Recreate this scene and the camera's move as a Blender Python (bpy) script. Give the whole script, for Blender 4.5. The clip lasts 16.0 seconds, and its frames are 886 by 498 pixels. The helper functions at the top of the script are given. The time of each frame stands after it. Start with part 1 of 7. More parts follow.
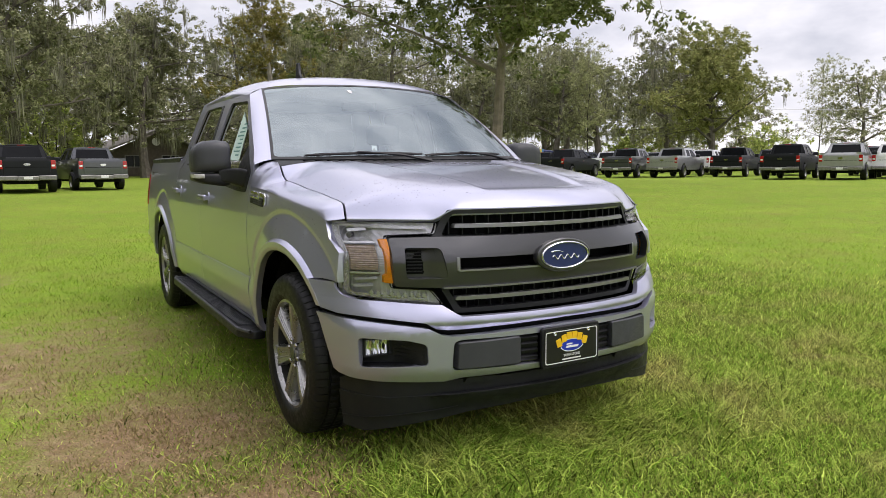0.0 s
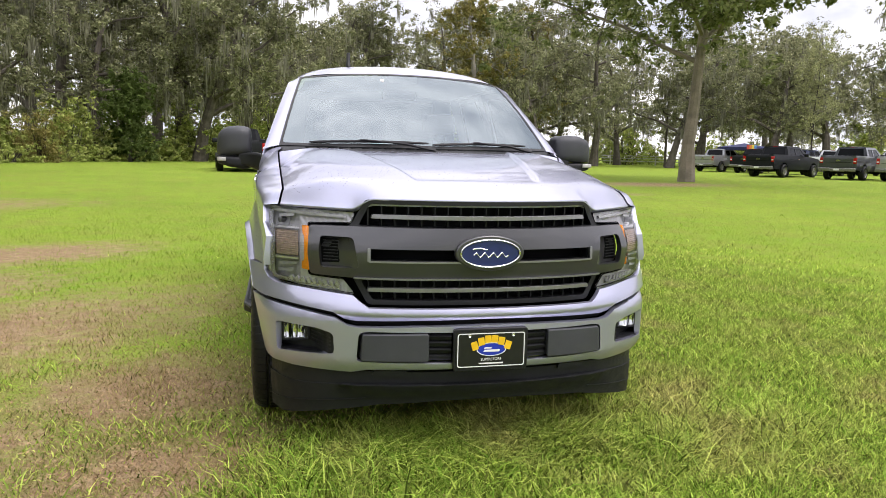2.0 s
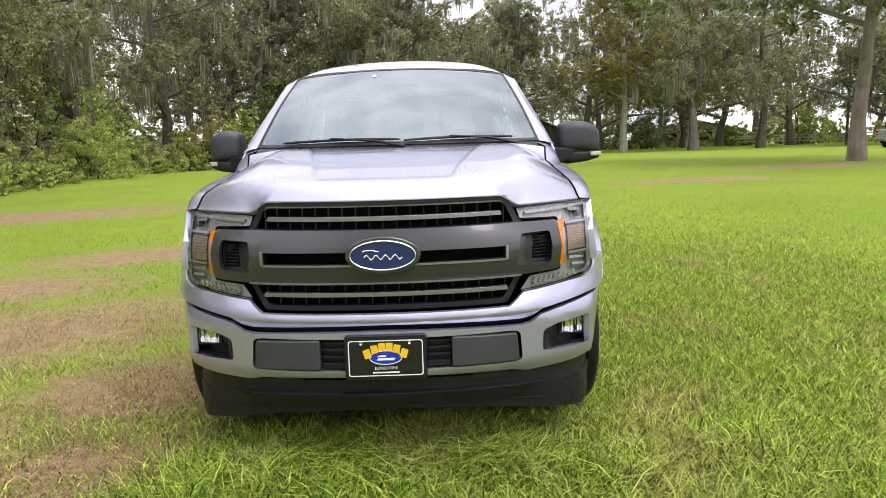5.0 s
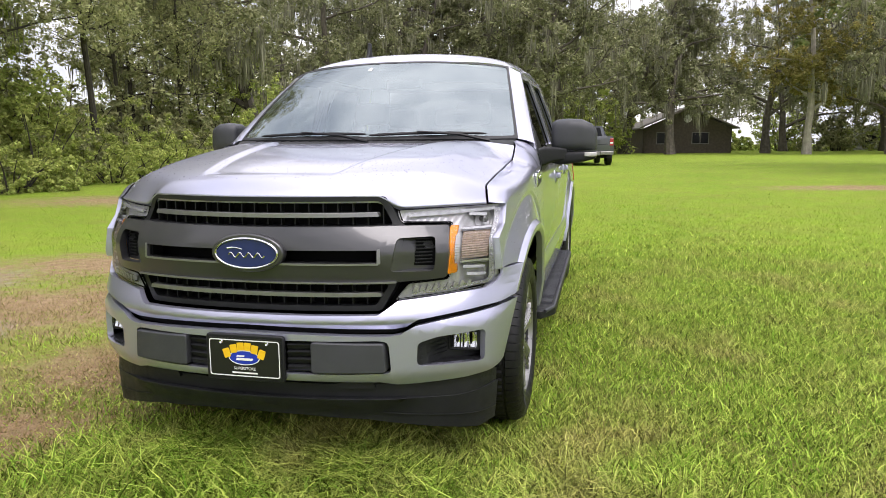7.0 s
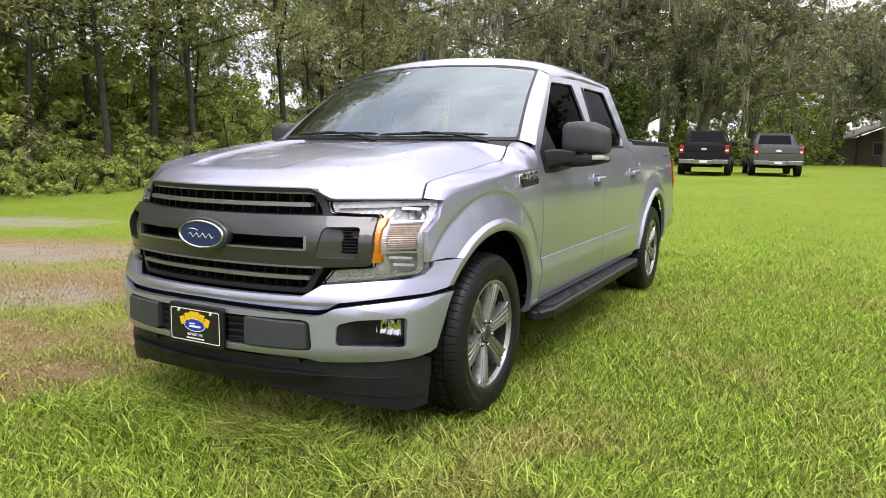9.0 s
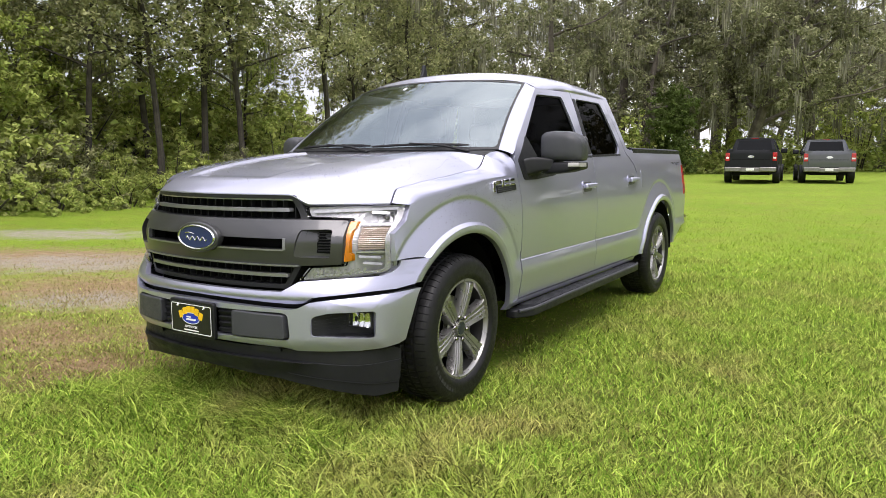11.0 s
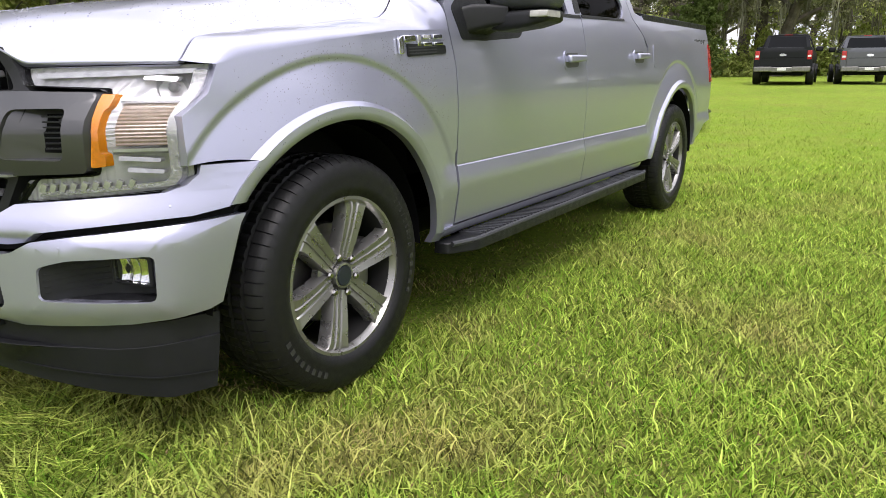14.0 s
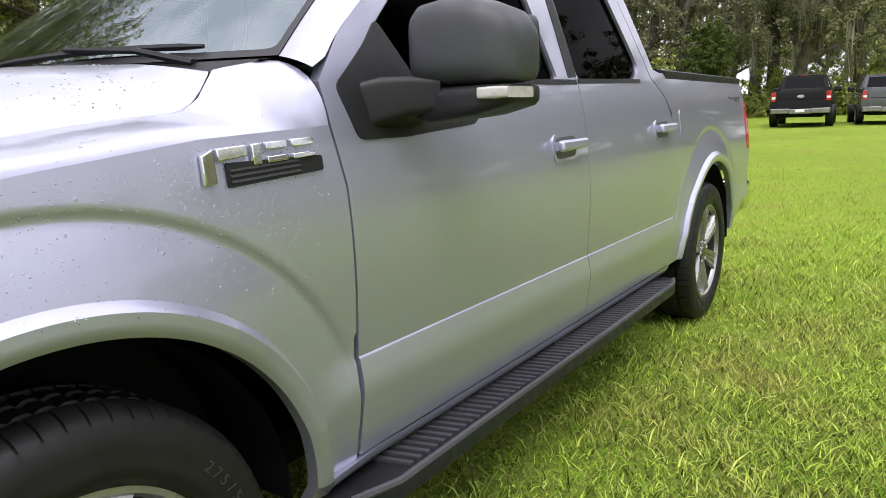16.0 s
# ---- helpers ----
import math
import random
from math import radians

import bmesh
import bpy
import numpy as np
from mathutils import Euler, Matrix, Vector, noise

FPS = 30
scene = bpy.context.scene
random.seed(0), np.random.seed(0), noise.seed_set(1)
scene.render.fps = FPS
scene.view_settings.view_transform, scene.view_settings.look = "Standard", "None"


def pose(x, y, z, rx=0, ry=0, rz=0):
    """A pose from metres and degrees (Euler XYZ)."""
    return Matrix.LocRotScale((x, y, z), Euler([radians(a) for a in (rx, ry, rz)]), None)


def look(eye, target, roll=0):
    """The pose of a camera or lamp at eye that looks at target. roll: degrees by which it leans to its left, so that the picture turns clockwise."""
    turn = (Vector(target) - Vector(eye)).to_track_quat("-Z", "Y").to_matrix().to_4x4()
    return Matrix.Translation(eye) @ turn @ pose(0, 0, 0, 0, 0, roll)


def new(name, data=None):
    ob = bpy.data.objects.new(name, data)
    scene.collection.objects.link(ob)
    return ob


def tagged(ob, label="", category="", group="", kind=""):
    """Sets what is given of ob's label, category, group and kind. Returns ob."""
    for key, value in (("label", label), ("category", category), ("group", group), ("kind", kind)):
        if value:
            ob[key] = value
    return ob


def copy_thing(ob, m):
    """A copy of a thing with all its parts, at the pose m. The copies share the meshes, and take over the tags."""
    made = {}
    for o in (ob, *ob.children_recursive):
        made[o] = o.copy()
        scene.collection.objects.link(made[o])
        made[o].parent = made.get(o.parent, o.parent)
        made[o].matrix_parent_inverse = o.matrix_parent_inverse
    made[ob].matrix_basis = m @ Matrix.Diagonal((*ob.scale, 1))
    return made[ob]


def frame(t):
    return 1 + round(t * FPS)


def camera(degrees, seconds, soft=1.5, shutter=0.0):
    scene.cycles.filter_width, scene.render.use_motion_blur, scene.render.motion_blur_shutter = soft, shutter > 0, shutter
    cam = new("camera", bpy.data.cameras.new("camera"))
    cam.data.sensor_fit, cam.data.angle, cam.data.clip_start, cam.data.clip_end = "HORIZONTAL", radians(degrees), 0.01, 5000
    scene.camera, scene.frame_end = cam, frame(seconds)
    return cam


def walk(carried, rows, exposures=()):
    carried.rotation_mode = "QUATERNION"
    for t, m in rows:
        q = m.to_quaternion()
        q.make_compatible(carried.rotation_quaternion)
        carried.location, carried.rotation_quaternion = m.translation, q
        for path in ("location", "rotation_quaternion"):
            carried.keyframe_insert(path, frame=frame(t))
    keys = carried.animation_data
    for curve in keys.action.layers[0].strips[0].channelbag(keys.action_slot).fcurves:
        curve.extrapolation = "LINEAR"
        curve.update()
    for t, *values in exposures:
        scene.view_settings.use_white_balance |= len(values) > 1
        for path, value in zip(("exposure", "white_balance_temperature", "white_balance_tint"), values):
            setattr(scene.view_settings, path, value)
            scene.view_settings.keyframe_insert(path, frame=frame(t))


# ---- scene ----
cam = camera(64.0, 16.0, soft=0.6)
PATH = [
    (0, (-2.003, -3.33, 1.311), (-1.011, -1.609, 1.074), -0.5),
    (0.5, (-1.702, -3.491, 1.314), (-0.91, -1.679, 1.015), 1.6),
    (1, (-1.435, -3.523, 1.307), (-0.698, -1.682, 1.043), 0.2),
    (1.5, (-1.153, -3.639, 1.302), (-0.568, -1.743, 1.052), 1.1),
    (2, (-0.872, -3.701, 1.317), (-0.407, -1.774, 1.051), 1.3),
    (2.5, (-0.609, -3.672, 1.308), (-0.247, -1.72, 1.066), -0.2),
    (3, (-0.305, -3.768, 1.307), (-0.07, -1.797, 1.064), 2.6),
    (5.5, (0.441, -3.602, 1.325), (0.379, -1.626, 1.021), -2.6),
    (6, (0.767, -3.547, 1.326), (0.55, -1.586, 1.001), -0.9),
    (6.5, (1.006, -3.408, 1.315), (0.704, -1.453, 1.02), -1.5),
    (7, (1.314, -3.336, 1.313), (0.871, -1.408, 1.023), -0.3),
    (7.5, (1.591, -3.28, 1.326), (1.0, -1.396, 1.007), -0.9),
    (8, (1.761, -3.145, 1.304), (1.091, -1.285, 1.006), 0.4),
    (8.5, (2.063, -3.109, 1.294), (1.234, -1.314, 0.998), 1.4),
    (11, (2.828, -3.182, 1.28), (1.772, -1.502, 1.033), 0.0),
    (11.5, (2.851, -3.108, 1.26), (1.773, -1.444, 0.996), 0.2),
    (12, (2.774, -2.893, 1.228), (1.731, -1.219, 0.9), -0.8),
    (12.5, (2.712, -2.63, 1.206), (1.672, -0.959, 0.849), -1.9),
    (13, (2.685, -2.316, 1.159), (1.618, -0.668, 0.782), 0.8),
    (13.5, (2.557, -2.004, 1.1), (1.521, -0.358, 0.635), 1.0),
    (14, (2.465, -1.7, 1.06), (1.394, -0.085, 0.565), -0.4),
    (14.5, (2.378, -1.423, 1.035), (1.243, 0.133, 0.494), 0.1),
    (15, (2.222, -1.131, 1.09), (1.133, 0.484, 0.635), -1.1),
    (15.5, (2.109, -0.808, 1.153), (1.013, 0.817, 0.758), -1.8),
    (16, (1.989, -0.471, 1.215), (0.871, 1.145, 0.841), -1.8),
]
walk(cam, [(t, look(eye, target, roll)) for t, eye, target, roll in PATH], [(0.0, 0.40, 6500, 18), (0.5, 0.50, 6500, 18), (1.0, 0.68, 6500, 18), (3.0, 0.78, 6500, 18), (8.0, 0.76, 6500, 18), (16.0, 0.82, 6450, 18)])

# ---------------------------------------------------------------- world and sun
SUN_ELEV, SUN_AZ = 58.0, 140.0          # degrees; azimuth from +y, clockwise
world = bpy.data.worlds.new("overcast_sky")
scene.world = world
world.use_nodes = True
wn, wl = world.node_tree.nodes, world.node_tree.links
wn.clear()
w_out, w_bg = wn.new("ShaderNodeOutputWorld"), wn.new("ShaderNodeBackground")
w_sky = wn.new("ShaderNodeTexSky")
w_sky.sky_type, w_sky.sun_disc = "NISHITA", False
w_sky.sun_elevation, w_sky.sun_rotation = radians(SUN_ELEV), radians(SUN_AZ)
w_geo, w_map, w_noise, w_ramp, w_mix = (wn.new("ShaderNodeTexCoord"), wn.new("ShaderNodeMapping"), wn.new("ShaderNodeTexNoise"),
                                        wn.new("ShaderNodeValToRGB"), wn.new("ShaderNodeMix"))
w_map.inputs["Scale"].default_value = (1.6, 1.6, 3.6)
w_noise.inputs["Scale"].default_value, w_noise.inputs["Detail"].default_value, w_noise.inputs["Roughness"].default_value = 1.7, 6, 0.58
w_ramp.color_ramp.elements[0].position, w_ramp.color_ramp.elements[0].color = 0.37, (6.5, 6.9, 7.6, 1)
w_ramp.color_ramp.elements[1].position, w_ramp.color_ramp.elements[1].color = 0.64, (13.2, 13.3, 13.4, 1)
w_mix.data_type, w_mix.blend_type = "RGBA", "MIX"
w_mix.inputs[0].default_value = 0.9
wl.new(w_geo.outputs["Generated"], w_map.inputs["Vector"])
wl.new(w_map.outputs["Vector"], w_noise.inputs["Vector"])
wl.new(w_noise.outputs["Fac"], w_ramp.inputs["Fac"])
wl.new(w_sky.outputs["Color"], w_mix.inputs[6])
wl.new(w_ramp.outputs["Color"], w_mix.inputs[7])
w_sep, w_el, w_mul = wn.new("ShaderNodeSeparateXYZ"), wn.new("ShaderNodeMapRange"), wn.new("ShaderNodeVectorMath")
w_el.interpolation_type = "SMOOTHSTEP"
w_el.inputs[1].default_value, w_el.inputs[2].default_value, w_el.inputs[3].default_value, w_el.inputs[4].default_value = 0.22, 1.0, 0.84, 1.52
w_mul.operation = "SCALE"                # an overcast sky is brightest overhead
wl.new(w_geo.outputs["Generated"], w_sep.inputs[0])
wl.new(w_sep.outputs[2], w_el.inputs[0])
wl.new(w_mix.outputs[2], w_mul.inputs[0])
wl.new(w_el.outputs[0], w_mul.inputs["Scale"])
wl.new(w_mul.outputs[0], w_bg.inputs["Color"])
w_bg.inputs["Strength"].default_value = 0.088
wl.new(w_bg.outputs["Background"], w_out.inputs["Surface"])

sun = new("sun", bpy.data.lights.new("sun", "SUN"))
sun.data.energy, sun.data.angle, sun.data.color = 1.4, radians(34), (1.0, 0.97, 0.93)
sx = Vector((math.sin(radians(SUN_AZ)), math.cos(radians(SUN_AZ)), 0)) * math.cos(radians(SUN_ELEV)) + Vector((0, 0, math.sin(radians(SUN_ELEV))))
sun.matrix_world = look(sx * 60, (0, 0, 0))


# ---------------------------------------------------------------- materials
def material(name, color, rough=0.5, metal=0.0, coat=0.0, spec=0.5, noise_scale=0.0, vary=0.0, rough_vary=0.0, bump=0.0, bump_scale=200.0,
             detail_scale=0.0, detail_vary=0.0, alt=None, island=0.0, obj_random=0.0, coat_rough=0.03):
    """A principled surface: colour that varies at two scales, roughness wear, fine relief."""
    m = bpy.data.materials.new(name)
    m.use_nodes = True
    n, l = m.node_tree.nodes, m.node_tree.links
    b = n["Principled BSDF"]
    b.inputs["Roughness"].default_value, b.inputs["Metallic"].default_value = rough, metal
    b.inputs["Coat Weight"].default_value, b.inputs["Coat Roughness"].default_value = coat, coat_rough
    b.inputs["Specular IOR Level"].default_value = spec
    co = n.new("ShaderNodeTexCoord")
    src = None

    def blend(a, fac, other):
        k = n.new("ShaderNodeMix")
        k.data_type = "RGBA"
        l.new(fac, k.inputs[0])
        if isinstance(a, tuple):
            k.inputs[6].default_value = (*a, 1)
        else:
            l.new(a, k.inputs[6])
        k.inputs[7].default_value = (*other, 1)
        return k.outputs[2]

    def noise_fac(scale, lo, hi, detail=4):
        t = n.new("ShaderNodeTexNoise")
        t.inputs["Scale"].default_value, t.inputs["Detail"].default_value = scale, detail
        l.new(co.outputs["Object"], t.inputs["Vector"])
        r = n.new("ShaderNodeMapRange")
        r.inputs[1].default_value, r.inputs[2].default_value = lo, hi
        l.new(t.outputs["Fac"], r.inputs[0])
        return r.outputs[0]

    src = tuple(color)
    other = alt or tuple(c * (1 - vary) for c in color)
    if noise_scale:
        src = blend(src, noise_fac(noise_scale, 0.35, 0.65), other)
    if detail_scale:
        src = blend(src, noise_fac(detail_scale, 0.5, 0.75, 2), tuple(c * (1 - detail_vary) for c in color))
    if island or obj_random:
        g = n.new("ShaderNodeNewGeometry") if island else n.new("ShaderNodeObjectInfo")
        h = n.new("ShaderNodeHueSaturation")
        r = n.new("ShaderNodeMapRange")
        k = island or obj_random
        r.inputs[3].default_value, r.inputs[4].default_value = 1 - k, 1 + k
        l.new(g.outputs["Random Per Island"] if island else g.outputs["Random"], r.inputs[0])
        l.new(r.outputs[0], h.inputs["Value"])
        if isinstance(src, tuple):
            h.inputs["Color"].default_value = (*src, 1)
        else:
            l.new(src, h.inputs["Color"])
        src = h.outputs["Color"]
    if isinstance(src, tuple):
        b.inputs["Base Color"].default_value = (*src, 1)
    else:
        l.new(src, b.inputs["Base Color"])
    if rough_vary:
        r = n.new("ShaderNodeMapRange")
        r.inputs[3].default_value, r.inputs[4].default_value = rough - rough_vary, rough + rough_vary
        l.new(noise_fac(max(noise_scale, 6) * 2.3, 0.3, 0.7), r.inputs[0])
        l.new(r.outputs[0], b.inputs["Roughness"])
    if bump:
        t = n.new("ShaderNodeTexNoise")
        t.inputs["Scale"].default_value, t.inputs["Detail"].default_value = bump_scale, 3
        l.new(co.outputs["Object"], t.inputs["Vector"])
        u = n.new("ShaderNodeBump")
        u.inputs["Strength"].default_value, u.inputs["Distance"].default_value = bump, 0.004
        l.new(t.outputs["Fac"], u.inputs["Height"])
        l.new(u.outputs["Normal"], b.inputs["Normal"])
    return m


def wet_paint(name, color, metal, rough, drops=0.6):
    """Metallic car paint under a clear coat, with rain drops standing on it where it faces up."""
    m = material(name, color, rough=rough, metal=metal, coat=0.95, noise_scale=900, vary=0.10, coat_rough=0.04)
    n, l = m.node_tree.nodes, m.node_tree.links
    b = n["Principled BSDF"]
    co = n.new("ShaderNodeTexCoord")
    v = n.new("ShaderNodeTexVoronoi")
    v.inputs["Scale"].default_value, v.inputs["Randomness"].default_value = 85, 1.0
    l.new(co.outputs["Object"], v.inputs["Vector"])
    big = n.new("ShaderNodeTexNoise")
    big.inputs["Scale"].default_value, big.inputs["Detail"].default_value = 6.0, 4
    l.new(co.outputs["Object"], big.inputs["Vector"])
    sep = n.new("ShaderNodeSeparateColor")
    l.new(v.outputs["Color"], sep.inputs[0])
    size = n.new("ShaderNodeMath")                      # each cell's own drop radius, many of them none
    size.operation = "MULTIPLY_ADD"
    l.new(sep.outputs[0], size.inputs[0])
    size.inputs[1].default_value, size.inputs[2].default_value = 0.75, -0.36
    patch = n.new("ShaderNodeMapRange")
    patch.inputs[1].default_value, patch.inputs[2].default_value = 0.42, 0.62
    l.new(big.outputs["Fac"], patch.inputs[0])
    lim = n.new("ShaderNodeMath")
    lim.operation = "MULTIPLY"
    l.new(size.outputs[0], lim.inputs[0])
    l.new(patch.outputs[0], lim.inputs[1])
    dome = n.new("ShaderNodeMath")
    dome.operation = "SUBTRACT"
    dome.use_clamp = True
    l.new(lim.outputs[0], dome.inputs[0])
    l.new(v.outputs["Distance"], dome.inputs[1])
    geo = n.new("ShaderNodeNewGeometry")
    up = n.new("ShaderNodeSeparateXYZ")
    l.new(geo.outputs["True Normal"], up.inputs[0])
    tilt = n.new("ShaderNodeMapRange")
    tilt.inputs[1].default_value, tilt.inputs[2].default_value, tilt.inputs[3].default_value, tilt.inputs[4].default_value = 0.05, 0.6, 0.25, 1.0
    l.new(up.outputs[2], tilt.inputs[0])
    amount = n.new("ShaderNodeMath")
    amount.operation = "MULTIPLY"
    l.new(dome.outputs[0], amount.inputs[0])
    l.new(tilt.outputs[0], amount.inputs[1])
    u = n.new("ShaderNodeBump")
    u.inputs["Strength"].default_value, u.inputs["Distance"].default_value = drops, 0.012
    l.new(amount.outputs[0], u.inputs["Height"])
    l.new(u.outputs["Normal"], b.inputs["Coat Normal"])
    l.new(u.outputs["Normal"], b.inputs["Normal"])
    return m


def glass(name, tint, gloss=(1.0, 1.0, 1.0), rough=0.0, ior=1.5):
    """A pane: clear through its tint, and shiny by Fresnel."""
    m = bpy.data.materials.new(name)
    m.use_nodes = True
    n, l = m.node_tree.nodes, m.node_tree.links
    n.clear()
    o, x, t, g, f = (n.new("ShaderNodeOutputMaterial"), n.new("ShaderNodeMixShader"), n.new("ShaderNodeBsdfTransparent"),
                     n.new("ShaderNodeBsdfGlossy"), n.new("ShaderNodeFresnel"))
    t.inputs["Color"].default_value = (*tint, 1)
    g.inputs["Roughness"].default_value = rough
    g.inputs["Color"].default_value = (*gloss, 1)
    f.inputs["IOR"].default_value = ior
    l.new(f.outputs[0], x.inputs[0])
    l.new(t.outputs[0], x.inputs[1])
    l.new(g.outputs[0], x.inputs[2])
    l.new(x.outputs[0], o.inputs["Surface"])
    return m


def foliage(name, color, alt, trans=0.40, vary=0.42, patches=None):
    """Leaves: two hues, each leaf its own value, light shining through."""
    m = bpy.data.materials.new(name)
    m.use_nodes = True
    n, l = m.node_tree.nodes, m.node_tree.links
    n.clear()
    o, x, d, t = n.new("ShaderNodeOutputMaterial"), n.new("ShaderNodeMixShader"), n.new("ShaderNodeBsdfDiffuse"), n.new("ShaderNodeBsdfTranslucent")
    geo, ramp, hue, val, obj = (n.new("ShaderNodeNewGeometry"), n.new("ShaderNodeMix"), n.new("ShaderNodeHueSaturation"),
                                n.new("ShaderNodeMapRange"), n.new("ShaderNodeObjectInfo"))
    ramp.data_type = "RGBA"
    ramp.inputs[6].default_value, ramp.inputs[7].default_value = (*color, 1), (*alt, 1)
    l.new(geo.outputs["Random Per Island"], ramp.inputs[0])
    add = n.new("ShaderNodeMath")
    add.operation = "MULTIPLY_ADD"
    l.new(geo.outputs["Random Per Island"], add.inputs[0])
    add.inputs[1].default_value = 7.13
    l.new(obj.outputs["Random"], add.inputs[2])
    fr = n.new("ShaderNodeMath")
    fr.operation = "FRACT"
    l.new(add.outputs[0], fr.inputs[0])
    val.inputs[3].default_value, val.inputs[4].default_value = 1 - vary, 1 + vary
    l.new(fr.outputs[0], val.inputs[0])
    l.new(val.outputs[0], hue.inputs["Value"])
    mixed = ramp.outputs[2]
    if patches:                          # (colour, metres across, share): drifts of another hue over the ground
        co, nz, rg, mx = n.new("ShaderNodeTexCoord"), n.new("ShaderNodeTexNoise"), n.new("ShaderNodeMapRange"), n.new("ShaderNodeMix")
        nz.inputs["Scale"].default_value, nz.inputs["Detail"].default_value, nz.inputs["Roughness"].default_value = 1 / patches[1], 7, 0.68
        rg.inputs[1].default_value, rg.inputs[2].default_value, rg.inputs[4].default_value = 0.47, 0.66, patches[2]
        mx.data_type = "RGBA"
        mx.inputs[7].default_value = (*patches[0], 1)
        l.new(co.outputs["Object"], nz.inputs["Vector"])
        l.new(nz.outputs["Fac"], rg.inputs[0])
        l.new(rg.outputs[0], mx.inputs[0])
        l.new(mixed, mx.inputs[6])
        mixed = mx.outputs[2]
    l.new(mixed, hue.inputs["Color"])
    l.new(hue.outputs[0], d.inputs["Color"])
    l.new(hue.outputs[0], t.inputs["Color"])
    x.inputs[0].default_value = trans
    l.new(d.outputs[0], x.inputs[1])
    l.new(t.outputs[0], x.inputs[2])
    l.new(x.outputs[0], o.inputs["Surface"])
    return m


SILVER = wet_paint("silver_paint", (0.445, 0.450, 0.570), 0.74, 0.36, drops=0.35)
BAR_GREY = material("grille_bar_paint", (0.068, 0.068, 0.071), rough=0.34, metal=0.55, coat=0.5, noise_scale=700, vary=0.15)
STRIP_GREY = material("grille_strip_paint", (0.26, 0.26, 0.27), rough=0.32, metal=0.7, noise_scale=300, vary=0.1)
BLACK_PLASTIC = material("black_plastic", (0.011, 0.0115, 0.013), rough=0.48, spec=0.34, noise_scale=14, vary=0.25, rough_vary=0.08, bump=0.15, bump_scale=900)
GREY_PLASTIC = material("weathered_grey_plastic", (0.042, 0.044, 0.049), rough=0.48, noise_scale=9, vary=0.18, rough_vary=0.08, bump=0.2, bump_scale=1200)
VALANCE = material("dark_valance_plastic", (0.011, 0.0116, 0.013), rough=0.52, spec=0.3, noise_scale=7, vary=0.25, rough_vary=0.1, bump=0.15, bump_scale=800)
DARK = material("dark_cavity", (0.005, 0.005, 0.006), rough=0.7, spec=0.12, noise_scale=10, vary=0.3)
RUBBER = material("tyre_rubber", (0.0075, 0.0075, 0.008), rough=0.5, spec=0.34, noise_scale=16, vary=0.3, rough_vary=0.1, bump=0.2, bump_scale=500)
RIM = material("painted_alloy", (0.300, 0.294, 0.284), rough=0.30, metal=0.75, coat=0.4, noise_scale=12, vary=0.12, rough_vary=0.05)
NUT = material("dull_chrome", (0.42, 0.41, 0.40), rough=0.22, metal=1.0, noise_scale=20, vary=0.2)
CHROME = material("chrome", (0.78, 0.79, 0.80), rough=0.08, metal=1.0, noise_scale=20, vary=0.06, rough_vary=0.03)
BARREL = material("dark_barrel", (0.035, 0.035, 0.034), rough=0.45, metal=0.4, noise_scale=12, vary=0.3)
STEEL = material("dull_steel", (0.30, 0.29, 0.28), rough=0.42, metal=0.9, noise_scale=18, vary=0.3, rough_vary=0.1)
REFLECTOR = material("lamp_reflector", (0.50, 0.50, 0.51), rough=0.30, metal=0.30, noise_scale=30, vary=0.2)
STIPPLE = material("stippled_lamp_band", (0.62, 0.62, 0.62), rough=0.25, metal=0.8, noise_scale=160, vary=0.55, bump=0.6, bump_scale=320)
RIBBED = material("ribbed_lamp_lens", (0.40, 0.31, 0.25), rough=0.22, metal=0.15, coat=0.5, noise_scale=60, vary=0.25)
LAMP_SILVER = material("lamp_silver", (0.62, 0.62, 0.63), rough=0.22, metal=0.45, noise_scale=40, vary=0.25)
INDICATOR = material("clear_indicator_lens", (0.46, 0.45, 0.42), rough=0.2, coat=0.6, noise_scale=60, vary=0.2)
DROPLET = material("rain_drop", (0.40, 0.40, 0.45), rough=0.26, metal=0.6, coat=0.0, noise_scale=50, vary=0.1)
MARKING = material("sidewall_marking", (0.030, 0.030, 0.029), rough=0.6, noise_scale=20, vary=0.2)
LAMP_DARK = material("lamp_bezel", (0.16, 0.16, 0.165), rough=0.35, metal=0.6, noise_scale=30, vary=0.2)
AMBER = material("amber_lens", (0.86, 0.29, 0.006), rough=0.22, coat=0.6, noise_scale=60, vary=0.18, bump=0.3, bump_scale=160)
RED_LENS = material("red_lens", (0.45, 0.012, 0.010), rough=0.2, coat=0.6, noise_scale=60, vary=0.25)
CLEAR = glass("clear_lens", (0.95, 0.95, 0.96), ior=1.24)
WINDSCREEN = glass("windscreen_glass", (0.50, 0.58, 0.56), gloss=(0.84, 0.95, 0.98), ior=3.1)
TINTED = glass("tinted_glass", (0.05, 0.052, 0.052), ior=1.05)
FRONT_GLASS = glass("side_glass", (0.06, 0.065, 0.065), ior=1.03)
FRIT = material("black_glass_border", (0.012, 0.012, 0.013), rough=0.45, noise_scale=20, vary=0.2)
EMBLEM_BLUE = material("emblem_blue", (0.012, 0.020, 0.110), rough=0.3, coat=0.25, noise_scale=30, vary=0.15)
CAP_BLUE = material("wheel_cap_blue", (0.010, 0.013, 0.032), rough=0.3, coat=0.6, noise_scale=30, vary=0.15)
SIGN_BLUE = material("sign_blue", (0.012, 0.035, 0.38), rough=0.35, noise_scale=30, vary=0.1)
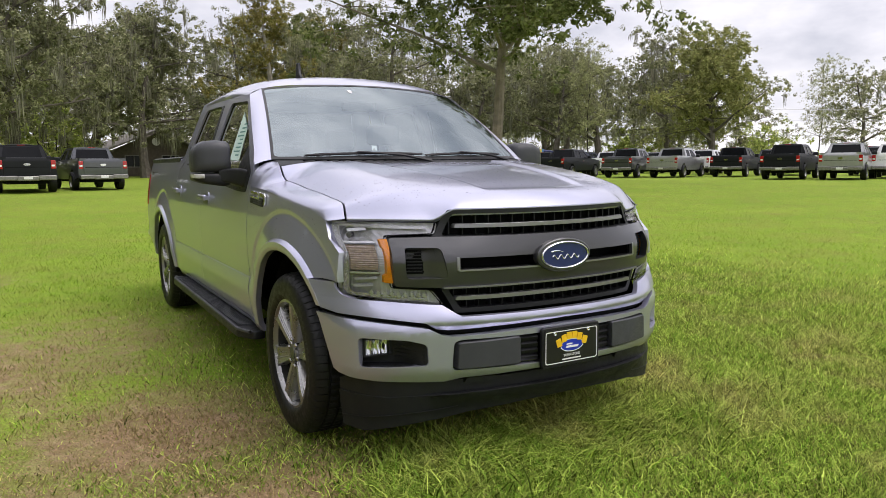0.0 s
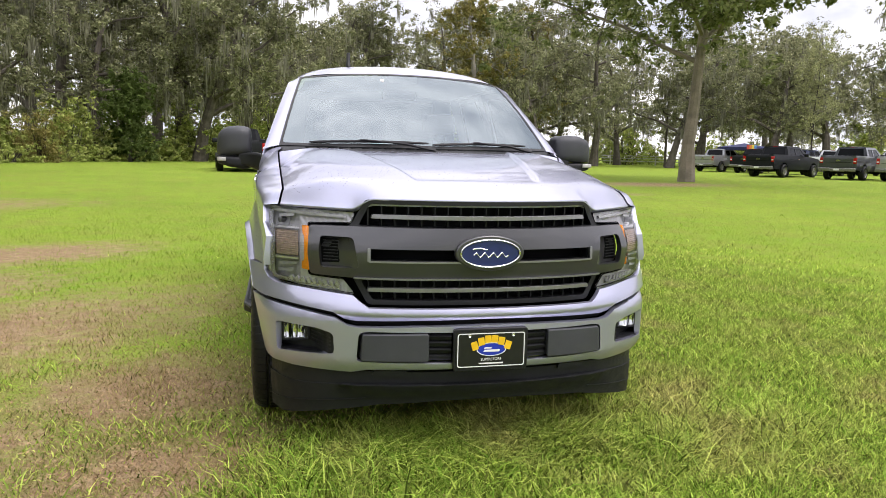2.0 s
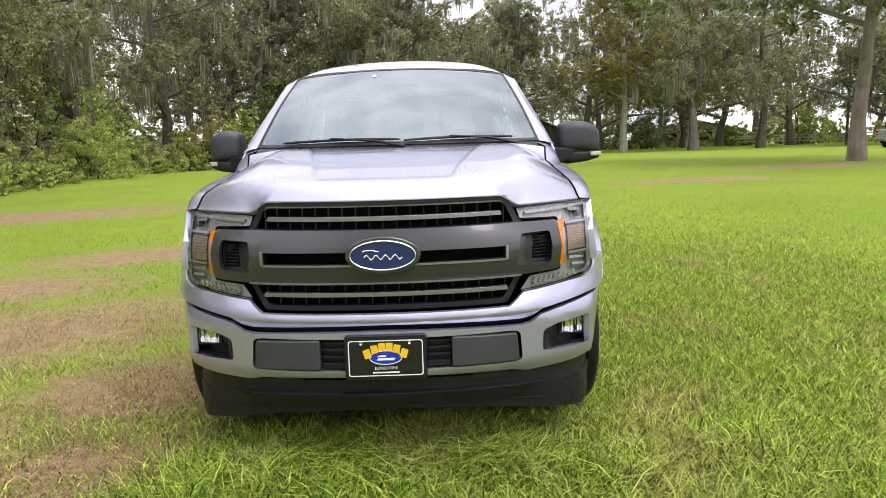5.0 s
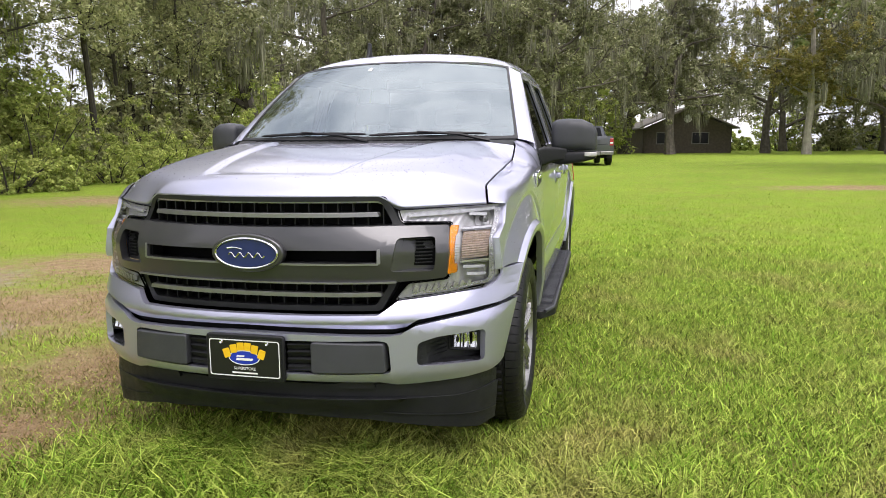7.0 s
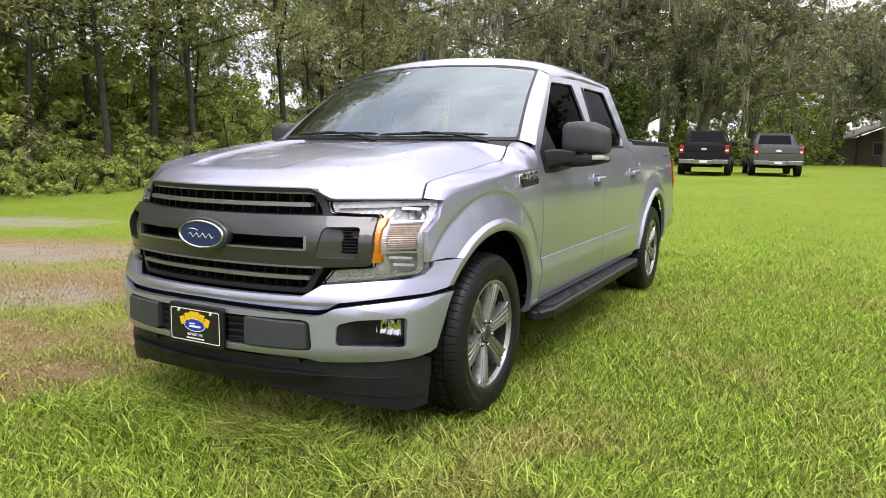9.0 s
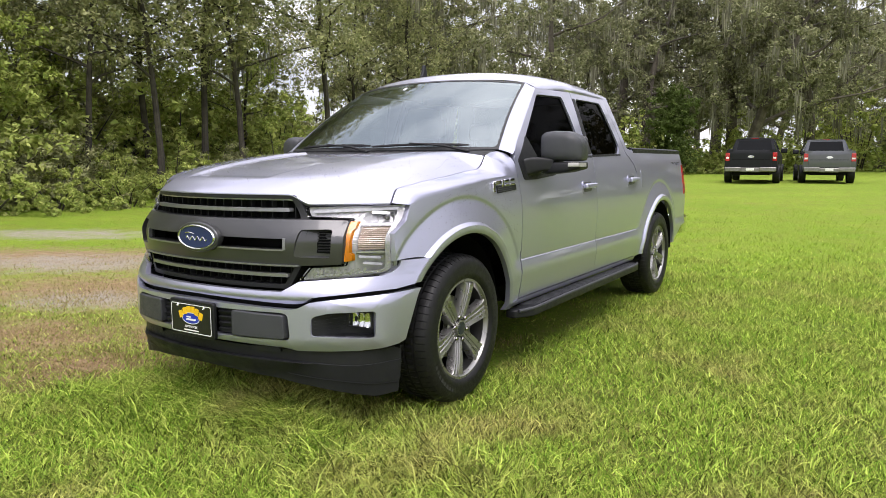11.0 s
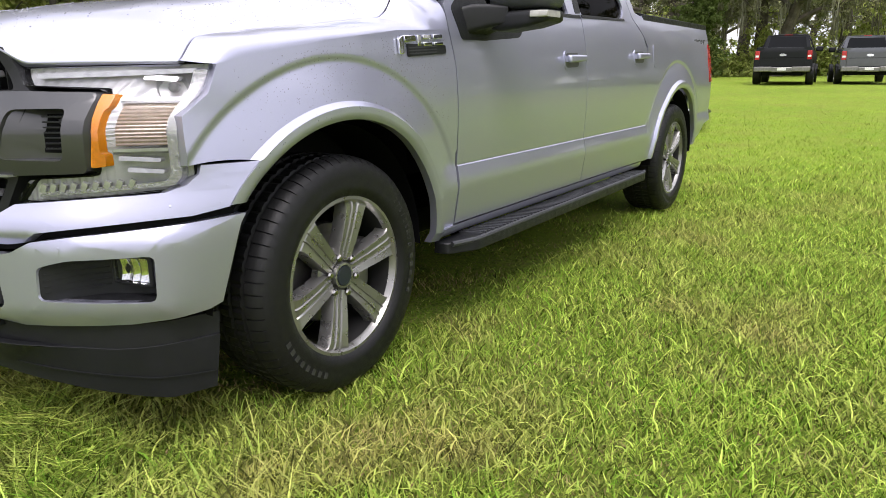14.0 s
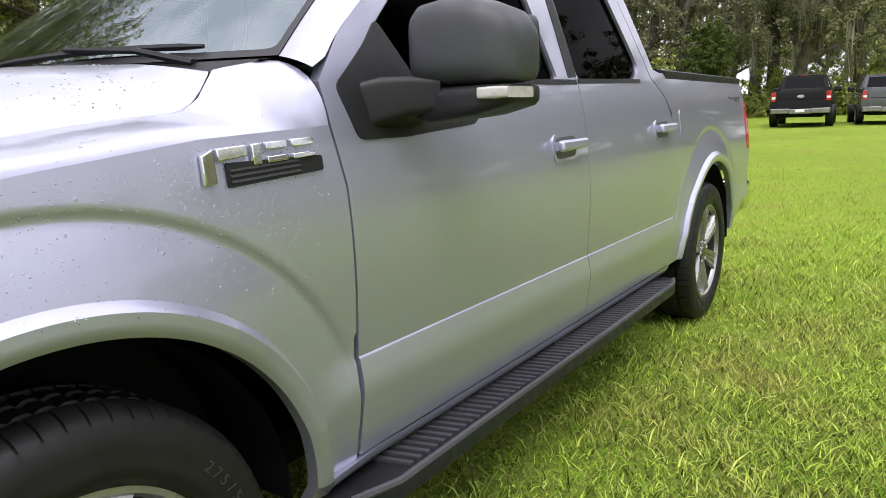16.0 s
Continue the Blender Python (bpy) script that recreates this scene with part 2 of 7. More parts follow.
SIGN_YELLOW = material("sign_yellow", (0.82, 0.50, 0.012), rough=0.4, noise_scale=30, vary=0.1)
SIGN_WHITE = material("sign_white", (0.80, 0.80, 0.79), rough=0.4, noise_scale=30, vary=0.05)
PLATE_BLACK = material("plate_black", (0.012, 0.012, 0.013), rough=0.3, noise_scale=30, vary=0.2)
PAPER = material("sticker_paper", (0.62, 0.78, 0.72), rough=0.6, noise_scale=20, vary=0.05)
INK = material("sticker_ink", (0.10, 0.28, 0.24), rough=0.6, noise_scale=20, vary=0.1)
CLOTH = material("seat_cloth", (0.035, 0.035, 0.038), rough=0.85, noise_scale=40, vary=0.3, bump=0.3, bump_scale=600)
BARK = material("grey_bark", (0.14, 0.120, 0.096), rough=0.9, noise_scale=3.0, vary=0.5, detail_scale=22, detail_vary=0.45, bump=0.8, bump_scale=30)
BARK_OAK = material("tan_oak_bark", (0.25, 0.21, 0.165), rough=0.9, noise_scale=2.0, vary=0.4, detail_scale=20, detail_vary=0.4, bump=0.8, bump_scale=30)
BARK_DARK = material("dark_bark", (0.075, 0.065, 0.052), rough=0.95, noise_scale=3.0, vary=0.5, detail_scale=22, detail_vary=0.45, bump=0.8, bump_scale=30)
BARK_PALE = material("pale_bark", (0.42, 0.38, 0.32), rough=0.85, noise_scale=2.0, vary=0.4, detail_scale=12, detail_vary=0.35, bump=0.5, bump_scale=25)
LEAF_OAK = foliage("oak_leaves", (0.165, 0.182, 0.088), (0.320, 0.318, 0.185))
# far leaves paler than the near oaks': distance haze put into the colour
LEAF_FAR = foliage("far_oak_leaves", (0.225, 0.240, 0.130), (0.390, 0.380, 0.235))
LEAF_FIELD = foliage("field_oak_leaves", (0.115, 0.145, 0.055), (0.240, 0.255, 0.110))
LEAF_WOOD = foliage("woodland_leaves", (0.235, 0.265, 0.118), (0.430, 0.422, 0.218))
LEAF_BRIGHT = foliage("bright_leaves", (0.270, 0.350, 0.085), (0.500, 0.530, 0.170))
LEAF_LIME = foliage("hickory_leaves", (0.190, 0.215, 0.075), (0.360, 0.350, 0.135))
LEAF_YELLOW = foliage("turning_leaves", (0.200, 0.205, 0.060), (0.330, 0.270, 0.100))
LEAF_DEEP = foliage("cedar_leaves", (0.085, 0.125, 0.034), (0.130, 0.170, 0.052))
MOSS = foliage("spanish_moss_strands", (0.195, 0.195, 0.138), (0.300, 0.290, 0.212), trans=0.3, vary=0.35)


# ---------------------------------------------------------------- mesh tools
def mesh_of(name, verts, faces, mat, smooth=True, sharp=38.0):
    me = bpy.data.meshes.new(name)
    me.from_pydata([tuple(v) for v in verts], [], faces)
    me.materials.append(mat)
    if smooth:
        me.shade_smooth()
        me.set_sharp_from_angle(angle=radians(sharp))
    me.update()
    return me


def polygons_mesh(name, corners, mat, folds=None):
    """A mesh of many loose pieces, from an array of each one's corners; folds: the faces of one piece, one flat face as a rule."""
    count, k = corners.shape[:2]
    folds = folds or [tuple(range(k))]
    me = bpy.data.meshes.new(name)
    me.vertices.add(count * k)
    me.vertices.foreach_set("co", corners.ravel())
    base = (np.arange(count) * k)[:, None]
    idx = np.concatenate([(base + np.array(f)).ravel() for f in folds])
    starts, at = [], 0
    for f in folds:
        starts.append(at + np.arange(count) * len(f))
        at += count * len(f)
    me.loops.add(len(idx))
    me.loops.foreach_set("vertex_index", idx.astype(np.int32))
    me.polygons.add(count * len(folds))
    me.polygons.foreach_set("loop_start", np.concatenate(starts).astype(np.int32))
    me.update(calc_edges=True)
    me.materials.append(mat)
    return me


def put(name, me, parent=None, label="", bevel=0.0):
    ob = new(name, me)
    ob.parent = parent
    if label:
        tagged(ob, label)
    if bevel:
        k = ob.modifiers.new("rounded", "BEVEL")
        k.width, k.segments, k.limit_method, k.angle_limit = bevel, 2, "ANGLE", radians(50)
    return ob


def part(name, bm, mat, parent, label="", bevel=0.0, smooth=True, sharp=38.0):
    """Links a bmesh as one mesh object under a thing or a part."""
    me = bpy.data.meshes.new(name)
    bm.to_mesh(me)
    bm.free()
    me.materials.append(mat)
    if smooth:
        me.shade_smooth()
        me.set_sharp_from_angle(angle=radians(sharp))
    return put(name, me, parent, label, bevel)


def rounded(points, rounds=2, closed=True, keep=0.25):
    """Corner cutting of a polygon."""
    p = [Vector(q) for q in points]
    for _ in range(rounds):
        q = []
        n = len(p)
        for i in range(n if closed else n - 1):
            a, b = p[i], p[(i + 1) % n]
            q += [a.lerp(b, keep), a.lerp(b, 1 - keep)]
        p = q if closed else [p[0], *q, p[-1]]
        keep = 0.25
    return [tuple(v) for v in p]


def corner_round(points, radius, steps=4):
    """A closed polygon with corners rounded by a true radius."""
    out, n = [], len(points)
    for i in range(n):
        a, b, c = Vector(points[i - 1]), Vector(points[i]), Vector(points[(i + 1) % n])
        r1, r2 = min(radius, (a - b).length * 0.45), min(radius, (c - b).length * 0.45)
        p, q = b + (a - b).normalized() * r1, b + (c - b).normalized() * r2
        for k in range(steps + 1):
            t = k / steps
            out.append(tuple((1 - t) ** 2 * p + 2 * t * (1 - t) * b + t * t * q))
    return out


def skin(outline, fn, step=0.05, holes=(), flange=None, extra=()):
    """A sheet over a flat outline with holes, cut into cells and laid on the surface fn(a, b); its rim turned in by flange."""
    bm = bmesh.new()
    loops = [outline, *holes]
    for loop in loops:
        vs = [bm.verts.new((a, b, 0)) for a, b in loop]
        for i, v in enumerate(vs):
            bm.edges.new((v, vs[(i + 1) % len(vs)]))
    bmesh.ops.triangle_fill(bm, edges=bm.edges[:], use_beauty=True, use_dissolve=False)
    lo = [min(p[k] for p in outline) for k in (0, 1)]
    hi = [max(p[k] for p in outline) for k in (0, 1)]
    st = step if isinstance(step, tuple) else (step, step)
    for k in (0, 1):
        cuts = max(1, int((hi[k] - lo[k]) / st[k]))
        for i in range(1, cuts):
            at = lo[k] + (hi[k] - lo[k]) * i / cuts
            co, no = ((at, 0, 0), (1, 0, 0)) if k == 0 else ((0, at, 0), (0, 1, 0))
            bmesh.ops.bisect_plane(bm, geom=bm.verts[:] + bm.edges[:] + bm.faces[:], plane_co=co, plane_no=no, dist=1e-5)
    for at in extra:
        bmesh.ops.bisect_plane(bm, geom=bm.verts[:] + bm.edges[:] + bm.faces[:], plane_co=(0, at, 0), plane_no=(0, 1, 0), dist=1e-5)
    bmesh.ops.remove_doubles(bm, verts=bm.verts[:], dist=1e-4)
    bmesh.ops.join_triangles(bm, faces=bm.faces[:], angle_face_threshold=3.1, angle_shape_threshold=3.1)
    for v in bm.verts:
        v.co = Vector(fn(v.co.x, v.co.y))
    if flange is not None:
        rim = [e for e in bm.edges if e.is_boundary]
        got = bmesh.ops.extrude_edge_only(bm, edges=rim)
        for v in (g for g in got["geom"] if isinstance(g, bmesh.types.BMVert)):
            v.co += Vector(flange(v.co) if callable(flange) else flange)
    bmesh.ops.recalc_face_normals(bm, faces=bm.faces[:])
    return bm


def box(bm, lo, hi, taper=None):
    """A block from corner to corner; taper moves the top face's corners in."""
    (x0, y0, z0), (x1, y1, z1) = lo, hi
    t = taper or (0, 0)
    vs = [bm.verts.new(p) for p in ((x0, y0, z0), (x1, y0, z0), (x1, y1, z0), (x0, y1, z0), (x0 + t[0], y0 + t[1], z1), (x1 - t[0], y0 + t[1], z1),
                                    (x1 - t[0], y1 - t[1], z1), (x0 + t[0], y1 - t[1], z1))]
    for f in ((0, 3, 2, 1), (4, 5, 6, 7), (0, 1, 5, 4), (1, 2, 6, 5), (2, 3, 7, 6), (3, 0, 4, 7)):
        bm.faces.new([vs[i] for i in f])
    return vs


def boxes(*pairs):
    bm = bmesh.new()
    for lo, hi in pairs:
        box(bm, lo, hi)
    return bm


def prism(outline, place, depth_a, depth_b):
    """An outline pushed through from one depth to another; place(a, b, depth) sets its points."""
    bm = bmesh.new()
    n = len(outline)
    f = [bm.verts.new(place(a, b, depth_a)) for a, b in outline]
    g = [bm.verts.new(place(a, b, depth_b)) for a, b in outline]
    bm.faces.new(f)
    bm.faces.new(g[::-1])
    for i in range(n):
        j = (i + 1) % n
        bm.faces.new((f[j], f[i], g[i], g[j]))
    bmesh.ops.recalc_face_normals(bm, faces=bm.faces[:])
    return bm


def lathe(profile, n, axis="x", centre=(0, 0, 0), mod=None):
    """A profile of (across, radius) turned round the x axis; mod(i, j, radius) may vary it."""
    verts, faces = [], []
    m = len(profile)
    for i in range(n):
        a = 2 * math.pi * i / n
        for j, (across, r) in enumerate(profile):
            rr = mod(i, j, r) if mod else r
            verts.append((centre[0] + across, centre[1] + rr * math.cos(a), centre[2] + rr * math.sin(a)))
    for i in range(n):
        k = (i + 1) % n
        for j in range(m - 1):
            faces.append((i * m + j, i * m + j + 1, k * m + j + 1, k * m + j))
    return verts, faces


def tube(points, radii, n=6, cap=True):
    """Verts and faces of a tapered tube through points."""
    verts, faces = [], []
    pts = [Vector(p) for p in points]
    for i, p in enumerate(pts):
        d = (pts[min(i + 1, len(pts) - 1)] - pts[max(i - 1, 0)]).normalized()
        a = d.cross((0, 0, 1) if abs(d.z) < 0.9 else (1, 0, 0)).normalized()
        b = d.cross(a)
        for k in range(n):
            t = 2 * math.pi * k / n
            verts.append(p + (a * math.cos(t) + b * math.sin(t)) * radii[i])
    for i in range(len(pts) - 1):
        for k in range(n):
            j = (k + 1) % n
            faces.append((i * n + k, i * n + j, (i + 1) * n + j, (i + 1) * n + k))
    if cap:
        faces.append(tuple(range(n))[::-1])
        faces.append(tuple((len(pts) - 1) * n + k for k in range(n)))
    return verts, faces


def tube_part(name, points, radii, mat, parent, n=8, label=""):
    v, f = tube(points, radii if isinstance(radii, (list, tuple)) else [radii] * len(points), n)
    return put(name, mesh_of(name, v, f, mat), parent, label)


def smooth(lo, hi, v):
    t = min(1.0, max(0.0, (v - lo) / (hi - lo)))
    return t * t * (3 - 2 * t)


def thing(name, label, category, group="", at=None):
    e = new(name)
    e.empty_display_size = 0.2
    if at is not None:
        e.matrix_world = at
    return tagged(e, label, category, group)


def lay_of_land(x, y):
    """The field rises a little towards the far trees."""
    return 0.36 * smooth(5, 33, math.hypot(max(x, 0.0), max(y, 0.0)))


# ---------------------------------------------------------------- the pickup: its surfaces
SIDE = rounded([(.38, .905), (.402, .932), (.425, .952), (.455, .960), (.49, .966), (.54, .973), (.59, .981), (.612, .983), (.640, .980), (.683, .971)], 3, closed=False) + \
    rounded([(.687, .9668), (.74, .9715), (.87, .979), (.97, .978), (1.04, .973), (1.13, .963), (1.20, .953), (1.26, .940), (1.305, .928), (1.34, .917),
             (1.56, .842), (1.80, .752), (1.92, .70)], 3, closed=False)
SIDE_Z, SIDE_X = [p[0] for p in SIDE], [p[1] for p in SIDE]
CREASE_LOW, CREASE_HIGH = (float(np.interp(z, SIDE_Z, SIDE_X)) for z in (0.58, 0.76))
AXLE_F, AXLE_R, HUB_Z = 0.0, 3.683, 0.395
CREASE = (.425, .44, .455, .47, .49, .51, .53, .56, .59, .605, .62, .64, .660, .683, .687, .71, 1.23, 1.26, 1.285, 1.31, 1.335)


def arch_bulge(y, z):
    """The wheel-arch lip and the wider blister round it."""
    out = 0.0
    for ay in (AXLE_F, AXLE_R):
        r = math.hypot(y - ay, z - HUB_Z)
        out += (-0.0085 * (1 - smooth(0.684, 0.708, r)) + 0.026 * min(1.0, max(0.0, (0.692 - r) / 0.129))) * smooth(0.55, 0.85, z) + 0.020 * (1 - smooth(0.555, 0.567, r)) - 0.012 * (1 - smooth(0.504, 0.530, r))
    return out


def side_x(y, z):
    x = float(np.interp(z, SIDE_Z, SIDE_X))
    if 0.58 < z < 0.76:                  # the door crease fades out before the wheel arches
        flat = float(np.interp(z, (0.58, 0.76), (CREASE_LOW, CREASE_HIGH)))
        x = flat + (x - flat) * smooth(0.50, 0.60, y) * (1 - smooth(2.98, 3.12, y) * (1 - smooth(4.2, 4.35, y)))
    if y < 0.15:
        x -= 0.26 * (0.15 - y) ** 2 * (0.40 + 0.22 * smooth(0.74, 0.98, z))
    if y > 2.98:
        x -= 0.006 + 0.012 * (y - 2.98) * smooth(0.7, 1.3, z)
    if z < 1.30:
        x += arch_bulge(y, z)
    return x


def on_side(s, out=0.0):
    return lambda y, z: (s * (side_x(y, z) + out), y, z)


def nose(x, z=0.8):
    """How the front of the vehicle falls back towards its corners: flatter below, rounder at the bonnet's edge."""
    low, top = 0.21 * x * x + 0.29 * x ** 4, 0.46 * x * x + 0.12 * x ** 4
    return low + (top - low) * smooth(0.90, 1.07, z)


def on_front(y0, lean=0.0, z0=0.9):
    return lambda x, z: (x, y0 + nose(x, z) + lean * (z - z0), z)


def on_ring(s, ay):
    """Angle (in hundreds of degrees) and radius round an axle, laid on the side."""
    def at(a, r):
        y, z = ay + r * math.cos(radians(a * 100)), HUB_Z + r * math.sin(radians(a * 100))
        return (s * side_x(y, z), y, z)
    return at


def ring_outline(points):
    """A ring's outline in angle and radius, with enough points along its long sides."""
    out = []
    for (a0, r0), (a1, r1) in zip(points, points[1:] + points[:1]):
        n = max(1, int(abs(a1 - a0) / 3))
        out += [((a0 + (a1 - a0) * k / n) / 100, r0 + (r1 - r0) * k / n) for k in range(n)]
    return out


def wrapped(y_of, start, end, end_of):
    """A front face that bends round the corner: past start it runs in a curve to the point end_of(z), reached at |x| = end."""
    def at(x, z):
        a = abs(x)
        if a <= start:
            return (x, y_of(a, z), z)
        p0, p2 = Vector((start, y_of(start, z))), Vector(end_of(z))
        d = .5 * (p2.x - p0.x)
        p1 = p0 + Vector((d, d * (y_of(start, z) - y_of(start - .01, z)) / .01))
        u = (a - start) / (end - start)
        p = (1 - u) ** 2 * p0 + 2 * u * (1 - u) * p1 + u * u * p2
        return (p.x if x > 0 else -p.x, p.y, z)
    return at


def mirrored(outline, s):
    return [(s * a, b) for a, b in outline]


def side_flange(s, depth=0.02):
    return (-s * depth, 0, 0)


def arc(ay, r, a0, a1, n=14, zc=HUB_Z):
    return [(ay + r * math.cos(radians(a0 + (a1 - a0) * i / n)), zc + r * math.sin(radians(a0 + (a1 - a0) * i / n))) for i in range(n + 1)]


bon = rounded([(0, 1.126), (.02, 1.150), (.06, 1.184), (.10, 1.203), (.16, 1.222), (.27, 1.249), (.38, 1.269), (.56, 1.297), (.72, 1.317), (.86, 1.331), (1, 1.338)], 2, closed=False)
BON_V, BON_Z = [p[0] for p in bon], [p[1] for p in bon]


def bonnet_at(u, v):
    """The bonnet: a high dome whose shoulders fall steeply to the fenders, with a shallow panel sunk between two creases."""
    x = u * float(np.interp(v, [0, .10, .60, .93, 1], [.846, .826, .830, .832, .838]))
    yf, yr = -0.878 + nose(x, 1.2) * 0.98, 0.355 + 0.075 * (x / 0.84) ** 2
    zc = float(np.interp(v, BON_V, BON_Z))
    edge = float(np.interp(v, [0, .085, .25, .58, .92, .96, 1], [.030, .050, .074, .096, .097, .076, .022]))
    z = zc - edge * max(0.0, (abs(u) - 0.72) / 0.28) ** 1.7 - 0.006 * u * u
    xc = 0.250 + 0.235 * v
    sunk = 0.013 * (1 - smooth(xc - 0.010, xc + 0.010, abs(x))) * smooth(0.085, 0.150, v)
    lamp_top = 1.079 + 0.012 * (abs(x) - 0.55)           # beside the grille the front edge drops to the headlights
    drop = max(0.0, z - lamp_top) * smooth(0.468 - 1.2 * v, 0.560 + v, abs(x)) * max(0.0, 1 - v / 0.11) ** 2
    return (x, yf + (yr - yf) * v, z - sunk - drop)


def build_pickup():
    truck = thing("pickup_truck", "silver crew-cab pickup truck with rain drops, parked on grass", "truck")

    # ---- fenders
    for s in (1, -1):
        outline = [(-0.428, 1.075), (-0.463, 1.00), (-0.541, 0.945), *arc(AXLE_F, 0.730, 138.3, 27.9, 42), (0.654, 0.75), (0.650, 1.07), (0.625, 1.20), (0.30, 1.185), (0.0, 1.150), (-0.25, 1.112)]
        fender = part("fender", skin(outline, on_side(s), 0.035, flange=side_flange(s, 0.03)), SILVER, truck, bevel=0.003)
        ring = [(5.0, .512), (142.3, .512), (145.6, .556), (130.4, .556), (142.1, .690), (138.3, .730), (27.9, .730), (20, .6865), (10, .6555), (4.0, .646)]
        part("wheel_arch", skin(ring_outline(ring), on_ring(s, AXLE_F), (.02, .008), flange=side_flange(s, 0.03)), SILVER, fender, bevel=0.004)
        part("fender_foot", skin([(0.512, 0.40), (0.55, 0.40), (0.648, 0.43), (0.6445, 0.4401), (0.5095, 0.4401)], on_side(s), 0.04, flange=side_flange(s, 0.03)), SILVER, fender)
        # the roll of the fender's top up to the bonnet's edge
        verts, faces, n, m = [], [], 60, 8
        for i in range(n + 1):
            q = i / n
            if q < .10:
                ly = 0.625 - 0.10 * q / .10
                e = Vector((.806, .600, 1.340)).lerp(Vector(bonnet_at(1, 1)) + Vector((.007, 0, .002)), q / .10)
            else:
                v = 1 - (q - .10) / .90
                e = Vector(bonnet_at(1, v)) + Vector((.007, 0, .001))
                ly = -0.428 + (0.525 + 0.428) * v
            lz = float(np.interp(ly, [-.428, -.25, 0, .30, .625], [1.075, 1.112, 1.150, 1.185, 1.200]))
            a = Vector((side_x(ly, lz), ly, lz))
            b = Vector((a.x - 0.004, (a.y + e.y) / 2, max(a.z, e.z - 0.010)))
            b = b.lerp((a + e) / 2 + Vector((.010, 0, .006)), .6 * smooth(0, .05, q) * (1 - smooth(.15, .40, q)))
            for j in range(m + 1):
                t = j / m
                p = (1 - t) ** 2 * a + 2 * t * (1 - t) * b + t * t * e
                verts.append((s * p.x, p.y, p.z))
            verts[-1] = (s * e.x, e.y, e.z)
        for i in range(n):
            for j in range(m):
                q = (i * (m + 1) + j, (i + 1) * (m + 1) + j, (i + 1) * (m + 1) + j + 1, i * (m + 1) + j + 1)
                faces.append(q if s > 0 else q[::-1])
        put("fender_top", mesh_of("fender_top", verts, faces, SILVER), fender)
        # inner arch
        v, f = lathe([(0.0, 0.50), (-0.30, 0.50)], 30, centre=(s * 0.90 if s > 0 else s * 0.60, AXLE_F, HUB_Z))
        keep = [q for q in f if all(v[i][2] > HUB_Z - 0.05 for i in q)]
        put("arch_liner", mesh_of("arch_liner", v, keep, DARK), fender)
        # side badge on the fender, a plain chrome shape over a dark strip
        place = lambda a, b, d: (s * (side_x(a, b) + d), a, b)
        strip = part("badge", prism(corner_round([(0.345, 1.098), (0.585, 1.112), (0.585, 1.142), (0.345, 1.142)], 0.006), place, 0.001, 0.006), BLACK_PLASTIC, fender, "black and chrome side badge")
        blocks = [[(0.292, 1.106), (0.318, 1.108), (0.318, 1.168), (0.292, 1.157)], [(0.326, 1.146), (0.392, 1.152), (0.392, 1.172), (0.326, 1.168)],
                  [(0.404, 1.134), (0.424, 1.135), (0.424, 1.174), (0.404, 1.172)], [(0.438, 1.136), (0.490, 1.138), (0.490, 1.150), (0.438, 1.148)], [(0.438, 1.160), (0.490, 1.162), (0.490, 1.176), (0.438, 1.174)],
                  [(0.504, 1.139), (0.562, 1.142), (0.562, 1.152), (0.504, 1.150)], [(0.504, 1.162), (0.562, 1.165), (0.562, 1.179), (0.504, 1.177)]]
        for blk in blocks:
            part("chrome_block", prism(blk, place, 0.002, 0.012), CHROME, strip, bevel=0.002)
        for k in range(3):
            z = 1.106 + 0.010 * k
            part("ridge", prism([(0.35, z), (0.52, z + 0.008), (0.52, z + 0.012), (0.35, z + 0.004)], place, 0.005, 0.009), GREY_PLASTIC, strip)

    # ---- bonnet
    nu, vs = 150, [0, .01, .02, .03, .045, .06, .08, .10, .13, .16] + [.16 + .84 * i / 34 for i in range(1, 35)]
    verts, faces = [], []
    for v in vs:
        for i in range(nu + 1):
            verts.append(bonnet_at(-1 + 2 * i / nu, v))
    for j in range(len(vs) - 1):
        for i in range(nu):
            a = j * (nu + 1) + i
            faces.append((a, a + 1, a + nu + 2, a + nu + 1))
    bm = bmesh.new()
    bv = [bm.verts.new(p) for p in verts]
    for f in faces:
        bm.faces.new([bv[i] for i in f])
    rim = [e for e in bm.edges if e.is_boundary]
    got = bmesh.ops.extrude_edge_only(bm, edges=rim)
    for q in (g for g in got["geom"] if isinstance(g, bmesh.types.BMVert)):
        q.co += Vector((-0.006 * (1 if q.co.x > 0 else -1), 0.012 if q.co.y < -0.3 else -0.004, -0.014 if q.co.z < 1.10 else -0.028))
    bmesh.ops.recalc_face_normals(bm, faces=bm.faces[:])
    bonnet = part("bonnet", bm, SILVER, truck, "wet silver bonnet with two creases", bevel=0.004)

    # ---- doors
    window_f = corner_round([(0.735, 1.195), (1.215, 1.205), (1.335, 1.298), (1.785, 1.310), (1.735, 1.560), (1.690, 1.738), (1.250, 1.722), (0.790, 1.370)], 0.030)
    window_r = corner_round([(1.945, 1.316), (2.560, 1.332), (2.640, 1.385), (2.490, 1.744), (1.950, 1.742)], 0.040)
    door_f = [(0.656, 0.452), (1.935, 0.452), (1.935, 1.28), (1.880, 1.785), (1.258, 1.766), (0.730, 1.400), (0.625, 1.290), (0.632, 1.200), (0.656, 1.07), (0.662, 0.70)]
